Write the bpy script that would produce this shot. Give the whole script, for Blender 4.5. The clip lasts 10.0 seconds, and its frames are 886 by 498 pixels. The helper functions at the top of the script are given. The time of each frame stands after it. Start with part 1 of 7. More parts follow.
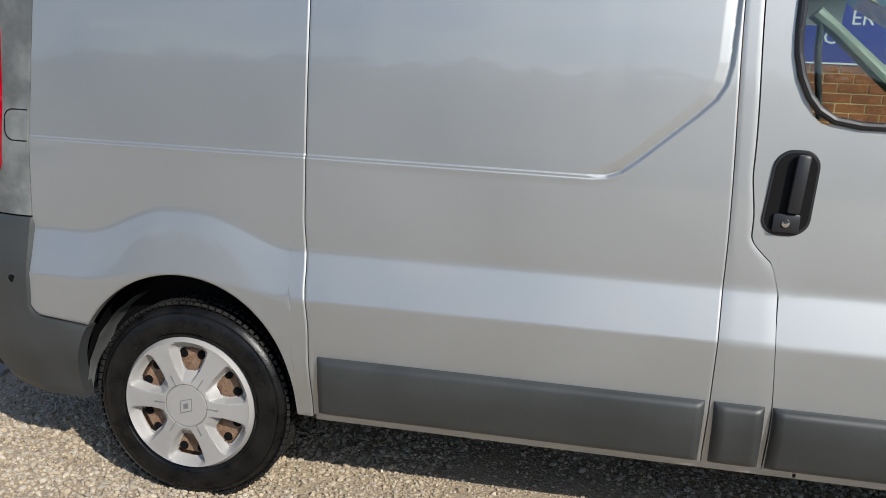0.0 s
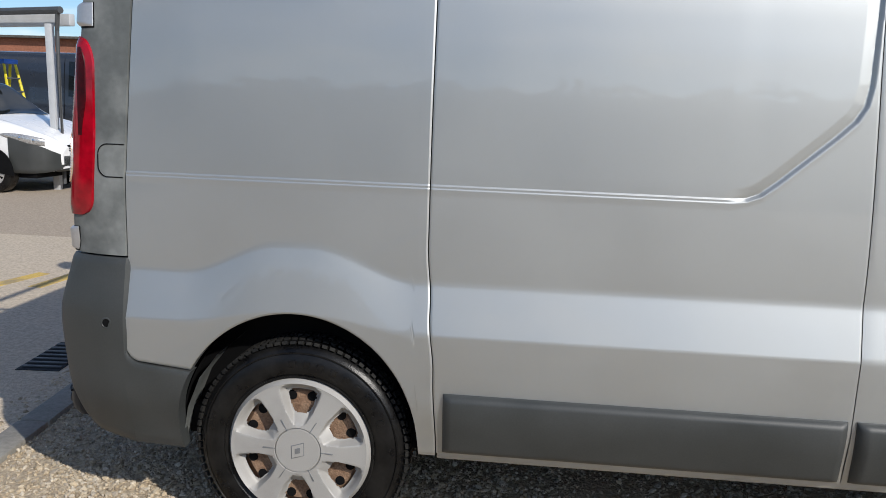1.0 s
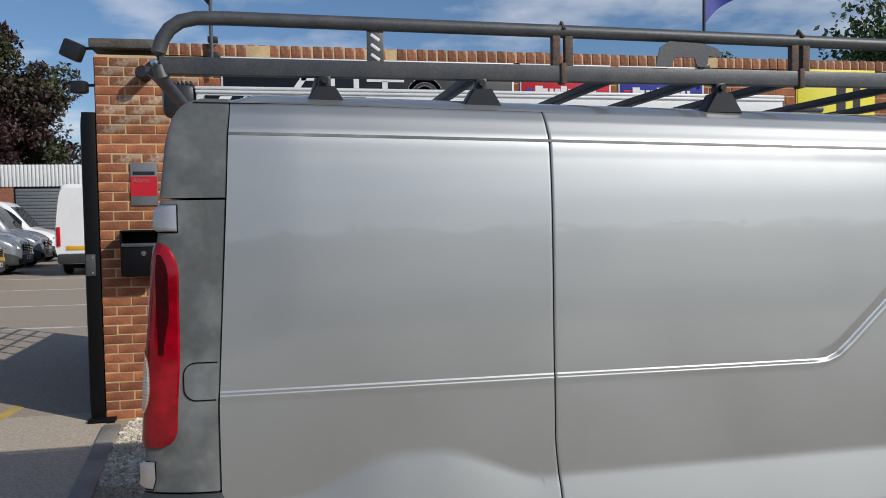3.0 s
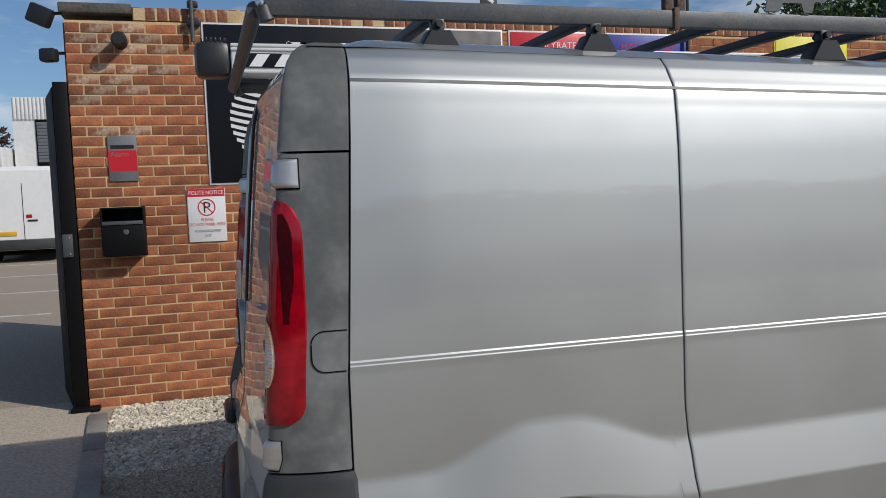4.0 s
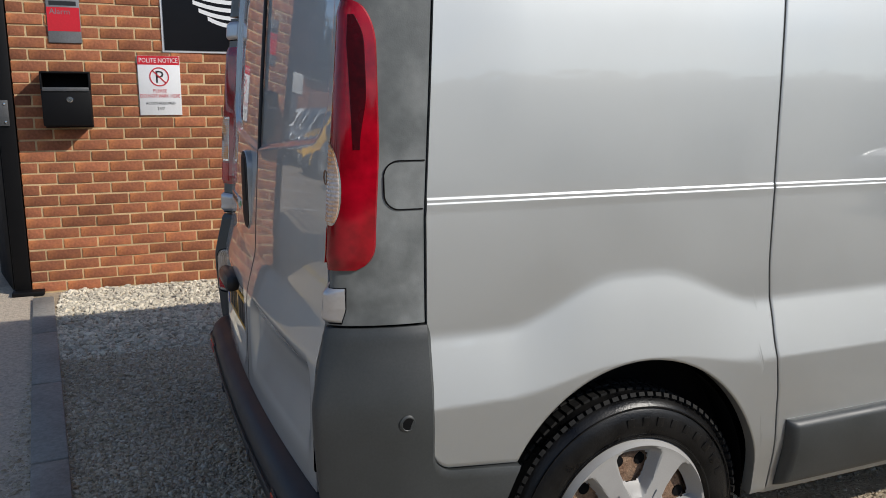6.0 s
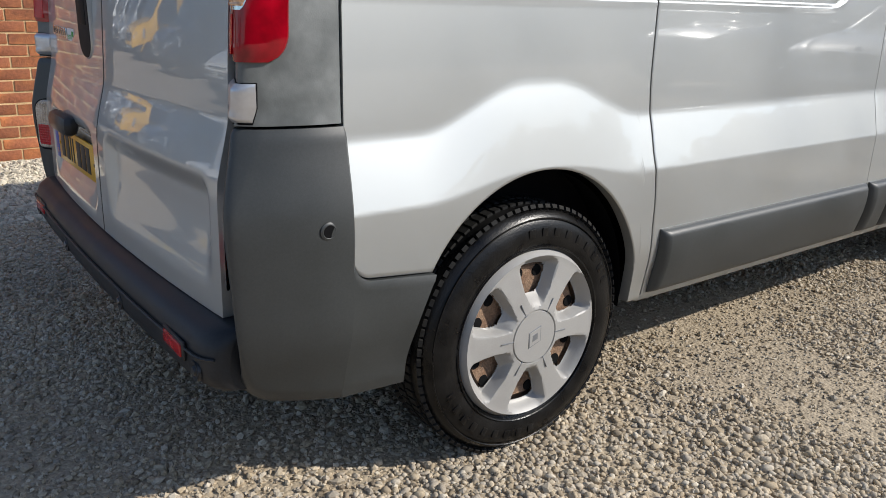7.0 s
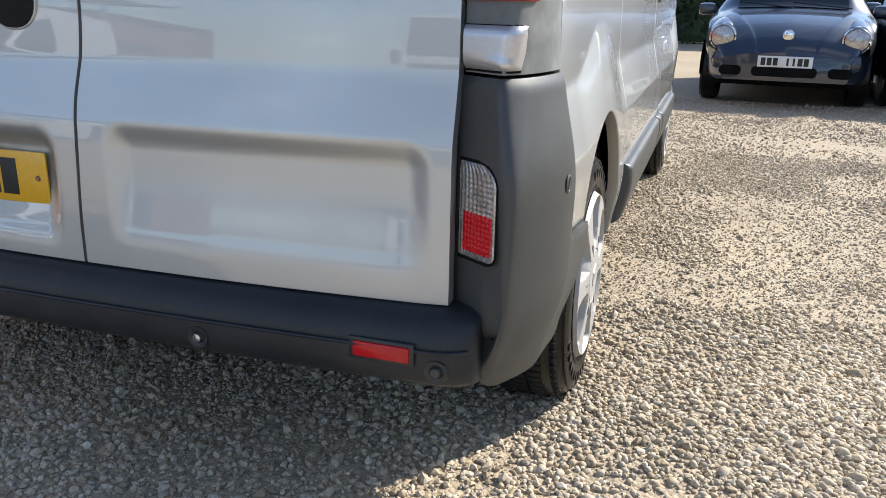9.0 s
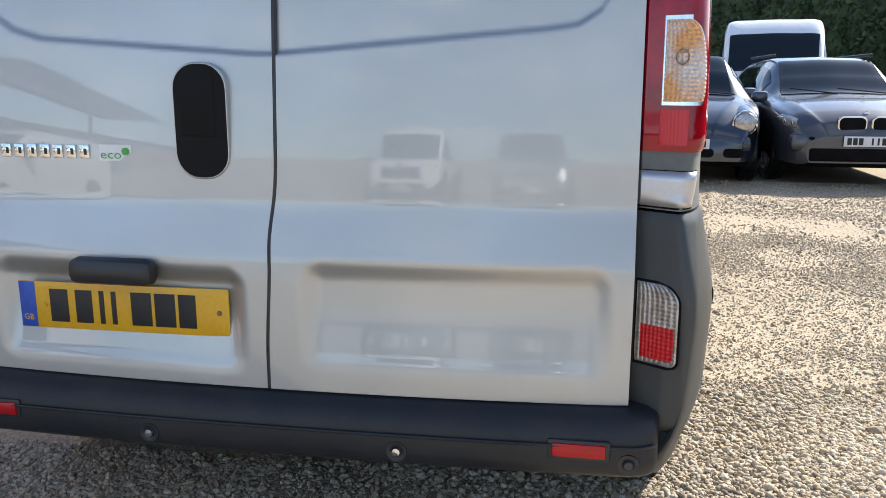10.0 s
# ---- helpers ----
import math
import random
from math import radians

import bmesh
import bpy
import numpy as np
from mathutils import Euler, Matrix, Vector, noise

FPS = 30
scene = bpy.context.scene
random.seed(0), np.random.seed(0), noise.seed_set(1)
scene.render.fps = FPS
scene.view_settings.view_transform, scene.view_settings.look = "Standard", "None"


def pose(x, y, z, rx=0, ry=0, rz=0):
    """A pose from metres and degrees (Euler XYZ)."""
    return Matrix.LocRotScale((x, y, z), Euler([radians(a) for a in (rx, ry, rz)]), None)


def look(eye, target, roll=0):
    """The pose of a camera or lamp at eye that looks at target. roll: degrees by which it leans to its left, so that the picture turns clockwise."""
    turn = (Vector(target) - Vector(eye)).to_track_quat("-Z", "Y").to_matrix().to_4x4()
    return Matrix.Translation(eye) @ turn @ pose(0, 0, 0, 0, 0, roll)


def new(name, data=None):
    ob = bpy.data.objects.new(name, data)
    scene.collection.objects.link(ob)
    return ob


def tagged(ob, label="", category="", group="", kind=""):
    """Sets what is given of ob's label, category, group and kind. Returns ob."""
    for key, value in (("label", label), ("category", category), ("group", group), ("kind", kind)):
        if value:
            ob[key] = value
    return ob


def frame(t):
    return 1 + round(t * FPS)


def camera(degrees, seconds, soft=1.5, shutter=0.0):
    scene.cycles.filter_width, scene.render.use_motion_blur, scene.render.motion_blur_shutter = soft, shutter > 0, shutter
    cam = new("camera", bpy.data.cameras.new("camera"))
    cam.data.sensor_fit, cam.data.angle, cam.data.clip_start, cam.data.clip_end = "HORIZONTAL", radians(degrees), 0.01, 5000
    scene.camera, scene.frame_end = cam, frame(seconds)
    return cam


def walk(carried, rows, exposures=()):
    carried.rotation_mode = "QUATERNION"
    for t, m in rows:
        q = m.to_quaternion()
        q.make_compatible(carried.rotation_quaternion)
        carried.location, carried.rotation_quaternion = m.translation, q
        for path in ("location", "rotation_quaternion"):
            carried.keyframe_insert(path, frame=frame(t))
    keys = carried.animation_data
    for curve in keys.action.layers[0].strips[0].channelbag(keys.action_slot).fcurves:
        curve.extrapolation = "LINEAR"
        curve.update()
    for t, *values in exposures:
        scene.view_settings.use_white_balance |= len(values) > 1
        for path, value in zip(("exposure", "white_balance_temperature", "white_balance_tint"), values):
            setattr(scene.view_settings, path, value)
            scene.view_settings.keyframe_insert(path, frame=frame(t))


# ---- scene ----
cam = camera(58.3, 10.0, 0.9)
PATH = [
    (0, (1.206, -3.169, 1.389), (0.867, -1.242, 0.976), 2.8),
    (0.5, (0.97, -3.234, 1.401), (0.669, -1.3, 0.988), 2.2),
    (1, (0.663, -3.179, 1.389), (0.458, -1.222, 1.028), 1.8),
    (1.5, (0.371, -3.201, 1.421), (0.272, -1.224, 1.13), 0.8),
    (2, (0.117, -3.239, 1.509), (0.15, -1.249, 1.314), 0.3),
    (2.5, (-0.112, -3.143, 1.587), (0.084, -1.155, 1.484), -0.5),
    (2.7, (-0.223, -3.1, 1.617), (0.07, -1.123, 1.538), -0.6),
    (3.8, (-0.75, -2.858, 1.578), (-0.2, -0.941, 1.431), -2.0),
    (4, (-0.849, -2.782, 1.562), (-0.277, -0.871, 1.415), -2.0),
    (4.5, (-0.976, -2.536, 1.625), (-0.37, -0.634, 1.497), -2.3),
    (5, (-1.05, -2.429, 1.59), (-0.426, -0.536, 1.431), -2.1),
    (5.5, (-1.089, -2.405, 1.475), (-0.435, -0.531, 1.224), -1.2),
    (6, (-1.103, -2.425, 1.366), (-0.37, -0.603, 0.988), 0.1),
    (6.2, (-1.114, -2.427, 1.32), (-0.322, -0.642, 0.885), 0.7),
    (7.3, (-1.408, -2.172, 1.11), (-0.132, -0.784, 0.441), 1.7),
    (7.5, (-1.468, -2.078, 1.095), (-0.112, -0.781, 0.402), 1.5),
    (8, (-1.656, -1.819, 1.029), (-0.111, -0.766, 0.318), 1.1),
    (8.5, (-1.869, -1.534, 1.027), (-0.17, -0.719, 0.358), 1.0),
    (8.6, (-1.904, -1.464, 1.025), (-0.181, -0.697, 0.361), 1.3),
    (9, (-2.032, -1.204, 1.021), (-0.223, -0.598, 0.422), 1.0),
    (9.5, (-2.238, -0.924, 1.056), (-0.354, -0.478, 0.553), 0.6),
    (9.9, (-2.357, -0.727, 1.132), (-0.434, -0.374, 0.711), -0.0),
    (10, (-2.363, -0.665, 1.159), (-0.434, -0.336, 0.745), 0.0),
]
EXPOSURES = [(0.0, 0.26, 6500, 10), (1.5, 0.06, 6500, 10), (2.5, -0.18, 6480, 10), (4.5, -0.42, 6480, 10), (6.0, -0.06, 6550, 10), (7.5, 0.52, 6600, 10), (8.0, 0.74, 6650, 10), (9.0, 1.12, 6750, 10), (10.0, 1.28, 6950, 10)]
walk(cam, [(t, look(eye, target, roll)) for t, eye, target, roll in PATH], EXPOSURES)

# ---- light ----
TO_SUN = Vector((1.04, -1.0, 1.0)).normalized()
sun = new("sun", bpy.data.lights.new("sun", "SUN"))
sun.data.energy, sun.data.angle, sun.data.color = 3.8, radians(0.6), (1.0, 0.955, 0.89)
sun.matrix_world = look(TO_SUN * 60, (0, 0, 0))
world = bpy.data.worlds.new("sky")
scene.world = world
world.use_nodes = True
_n = world.node_tree.nodes
_n.clear()
_sky, _bg, _wo = _n.new("ShaderNodeTexSky"), _n.new("ShaderNodeBackground"), _n.new("ShaderNodeOutputWorld")
_sky.sky_type, _sky.sun_disc = "NISHITA", False
_sky.sun_elevation, _sky.sun_rotation = math.asin(TO_SUN.z), math.atan2(TO_SUN.x, TO_SUN.y)
_sky.air_density, _sky.dust_density, _sky.ozone_density = 0.9, 0.8, 4.0
_bg.inputs["Strength"].default_value = 0.112
_wl = world.node_tree.links
# thin fair-weather clouds, scattered evenly over the whole sky
_tc, _sep, _lift, _div = _n.new("ShaderNodeTexCoord"), _n.new("ShaderNodeSeparateXYZ"), _n.new("ShaderNodeMath"), _n.new("ShaderNodeVectorMath")
_wl.new(_tc.outputs["Generated"], _sep.inputs[0])
_lift.operation, _lift.inputs[1].default_value = "ADD", 0.16
_wl.new(_sep.outputs["Z"], _lift.inputs[0])
_comb = _n.new("ShaderNodeCombineXYZ")
for k in range(3):
    _wl.new(_lift.outputs[0], _comb.inputs[k])
_div.operation = "DIVIDE"
_wl.new(_tc.outputs["Generated"], _div.inputs[0])
_wl.new(_comb.outputs[0], _div.inputs[1])
_cl, _cr, _cm, _tone = _n.new("ShaderNodeTexNoise"), _n.new("ShaderNodeMapRange"), _n.new("ShaderNodeMix"), _n.new("ShaderNodeMix")
_cl.inputs["Scale"].default_value, _cl.inputs["Detail"].default_value, _cl.inputs["Roughness"].default_value = 1.7, 9, 0.55
_wl.new(_div.outputs[0], _cl.inputs["Vector"])
_cr.inputs[1].default_value, _cr.inputs[2].default_value, _cr.inputs[3].default_value, _cr.inputs[4].default_value = 0.49, 0.74, 0.0, 0.62
_wl.new(_cl.outputs["Fac"], _cr.inputs[0])
_tone.data_type, _tone.blend_type, _cm.data_type = "RGBA", "MULTIPLY", "RGBA"
_tone.inputs["Factor"].default_value, _tone.inputs["B"].default_value = 1.0, (0.90, 0.98, 1.03, 1)
_wl.new(_sky.outputs[0], _tone.inputs["A"])
_wl.new(_tone.outputs["Result"], _cm.inputs["A"])
_cm.inputs["B"].default_value = (9.2, 9.2, 9.4, 1)
_wl.new(_cr.outputs[0], _cm.inputs["Factor"])
_wl.new(_cm.outputs["Result"], _bg.inputs[0])
_wl.new(_bg.outputs[0], _wo.inputs[0])


# ---- materials ----
def mat(name, col, rough=0.5, metal=0.0, var=0.12, scale=6.0, fine=120.0, bump=0.0, bscale=None, coat=0.0, spec=0.5, col2=None, mixlo=0.35, mixhi=0.7, island=0.0, trans=0.0, coat_rough=0.03):
    m = bpy.data.materials.new(name)
    m.use_nodes = True
    nt = m.node_tree
    n, l = nt.nodes, nt.links
    b = n["Principled BSDF"]
    b.inputs["Roughness"].default_value = rough
    b.inputs["Metallic"].default_value = metal
    b.inputs["Coat Weight"].default_value = coat
    b.inputs["Coat Roughness"].default_value = coat_rough
    b.inputs["Specular IOR Level"].default_value = spec
    b.inputs["Transmission Weight"].default_value = trans
    tc = n.new("ShaderNodeTexCoord")
    big, small = n.new("ShaderNodeTexNoise"), n.new("ShaderNodeTexNoise")
    big.inputs["Scale"].default_value, small.inputs["Scale"].default_value = scale, fine
    big.inputs["Detail"].default_value, small.inputs["Detail"].default_value = 4, 3
    for x in (big, small):
        l.new(tc.outputs["Object"], x.inputs["Vector"])
    c2 = col2 or tuple(c * (1 - 2 * var) for c in col)
    ramp = n.new("ShaderNodeMapRange")
    ramp.inputs[1].default_value, ramp.inputs[2].default_value = mixlo, mixhi
    l.new(big.outputs["Fac"], ramp.inputs[0])
    mx = n.new("ShaderNodeMix")
    mx.data_type = "RGBA"
    mx.inputs["A"].default_value, mx.inputs["B"].default_value = (*col, 1), (*c2, 1)
    l.new(ramp.outputs[0], mx.inputs["Factor"])
    hs = n.new("ShaderNodeHueSaturation")
    mr = n.new("ShaderNodeMapRange")
    mr.inputs[1].default_value, mr.inputs[2].default_value = 0.3, 0.7
    mr.inputs[3].default_value, mr.inputs[4].default_value = 1 - var, 1 + var
    l.new(small.outputs["Fac"], mr.inputs[0])
    l.new(mx.outputs["Result"], hs.inputs["Color"])
    val = mr.outputs[0]
    if island:
        src = n.new("ShaderNodeObjectInfo").outputs["Random"] if island < 0 else n.new("ShaderNodeNewGeometry").outputs["Random Per Island"]
        mi = n.new("ShaderNodeMapRange")
        mi.inputs[3].default_value, mi.inputs[4].default_value = 1 - abs(island), 1 + abs(island)
        l.new(src, mi.inputs[0])
        mu = n.new("ShaderNodeMath")
        mu.operation = "MULTIPLY"
        l.new(val, mu.inputs[0])
        l.new(mi.outputs[0], mu.inputs[1])
        val = mu.outputs[0]
    l.new(val, hs.inputs["Value"])
    l.new(hs.outputs[0], b.inputs["Base Color"])
    if bump:
        bn, bt = n.new("ShaderNodeBump"), n.new("ShaderNodeTexNoise")
        bt.inputs["Scale"].default_value, bt.inputs["Detail"].default_value = bscale or fine, 5
        l.new(tc.outputs["Object"], bt.inputs["Vector"])
        l.new(bt.outputs["Fac"], bn.inputs["Height"])
        bn.inputs["Strength"].default_value, bn.inputs["Distance"].default_value = min(1.0, bump), 0.01
        l.new(bn.outputs[0], b.inputs["Normal"])
    rv = n.new("ShaderNodeMapRange")
    rv.inputs[1].default_value, rv.inputs[2].default_value = 0.3, 0.7
    rv.inputs[3].default_value, rv.inputs[4].default_value = max(0.0, rough - 0.06), min(1.0, rough + 0.06)
    l.new(big.outputs["Fac"], rv.inputs[0])
    if rough > 0.12:
        l.new(rv.outputs[0], b.inputs["Roughness"])
    return m


def glow_free_glass(name, col, alpha_rough=0.02):
    m = bpy.data.materials.new(name)
    m.use_nodes = True
    b = m.node_tree.nodes["Principled BSDF"]
    b.inputs["Base Color"].default_value = (*col, 1)
    b.inputs["Roughness"].default_value = alpha_rough
    b.inputs["Transmission Weight"].default_value = 1.0
    b.inputs["IOR"].default_value = 1.45
    return m


SILVER = mat("silver_paint", (0.49, 0.50, 0.488), 0.53, 0.90, var=0.03, scale=2.2, fine=1300, coat=1.0, coat_rough=0.02, col2=(0.46, 0.47, 0.46))
SILVER.node_tree.nodes["Principled BSDF"].inputs["Coat IOR"].default_value = 1.6
TREAD = mat("worn_tread_rubber", (0.010, 0.010, 0.010), 0.75, spec=0.2, var=0.3, scale=20, fine=120, col2=(0.022, 0.021, 0.019))
PILLAR = mat("grey_green_trim", (0.16, 0.18, 0.155), 0.7, var=0.08, fine=200)
LINER = mat("dark_liner", (0.004, 0.004, 0.0045), 0.8, spec=0.15)
GREYPLAST = mat("weathered_grey_plastic", (0.105, 0.112, 0.108), 0.5, var=0.1, scale=6, fine=45, bump=0.05, bscale=300, col2=(0.24, 0.25, 0.24), mixlo=0.45, mixhi=0.75)
# BUMPER plastic again; the rear's shade and blue sky sheen are in the colour
BUMPER_SHADE = mat("smooth_black_bumper_plastic", (0.015, 0.017, 0.020), 0.46, spec=0.35, var=0.12, scale=7, fine=160, bump=0.03, bscale=500, col2=(0.027, 0.027, 0.028))
BUMPER = mat("dark_grey_bumper_plastic", (0.036, 0.039, 0.038), 0.46, var=0.08, scale=5, fine=200, bump=0.06, bscale=700, col2=(0.048, 0.051, 0.050))
BLACK = mat("black_plastic", (0.02, 0.02, 0.022), 0.4, var=0.1, fine=200)
RUBBER = mat("tyre_rubber", (0.003, 0.003, 0.0034), 0.30, spec=0.28, var=0.2, scale=14, fine=90, bump=0.1, bscale=200, col2=(0.012, 0.0115, 0.011))
SHUTTER = mat("grey_roller_shutter", (0.22, 0.23, 0.24), 0.5, 0.4, var=0.05)
TRIM = mat("silver_wheel_trim", (0.36, 0.35, 0.33), 0.55, 0.15, var=0.03, scale=9, fine=300, col2=(0.31, 0.295, 0.275), mixlo=0.5, mixhi=0.85)
RUST = mat("rusty_steel", (0.20, 0.115, 0.07), 0.75, 0.2, var=0.3, scale=30, fine=200, bump=0.3, col2=(0.30, 0.2, 0.13))
REDLENS = mat("red_lamp_lens", (0.34, 0.002, 0.012), 0.10, var=0.12, scale=14, fine=60, coat=0.4, spec=0.3, col2=(0.17, 0.001, 0.005))
DARKRED = mat("deep_red_lamp_interior", (0.055, 0.0008, 0.003), 0.3, var=0.25, scale=25, fine=120, spec=0.15)
BRIGHTRED = mat("red_reflector", (0.50, 0.004, 0.010), 0.25, var=0.1, fine=300, coat=0.3, spec=0.3)
CLEARLENS = mat("clear_lamp_lens", (0.50, 0.50, 0.49), 0.22, 0.5, var=0.25, scale=40, fine=220, coat=1.0, col2=(0.30, 0.29, 0.28))
FOGLENS = mat("smoky_ribbed_lens", (0.40, 0.39, 0.38), 0.15, 0.6, var=0.25, scale=40, fine=220, coat=1.0, col2=(0.22, 0.19, 0.17))
AMBERLENS = mat("clear_amber_lens", (0.60, 0.52, 0.46), 0.2, 0.4, var=0.25, scale=14, fine=160, coat=0.8, col2=(0.66, 0.32, 0.11), mixlo=0.38, mixhi=0.6)
CHROME = mat("chrome", (0.7, 0.7, 0.7), 0.15, 1.0, var=0.05)
HINGE = mat("satin_silver_hinge", (0.52, 0.52, 0.53), 0.34, 0.7, var=0.03, coat=0.4)
GLASS = glow_free_glass("clear_glass", (0.50, 0.60, 0.54))
DARKGLASS = mat("dark_window_glass", (0.008, 0.011, 0.013), 0.04, var=0.1, spec=0.45)
YELLOWPLATE = mat("yellow_plate", (0.72, 0.38, 0.008), 0.35, var=0.05, coat=0.3)
BLUEBAND = mat("blue_band", (0.01, 0.08, 0.45), 0.4)
WHITEPLATE = mat("white_plate", (0.75, 0.75, 0.73), 0.4, var=0.05)
INK = mat("black_ink", (0.015, 0.015, 0.016), 0.5)
BRICK = mat("red_brick", (0.46, 0.163, 0.059), 0.85, var=0.22, scale=7, fine=55, bump=0.4, bscale=110, island=-0.32, col2=(0.30, 0.105, 0.05), mixlo=0.40, mixhi=0.60)
BRICKFAR = mat("far_red_brick", (0.30, 0.12, 0.07), 0.85, var=0.2, scale=0.8, fine=12, bump=0.3, bscale=20, col2=(0.24, 0.10, 0.06))
BRICKTOP = mat("coping_brick", (0.27, 0.105, 0.055), 0.88, var=0.3, scale=9, fine=60, bump=0.5, bscale=90, island=-0.3, col2=(0.40, 0.28, 0.19), mixlo=0.5, mixhi=0.62)
MORTAR = mat("sandy_mortar", (0.70, 0.50, 0.27), 0.95, var=0.15, scale=5, fine=150, bump=0.4, bscale=200)
CONCRETE = mat("concrete", (0.30, 0.285, 0.25), 0.9, var=0.15, scale=2.5, fine=60, bump=0.3, bscale=80, col2=(0.2, 0.19, 0.17))
STONECAP = mat("dark_stone_cap", (0.11, 0.10, 0.085), 0.9, var=0.25, scale=6, fine=50, bump=0.4)
GATEBLACK = mat("black_gate_paint", (0.004, 0.004, 0.0045), 0.6, var=0.1, spec=0.2)
RACKGREY = mat("dark_grey_rack_coating", (0.075, 0.08, 0.085), 0.5, 0.3, var=0.15, scale=12, fine=120, bump=0.05, col2=(0.10, 0.10, 0.10))
RACKRUST = mat("rusty_rack_steel", (0.13, 0.075, 0.05), 0.75, 0.3, var=0.3, scale=40, bump=0.2, col2=(0.09, 0.085, 0.08))
WHITEPAINT = mat("white_paint", (0.80, 0.80, 0.79), 0.3, var=0.03, coat=0.6, scale=3)
WHITEALU = mat("white_aluminium", (0.74, 0.74, 0.72), 0.4, var=0.05)
YELLOWPAINT = mat("yellow_van_paint", (0.85, 0.46, 0.008), 0.3, var=0.03, coat=0.7)
NAVYPAINT = mat("dark_slate_paint", (0.035, 0.043, 0.058), 0.3, 0.4, var=0.05, coat=0.8)
SILVERVAN = mat("silver_grey_van_paint", (0.36, 0.38, 0.40), 0.3, 0.6, var=0.05, coat=0.7)
BLUEGREY = mat("blue_grey_car_paint", (0.020, 0.029, 0.048), 0.34, 0.25, var=0.05, coat=1.0)
GREYCAR = mat("metallic_grey_car_paint", (0.060, 0.066, 0.078), 0.38, 0.4, var=0.05, coat=1.0)
SOFTTOP = mat("fabric_roof", (0.16, 0.145, 0.12), 0.95, var=0.1, fine=300, bump=0.2)
SIGNBLACK = mat("black_sign_board", (0.008, 0.009, 0.012), 0.4, var=0.06, spec=0.3)
SIGNWHITE = mat("white_sign_print", (0.78, 0.78, 0.77), 0.5, var=0.03)
SIGNRED = mat("red_sign_print", (0.60, 0.012, 0.025), 0.45, var=0.05)
SIGNBLUE = mat("blue_sign_print", (0.03, 0.04, 0.30), 0.45, var=0.05)
SIGNYELLOW = mat("yellow_sign_print", (0.78, 0.68, 0.02), 0.45, var=0.05)
SIGNGREY = mat("grey_sign_print", (0.20, 0.205, 0.21), 0.5, 0.2, var=0.1)
GREEN = mat("green_print", (0.10, 0.42, 0.10), 0.5)
LADDERYEL = mat("yellow_ladder", (0.75, 0.62, 0.02), 0.5)
LADDERBLUE = mat("blue_plastic", (0.03, 0.15, 0.6), 0.5)
ROADWHITE = mat("worn_white_road_paint", (0.62, 0.60, 0.56), 0.85, var=0.15, scale=4, fine=70, col2=(0.25, 0.24, 0.22), mixlo=0.5, mixhi=0.75)
ROADYELLOW = mat("worn_yellow_road_paint", (0.58, 0.40, 0.10), 0.85, var=0.15, scale=4, fine=70, col2=(0.26, 0.22, 0.15), mixlo=0.45, mixhi=0.7)
CLADGREY = mat("grey_cladding", (0.45, 0.46, 0.47), 0.6, var=0.06)
BARK = mat("bark", (0.09, 0.07, 0.05), 0.95, var=0.25, bump=0.5, fine=40)
LEAFGREEN = mat("green_leaves", (0.06, 0.105, 0.03), 0.65, var=0.2, island=0.4, scale=0.7, col2=(0.035, 0.07, 0.02))
LEAFCOPPER = mat("copper_leaves", (0.055, 0.024, 0.022), 0.6, var=0.2, island=0.5, scale=0.22, col2=(0.045, 0.050, 0.016), mixlo=0.46, mixhi=0.56)
LEAFHEDGE = mat("hedge_leaves", (0.030, 0.055, 0.018), 0.6, var=0.2, island=0.5, scale=0.9, col2=(0.018, 0.035, 0.012))
def stone_mat(name, cols, rough=0.85):
    """Each stone takes its own colour from a range; grain and stains on top."""
    m = bpy.data.materials.new(name)
    m.use_nodes = True
    n, l = m.node_tree.nodes, m.node_tree.links
    b = n["Principled BSDF"]
    b.inputs["Roughness"].default_value = rough
    b.inputs["Specular IOR Level"].default_value = 0.3
    ge, tc, ra = n.new("ShaderNodeNewGeometry"), n.new("ShaderNodeTexCoord"), n.new("ShaderNodeValToRGB")
    e = ra.color_ramp.elements
    while len(e) < len(cols):
        e.new(0.5)
    for k, c in enumerate(cols):
        e[k].position = k / (len(cols) - 1)
        e[k].color = (*c, 1)
    l.new(ge.outputs["Random Per Island"], ra.inputs[0])
    hs = n.new("ShaderNodeHueSaturation")
    l.new(ra.outputs[0], hs.inputs["Color"])
    no, mr, wide = n.new("ShaderNodeTexNoise"), n.new("ShaderNodeMapRange"), n.new("ShaderNodeTexNoise")
    no.inputs["Scale"].default_value, no.inputs["Detail"].default_value = 160, 4
    wide.inputs["Scale"].default_value = 1.3
    ad = n.new("ShaderNodeMath")
    ad.operation = "ADD"
    for x in (no, wide):
        l.new(tc.outputs["Object"], x.inputs["Vector"])
    l.new(no.outputs["Fac"], ad.inputs[0])
    l.new(wide.outputs["Fac"], ad.inputs[1])
    mr.inputs[1].default_value, mr.inputs[2].default_value, mr.inputs[3].default_value, mr.inputs[4].default_value = 0.7, 1.3, 0.78, 1.22
    l.new(ad.outputs[0], mr.inputs[0])
    l.new(mr.outputs[0], hs.inputs["Value"])
    l.new(hs.outputs[0], b.inputs["Base Color"])
    bp = n.new("ShaderNodeBump")
    bp.inputs["Strength"].default_value, bp.inputs["Distance"].default_value = 0.4, 0.002
    l.new(no.outputs["Fac"], bp.inputs["Height"])
    l.new(bp.outputs[0], b.inputs["Normal"])
    return m


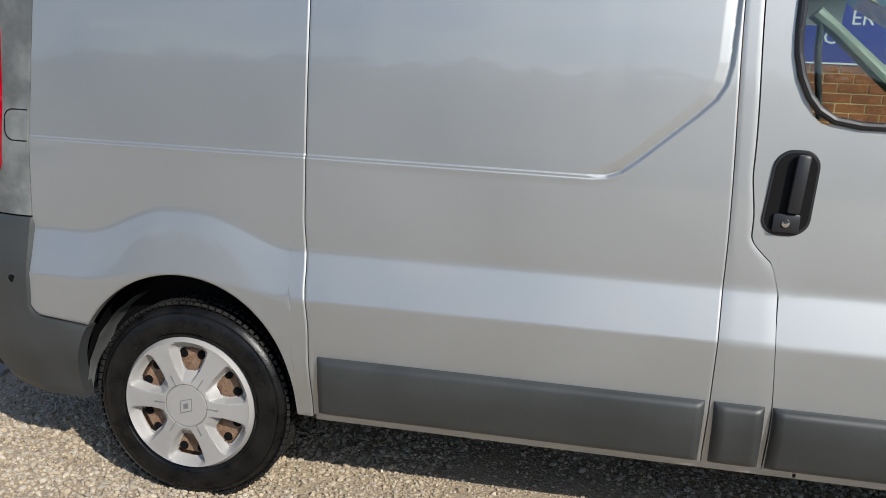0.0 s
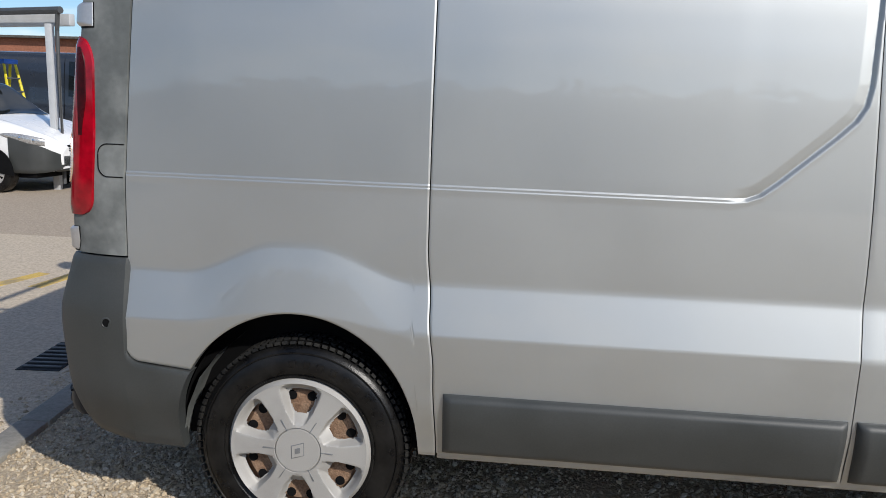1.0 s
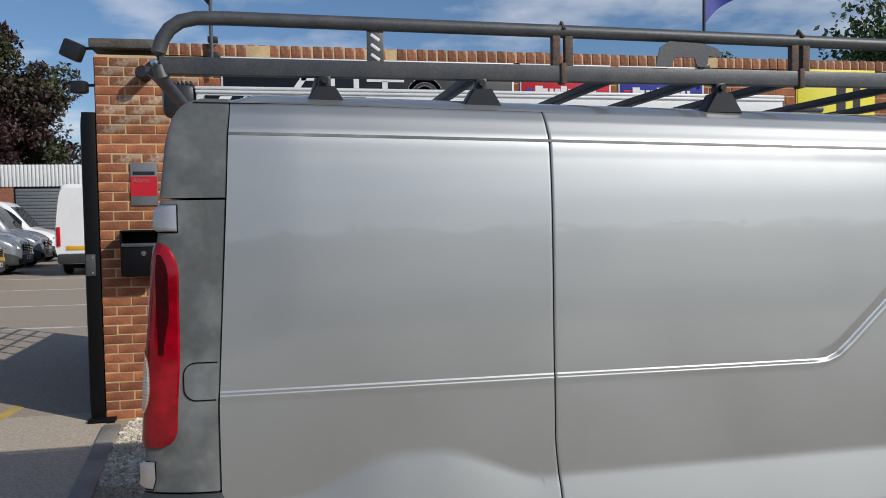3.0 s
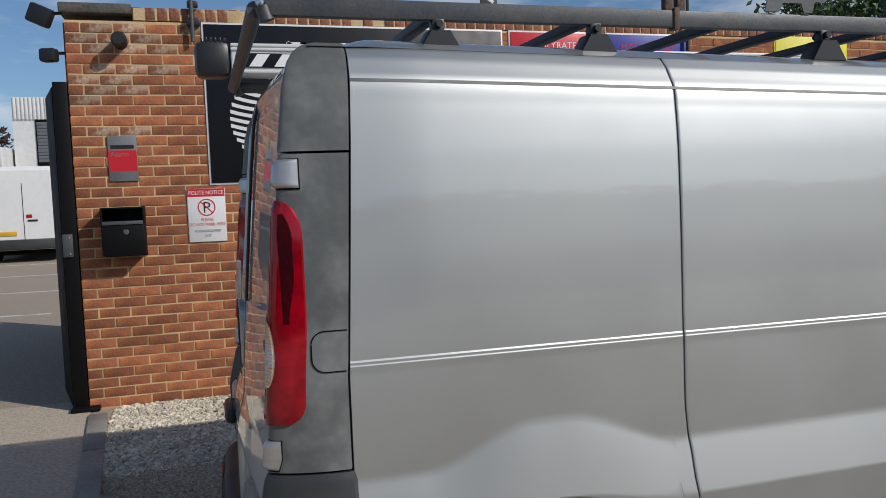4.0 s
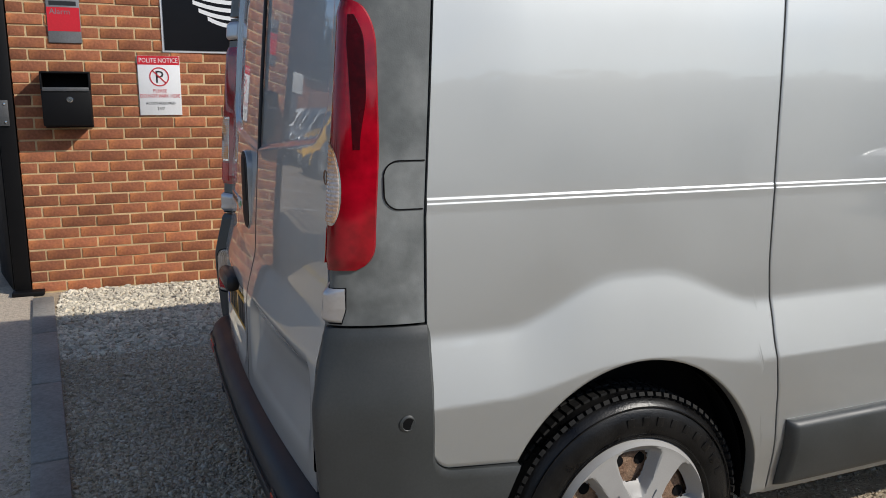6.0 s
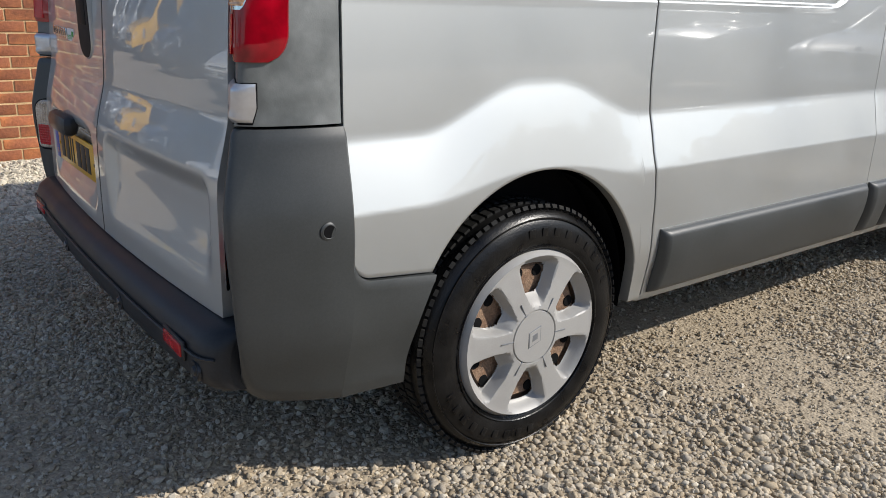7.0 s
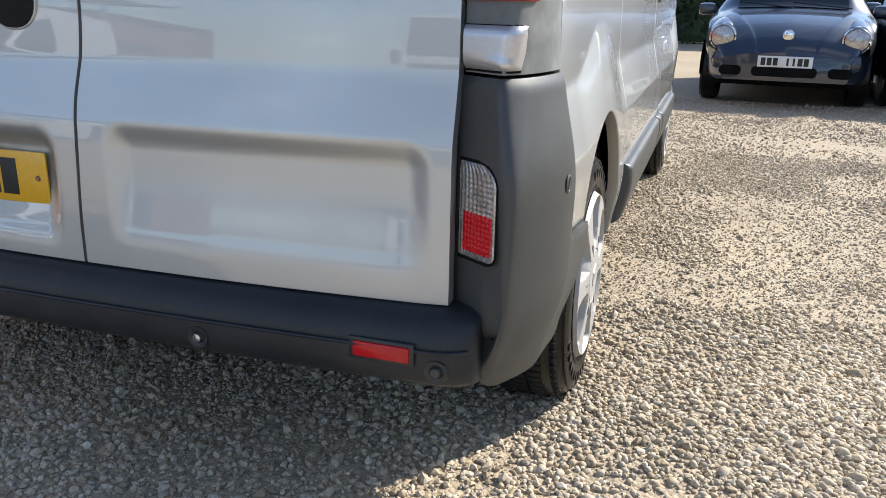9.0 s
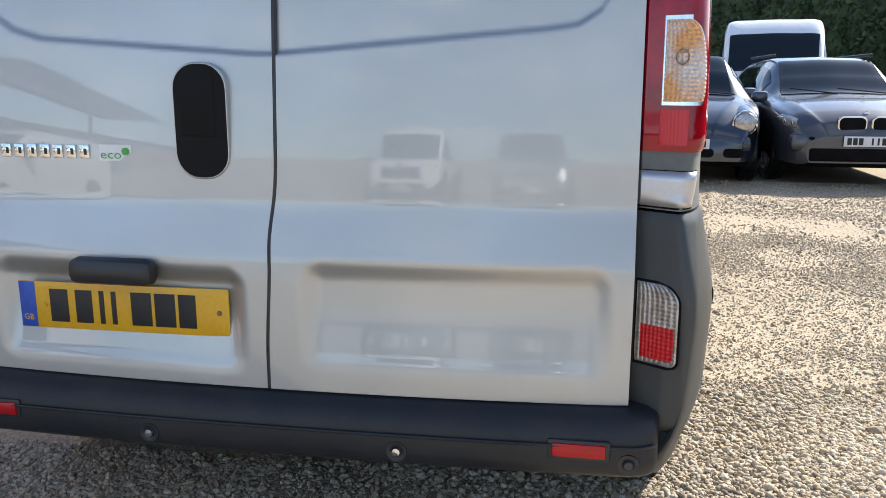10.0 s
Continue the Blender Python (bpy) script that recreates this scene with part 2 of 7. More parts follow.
STONE = stone_mat("pale_gravel_stones", ((0.239, 0.191, 0.134), (0.401, 0.320, 0.215), (0.477, 0.391, 0.272), (0.343, 0.296, 0.234), (0.544, 0.453, 0.324), (0.420, 0.363, 0.286), (0.611, 0.538, 0.420)))
STONEWHITE = mat("cream_gravel_stones", (0.62, 0.56, 0.44), 0.85, var=0.12, scale=3, fine=90, island=0.3, bump=0.2)


def ground_mat(name, dust, stone_a, stone_b, cell, amount):
    """Packed grit: pebbles from cells, over dusty patches."""
    m = bpy.data.materials.new(name)
    m.use_nodes = True
    n, l = m.node_tree.nodes, m.node_tree.links
    b = n["Principled BSDF"]
    b.inputs["Roughness"].default_value = 0.92
    tc = n.new("ShaderNodeTexCoord")
    vo = n.new("ShaderNodeTexVoronoi")
    vo.inputs["Scale"].default_value = 1 / cell
    no, nf = n.new("ShaderNodeTexNoise"), n.new("ShaderNodeTexNoise")
    no.inputs["Scale"].default_value, no.inputs["Detail"].default_value = 0.9, 6
    nf.inputs["Scale"].default_value, nf.inputs["Detail"].default_value = 45, 4
    for x in (vo, no, nf):
        l.new(tc.outputs["Object"], x.inputs["Vector"])
    sep = n.new("ShaderNodeSeparateColor")
    l.new(vo.outputs["Color"], sep.inputs[0])
    st = n.new("ShaderNodeMix")
    st.data_type = "RGBA"
    st.inputs["A"].default_value, st.inputs["B"].default_value = (*stone_a, 1), (*stone_b, 1)
    l.new(sep.outputs[0], st.inputs["Factor"])
    mr = n.new("ShaderNodeMapRange")
    mr.inputs[1].default_value, mr.inputs[2].default_value = 0.42, 0.62
    mr.inputs[3].default_value, mr.inputs[4].default_value = 1 - amount, 1.0
    l.new(no.outputs["Fac"], mr.inputs[0])
    mx = n.new("ShaderNodeMix")
    mx.data_type = "RGBA"
    mx.inputs["B"].default_value = (*dust, 1)
    l.new(mr.outputs[0], mx.inputs["Factor"])
    l.new(st.outputs["Result"], mx.inputs["A"])
    hs = n.new("ShaderNodeHueSaturation")
    mv = n.new("ShaderNodeMapRange")
    mv.inputs[1].default_value, mv.inputs[2].default_value, mv.inputs[3].default_value, mv.inputs[4].default_value = 0.3, 0.7, 0.8, 1.2
    l.new(nf.outputs["Fac"], mv.inputs[0])
    l.new(mv.outputs[0], hs.inputs["Value"])
    l.new(mx.outputs["Result"], hs.inputs["Color"])
    l.new(hs.outputs[0], b.inputs["Base Color"])
    bp, ad = n.new("ShaderNodeBump"), n.new("ShaderNodeMath")
    ad.operation = "SUBTRACT"
    l.new(nf.outputs["Fac"], ad.inputs[0])
    l.new(vo.outputs["Distance"], ad.inputs[1])
    l.new(ad.outputs[0], bp.inputs["Height"])
    bp.inputs["Strength"].default_value, bp.inputs["Distance"].default_value = 0.7, cell * 0.5
    l.new(bp.outputs[0], b.inputs["Normal"])
    return m


GRAVEL = ground_mat("dusty_gravel", (0.42, 0.342, 0.238), (0.458, 0.377, 0.267), (0.286, 0.229, 0.162), 0.011, 0.9)
PALEPATH = ground_mat("pale_dusty_concrete", (0.50, 0.42, 0.32), (0.42, 0.355, 0.275), (0.54, 0.46, 0.36), 0.012, 0.6)
ASPHALT = ground_mat("worn_brown_asphalt", (0.38, 0.31, 0.235), (0.30, 0.25, 0.195), (0.43, 0.355, 0.27), 0.012, 0.6)


# ---- mesh helpers ----
class Build:
    """Collects vertices and faces of one mesh."""

    def __init__(self):
        self.v, self.f, self.m, self.slots = [], [], [], []

    def slot(self, material):
        if material not in self.slots:
            self.slots.append(material)
        return self.slots.index(material)

    def add(self, verts, faces, material):
        base, s = len(self.v), self.slot(material)
        self.v.extend(tuple(float(c) for c in p) for p in verts)
        self.f.extend(tuple(base + i for i in f) for f in faces)
        self.m.extend([s] * len(faces))
        return self

    def grid(self, pts, material, flip=False, skirt=None):
        p = np.asarray(pts, float)
        n, k = p.shape[:2]
        faces = []
        for i in range(n - 1):
            for j in range(k - 1):
                q = (i * k + j, (i + 1) * k + j, (i + 1) * k + j + 1, i * k + j + 1)
                faces.append(q[::-1] if flip else q)
        self.add(p.reshape(-1, 3), faces, material)
        if skirt is not None:
            ring = [(i, 0) for i in range(n)] + [(n - 1, j) for j in range(1, k)] + [(i, k - 1) for i in range(n - 2, -1, -1)] + [(0, j) for j in range(k - 2, 0, -1)]
            rp = np.array([p[a] for a in ring])
            both = np.concatenate([rp, rp + np.asarray(skirt, float)])
            c = len(ring)
            fs = [(i, (i + 1) % c, c + (i + 1) % c, c + i) for i in range(c)]
            self.add(both, [f if flip else f[::-1] for f in fs], material)
        return self

    def box(self, centre, size, material, bevel=0.004, turn=None):
        hx, hy, hz = (s / 2 for s in size)
        b = min(bevel, hx * 0.9, hy * 0.9, hz * 0.9)
        bm = bmesh.new()
        bmesh.ops.create_cube(bm, size=1.0)
        for q in bm.verts:
            q.co = Vector((q.co.x * size[0], q.co.y * size[1], q.co.z * size[2]))
        if b > 0:
            bmesh.ops.bevel(bm, geom=bm.edges[:], offset=b, segments=2, affect="EDGES", profile=0.5)
        r = turn or Matrix.Identity(3)
        vs = [r @ q.co + Vector(centre) for q in bm.verts]
        bm.verts.index_update()
        fs = [[q.index for q in f.verts] for f in bm.faces]
        bm.free()
        return self.add(vs, fs, material)

    def prism(self, poly, lo, hi, material, axis="y", bevel=0.0):
        """A polygon (a, b) pushed along an axis: y takes (x, z), x takes (y, z), z takes (x, y)."""
        def at(a, b, d):
            return {"y": (a, d, b), "x": (d, a, b), "z": (a, b, d)}[axis]
        n = len(poly)
        cx, cy = sum(a for a, _ in poly) / n, sum(b for _, b in poly) / n
        rings = []
        size = max(max(abs(a - cx), abs(b - cy)) for a, b in poly)
        for d, s in ((lo, 1 - bevel / size), (lo + bevel, 1), (hi - bevel, 1), (hi, 1 - bevel / size)) if bevel else ((lo, 1), (hi, 1)):
            rings.append([at(cx + (a - cx) * s, cy + (b - cy) * s, d) for a, b in poly])
        vs = [q for r in rings for q in r]
        fs = [tuple(range(n))[::-1], tuple(range((len(rings) - 1) * n, len(rings) * n))]
        for k in range(len(rings) - 1):
            fs += [(k * n + i, k * n + (i + 1) % n, (k + 1) * n + (i + 1) % n, (k + 1) * n + i) for i in range(n)]
        return self.add(vs, fs, material)

    def lathe(self, profile, centre, material, axis="y", seg=48, wave=None):
        """profile: (radius, offset along the axis)."""
        vs, n = [], len(profile)
        for i in range(seg):
            a = 2 * math.pi * i / seg
            for r, d in profile:
                c, s = r * math.cos(a), r * math.sin(a)
                o = {"y": (c, d, s), "x": (d, c, s), "z": (c, s, d)}[axis]
                vs.append(tuple(centre[k] + o[k] for k in range(3)))
        fs = [(i * n + j, ((i + 1) % seg) * n + j, ((i + 1) % seg) * n + j + 1, i * n + j + 1) for i in range(seg) for j in range(n - 1)]
        return self.add(vs, fs, material)

    def tube(self, path, radius, material, seg=12, caps=True):
        path = [Vector(p) for p in path]
        vs, fs = [], []
        up = Vector((0.013, 0.021, 1)).normalized()
        for i, p in enumerate(path):
            t = (path[min(i + 1, len(path) - 1)] - path[max(i - 1, 0)]).normalized()
            side = t.cross(up)
            if side.length < 0.05:
                side = t.cross(Vector((1, 0.2, 0)))
            side.normalize()
            o = side.cross(t)
            r = radius[i] if isinstance(radius, (list, tuple)) else radius
            vs += [p + r * (math.cos(2 * math.pi * k / seg) * side + math.sin(2 * math.pi * k / seg) * o) for k in range(seg)]
        for i in range(len(path) - 1):
            fs += [(i * seg + k, i * seg + (k + 1) % seg, (i + 1) * seg + (k + 1) % seg, (i + 1) * seg + k) for k in range(seg)]
        if caps:
            fs += [tuple(range(seg))[::-1], tuple(range((len(path) - 1) * seg, len(path) * seg))]
        return self.add(vs, fs, material)

    def text(self, words, centre, height, material, basis, depth=0.0015, wide=1.0):
        """Words in the built-in font; basis: the directions of reading and of the letters' height."""
        cu = bpy.data.curves.new("words", "FONT")
        cu.body, cu.align_x, cu.align_y, cu.size, cu.extrude, cu.resolution_u = words, "CENTER", "CENTER", 1.0, 0.0, 2
        ob = bpy.data.objects.new("words", cu)
        me = ob.to_mesh()
        top = max((q.co.y for q in me.vertices), default=1) - min((q.co.y for q in me.vertices), default=0)
        mid = (max(q.co.y for q in me.vertices) + min(q.co.y for q in me.vertices)) / 2
        k = height / top
        a, b = Vector(basis[0]), Vector(basis[1])
        vs = [Vector(centre) + a * q.co.x * k * wide + b * (q.co.y - mid) * k + a.cross(b) * depth for q in me.vertices]
        fs = [tuple(f.vertices) for f in me.polygons]
        ob.to_mesh_clear()
        self.add(vs, fs, material)
        bpy.data.objects.remove(ob)
        bpy.data.curves.remove(cu)
        return self

    def mesh(self, name, angle=35, weld=False):
        me = bpy.data.meshes.new(name)
        me.from_pydata(self.v, [], self.f)
        for s in self.slots:
            me.materials.append(s)
        me.polygons.foreach_set("material_index", self.m)
        if weld:
            bm = bmesh.new()
            bm.from_mesh(me)
            bmesh.ops.remove_doubles(bm, verts=bm.verts[:], dist=0.0005)
            bm.to_mesh(me)
            bm.free()
        me.shade_smooth()
        me.set_sharp_from_angle(angle=radians(angle))
        me.update()
        return me

    def part(self, name, parent=None, label="", angle=35, weld=False):
        ob = new(name, self.mesh(name, angle, weld))
        if parent is not None:
            ob.parent = parent
        if label:
            ob["label"] = label
        return ob


def thing(name, label, category, at=(0, 0, 0), turn=0.0, group="", kind=""):
    ob = new(name)
    ob.matrix_basis = pose(*at, 0, 0, turn)
    ob.empty_display_size = 0.2
    return tagged(ob, label, category, group, kind)


def setting(name, b, label, category, kind="structure", angle=35):
    return tagged(b.part(name, None, "", angle), label, category, "", kind)


def rounded(w, h, r, n=6, cx=0.0, cy=0.0):
    out = []
    for qx, qy, a0 in ((1, 1, 0), (-1, 1, 90), (-1, -1, 180), (1, -1, 270)):
        for i in range(n + 1):
            a = radians(a0 + 90 * i / n)
            out.append((cx + qx * (w / 2 - r) + r * math.cos(a), cy + qy * (h / 2 - r) + r * math.sin(a)))
    return out


def smooth(e0, e1, x):
    t = np.clip((np.asarray(x, float) - e0) / (e1 - e0), 0, 1)
    return t * t * (3 - 2 * t)


def lerp(a, b, t):
    return a + (b - a) * t


def dist_poly(x, z, poly):
    """Distance of points from a polyline."""
    best = np.full(np.shape(x), 9.0)
    for (ax, az), (bx, bz) in zip(poly, poly[1:]):
        dx, dz = bx - ax, bz - az
        t = np.clip(((x - ax) * dx + (z - az) * dz) / (dx * dx + dz * dz), 0, 1)
        best = np.minimum(best, np.hypot(x - ax - t * dx, z - az - t * dz))
    return best


# ---- ground ----
b = Build()
xs = np.array([-900, -200, -60, -20, -8, -3, 0, 3, 6, 10, 20, 60, 200, 900])
b.grid([[(x, y, 0.0) for y in xs] for x in xs], GRAVEL)
setting("ground", b, "dusty pale gravel and grit of the yard", "gravel ground")
b = Build()
b.grid([[(x, y, 0.006) for y in (-14, 3.95, 16, 30, 90)] for x in (-70, -40, -20, -8)], ASPHALT)
b.grid([[(x if x < -2 else -1.46 - (y - 0.3) * 0.085, y, 0.006) for y in (-14, -4, 0, 3, 3.95)] for x in (-8, -4, -1.78)], PALEPATH)
b.grid([[(x, y, 0.006) for y in (3.95, 8, 16, 30, 90)] for x in (-8, -4, -1.78)], ASPHALT)
b.grid([[(x, y, 0.006) for y in (3.95, 8, 16, 30, 90)] for x in (-1.78, 4, 20, 70)], ASPHALT)
setting("car_park", b, "worn brown asphalt of the car park", "asphalt")
b = Build()
for i in range(14):
    y = -8 + i * 0.915
    if y < 3.6:
        b.box((-1.40 - (y - 0.3) * 0.085, y, 0.0), (0.13, 0.905, 0.05), CONCRETE, 0.008, Matrix.Rotation(0.085, 3, "Z"))
setting("kerb", b, "flush concrete edging kerb beside the gravel", "kerb")

# ---- the silver van ----
UPPER = ((0.30, 0.925), (0.9, 0.925), (1.15, 0.922), (1.4, 0.917), (1.55, 0.911), (1.667, 0.904), (1.75, 0.895), (1.80, 0.887), (1.822, 0.879), (1.84, 0.866), (1.87, 0.847), (1.90, 0.818), (1.925, 0.77), (1.945, 0.68), (1.958, 0.5), (1.965, 0.0))
AX, AZ, AA, AB = -0.010, 0.355, 0.378, 0.405


_uz = np.linspace(0.2, 2.0, 901)
_uh = np.interp(_uz, [p[0] for p in UPPER], [p[1] for p in UPPER])
_ker = np.hanning(61)
_us = np.convolve(np.pad(_uh, 30, mode="edge"), _ker / _ker.sum(), mode="valid")
_us = np.where(_uz < 1.78, _us, _uh + (_us - _uh) * np.clip((1.84 - _uz) / 0.06, 0, 1))


def upper_half(z):
    return np.interp(z, _uz, _us)


def shoulder(x, z):
    """How far the lower body stands out beyond the upper one, 0 to 1."""
    bump = smooth(-0.36, -0.06, x) * (1 - smooth(0.03, 0.36, x)) + smooth(2.738, 3.038, x) * (1 - smooth(3.128, 3.458, x))
    top = 0.878 + 0.10 * bump
    low = 0.718 + 0.045 * bump
    t = np.clip((top - z) / (top - low), 0, 1)
    return np.where(t < 0.14, 0.5 * t * t / 0.14, t - 0.07) / 0.93


def side_half(x, z):
    x, z = np.asarray(x, float), np.asarray(z, float)
    h = upper_half(z) + 0.035 * shoulder(x, z)
    h = h - 0.03 * smooth(0.52, 0.30, z) - 0.012 * smooth(-0.30, -0.60, x) * smooth(1.0, 1.7, z)
    return h - 0.10 * smooth(2.9, 3.95, x) ** 2


CREASE = [(-0.6, 1.156), (0.4, 1.153), (1.225, 1.149), (1.262, 1.152), (1.299, 1.166), (1.345, 1.203), (1.485, 1.330), (1.529, 1.375), (1.551, 1.415), (1.560, 1.47), (1.566, 1.83)]


def side_panel(xl, xr, zb, zt, nx, nz, groove=True, xs=None, dent=0.0018):
    """Points of a panel of the right side; the edges are functions of height and of length."""
    us = np.linspace(0, 1, nx) if xs is None else xs
    ws = np.linspace(0, 1, nz)
    u, w = np.meshgrid(us, np.linspace(0, 1, nz), indexing="ij")
    n1, n2 = int(nz * 0.45), 28

    def level(x):
        if not groove:
            return lerp(zb(x), zt(x), w)
        cols = [np.linspace(0, 1, n1, endpoint=False), np.linspace(0, 1, n2, endpoint=False), np.linspace(0, 1, nz - n1 - n2)]
        lo, hi = zb(x)[:, :1], zt(x)[:, :1]
        return np.concatenate([lo + (1.135 - lo) * cols[0], 1.135 + (1.174 - 1.135) * cols[1] + 0 * lo, 1.174 + (hi - 1.174) * cols[2]], 1)

    x0 = lerp(xl(1.0), xr(1.0), u)
    z = level(x0)
    x = lerp(xl(z), xr(z), u)
    z = level(x)
    h = side_half(x, z)
    if groove:
        d = dist_poly(x, z, CREASE)
        inside = (z > np.interp(x, [p[0] for p in CREASE], [p[1] for p in CREASE])) & (x < 1.566)
        sd = np.where(inside, d, -d)
        tall = smooth(1.20, 1.30, x)
        line = np.interp(sd, [-0.026, -0.0080, -0.0050, 0.0020, 0.0050, 0.030], [0, 0.0011, -0.0003, 0.0001, -0.0025, -0.0022])
        ledge = np.interp(sd, [-0.020, -0.0060, 0.0030, 0.012, 0.034], [0, 0.0012, -0.0096, -0.0070, -0.0030])
        h = h + lerp(line, ledge, tall) * (1 - smooth(1.76, 1.80, z))
    for e in ((0, slice(None)), (-1, slice(None)), (slice(None), 0), (slice(None), -1)):
        h[e] -= dent
    return np.stack([x, -h, z], -1)


def const(c):
    return lambda q: np.zeros_like(np.asarray(q, float)) + c


def seam_a(z):
    """The seam between quarter panel and middle panel."""
    return 0.384 + 0.012 * smooth(0.98, 0.80, z) + 0.016 * smooth(0.78, 0.60, z) + 0.012 * smooth(0.6, 0.35, z) + 0.004 * smooth(1.2, 1.8, z)


def seam_b(z):
    return 1.604 - 0.004 * smooth(0.9, 0.4, z) - 0.030 * smooth(0.9, 1.75, z)


def door_edge(z):
    return 1.662 + 0.088 * smooth(1.02, 0.90, z) + 0.018 * smooth(0.86, 0.5, z) - 0.016 * smooth(1.05, 1.2, z) - 0.022 * smooth(1.2, 1.7, z)


def arch_z(x):
    q = np.clip(1 - ((np.asarray(x, float) - AX) / AA) ** 2, 0, 1)
    return np.where(q > 0, AZ + AB * np.sqrt(q), 0.33)


def quarter_bottom(x):
    x = np.asarray(x, float)
    back = 0.566 + 0.10 * np.clip(-0.337 - x, 0, 0.2) + 0.042 * (1 - np.sqrt(1 - np.clip((-0.493 - x) / 0.0425, 0, 1) ** 2))
    return np.where(x < AX - AA * 0.86, np.maximum(back, 0), np.where(x < AX + AA, np.maximum(arch_z(x), 0.335), 0.335))


def edge_x(z):
    """Where the side panel ends and the corner begins."""
    return -0.538 + 0.042 * np.clip((np.asarray(z, float) - 1.12) / 0.75, 0, 1)


van = thing("panel_van", "silver panel van with dark grey plastic bumpers, parked on gravel", "van")
GAP = 0.0018

us = np.concatenate([0.19 * np.linspace(0, 1, 40) ** 1.8, 0.19 + 0.81 * (0.5 - 0.5 * np.cos(np.linspace(0, np.pi, 120)))[1:]])
us = us[(us < 0.9955) | (us > 0.99999)]
P = side_panel(lambda z: edge_x(z) + 0.003, lambda z: seam_a(z) - GAP, quarter_bottom, const(1.905), 0, 230, xs=us, dent=0.0030)
Build().grid(P, SILVER, skirt=(0, 0.03, 0)).part("rear_quarter_panel", van, "silver rear quarter panel with flared wheel arch", 60)
P = side_panel(lambda z: seam_a(z) + GAP, lambda z: seam_b(z) - GAP * 0.8, const(0.345), const(1.905), 340, 320)
Build().grid(P, SILVER, skirt=(0, 0.03, 0)).part("side_panel", van, "silver windowless side panel with pressed crease", 60)
P = side_panel(lambda z: seam_b(z) + GAP * 0.8, lambda z: door_edge(z) - GAP, const(0.345), const(1.905), 8, 150, groove=False)
Build().grid(P, SILVER, skirt=(0, 0.03, 0)).part("door_pillar", van, "", 60)

# driver's door with its window opening


def win_low(x):
    x = np.asarray(x, float)
    return 1.325 + 0.18 * np.clip((1.815 - x) / 0.09, 0, 1) ** 2.4 + 0.0 * x


door = new("driver_door")
door.parent = van
door["label"] = "silver driver's door with open view through the glass"
P = side_panel(lambda z: door_edge(z) + GAP, const(2.72), const(0.345), win_low, 90, 120, groove=False, dent=0.0)
b = Build().grid(P, SILVER, skirt=(0, 0.03, 0))
P = side_panel(lambda z: door_edge(z) + GAP, lambda z: 1.716 - 0.006 * smooth(1.5, 1.8, z) + 0 * z, const(1.5045), const(1.905), 8, 30, groove=False, dent=0.0)
b.grid(P, SILVER)
P = side_panel(const(1.70), const(2.72), const(1.80), const(1.905), 20, 8, groove=False, dent=0.0)
b.grid(P, SILVER)
P = side_panel(lambda z: 2.70 - (np.asarray(z) - 1.33) * 0.9, lambda z: 2.78 - (np.asarray(z) - 1.33) * 0.9, const(1.33), const(1.86), 4, 12, groove=False)
b.grid(P, SILVER, skirt=(0, 0.03, 0))
b.part("door_skin", door, "", 60)
seal = [(1.716, 1.80), (1.7165, 1.56), (1.722, 1.50), (1.737, 1.445), (1.762, 1.395), (1.79, 1.362), (1.83, 1.338), (1.90, 1.327), (2.3, 1.326), (2.68, 1.326)]
b = Build()
pts = []
for i in range(len(seal) - 1):
    for k in range(5):
        pts.append((lerp(seal[i][0], seal[i + 1][0], k / 5), lerp(seal[i][1], seal[i + 1][1], k / 5)))
for _ in range(2):
    pts = [pts[0]] + [(lerp(p[0], q[0], f), lerp(p[1], q[1], f)) for p, q in zip(pts, pts[1:]) for f in (0.25, 0.75)] + [pts[-1]]
b.tube([(x, -float(side_half(x, z)) - 0.001, z) for x, z in pts], 0.012, BLACK, 10)
b.part("window_seal", door, "black rubber window seal")
P = side_panel(const(1.70), lambda z: 2.72 - (np.asarray(z) - 1.33) * 0.9, const(1.32), const(1.82), 12, 8, groove=False)
P[..., 1] += 0.012
Q = P + np.array([0, 0.004, 0])
pane = Build().grid(P, GLASS).grid(Q, GLASS, flip=True).part("door_glass", door, "clear side window glass", 80)
pane.visible_shadow = False
# recessed door pull
b = Build()
hx, hz = 1.748, 1.140
hy = -float(side_half(hx, hz))


def handle_outline(w, h, r):
    """Upright rounded outline, a little wider and further back at its foot."""
    return [(hx + a * (1.0 - 0.10 * c / h) + 0.07 * c, hz + c) for a, c in rounded(w, h, r, 10)]


b.prism(handle_outline(0.122, 0.232, 0.048), hy - 0.005, hy + 0.01, BLACK, bevel=0.003)
b.prism(handle_outline(0.108, 0.216, 0.044), hy - 0.0062, hy + 0.01, GATEBLACK, bevel=0.001)
b.box((hx + 0.012, hy - 0.018, hz + 0.026), (0.036, 0.020, 0.158), BLACK, 0.009, Matrix.Rotation(radians(4), 3, "Y"))
b.box((hx - 0.006, hy - 0.011, hz - 0.080), (0.070, 0.012, 0.052), BLACK, 0.006)
b.lathe([(0.0, -0.004), (0.010, -0.003), (0.012, 0.0), (0.012, 0.01)], (hx - 0.008, hy - 0.018, hz - 0.080), CHROME, seg=20)
b.part("door_handle", door, "black plastic door handle with round key lock")

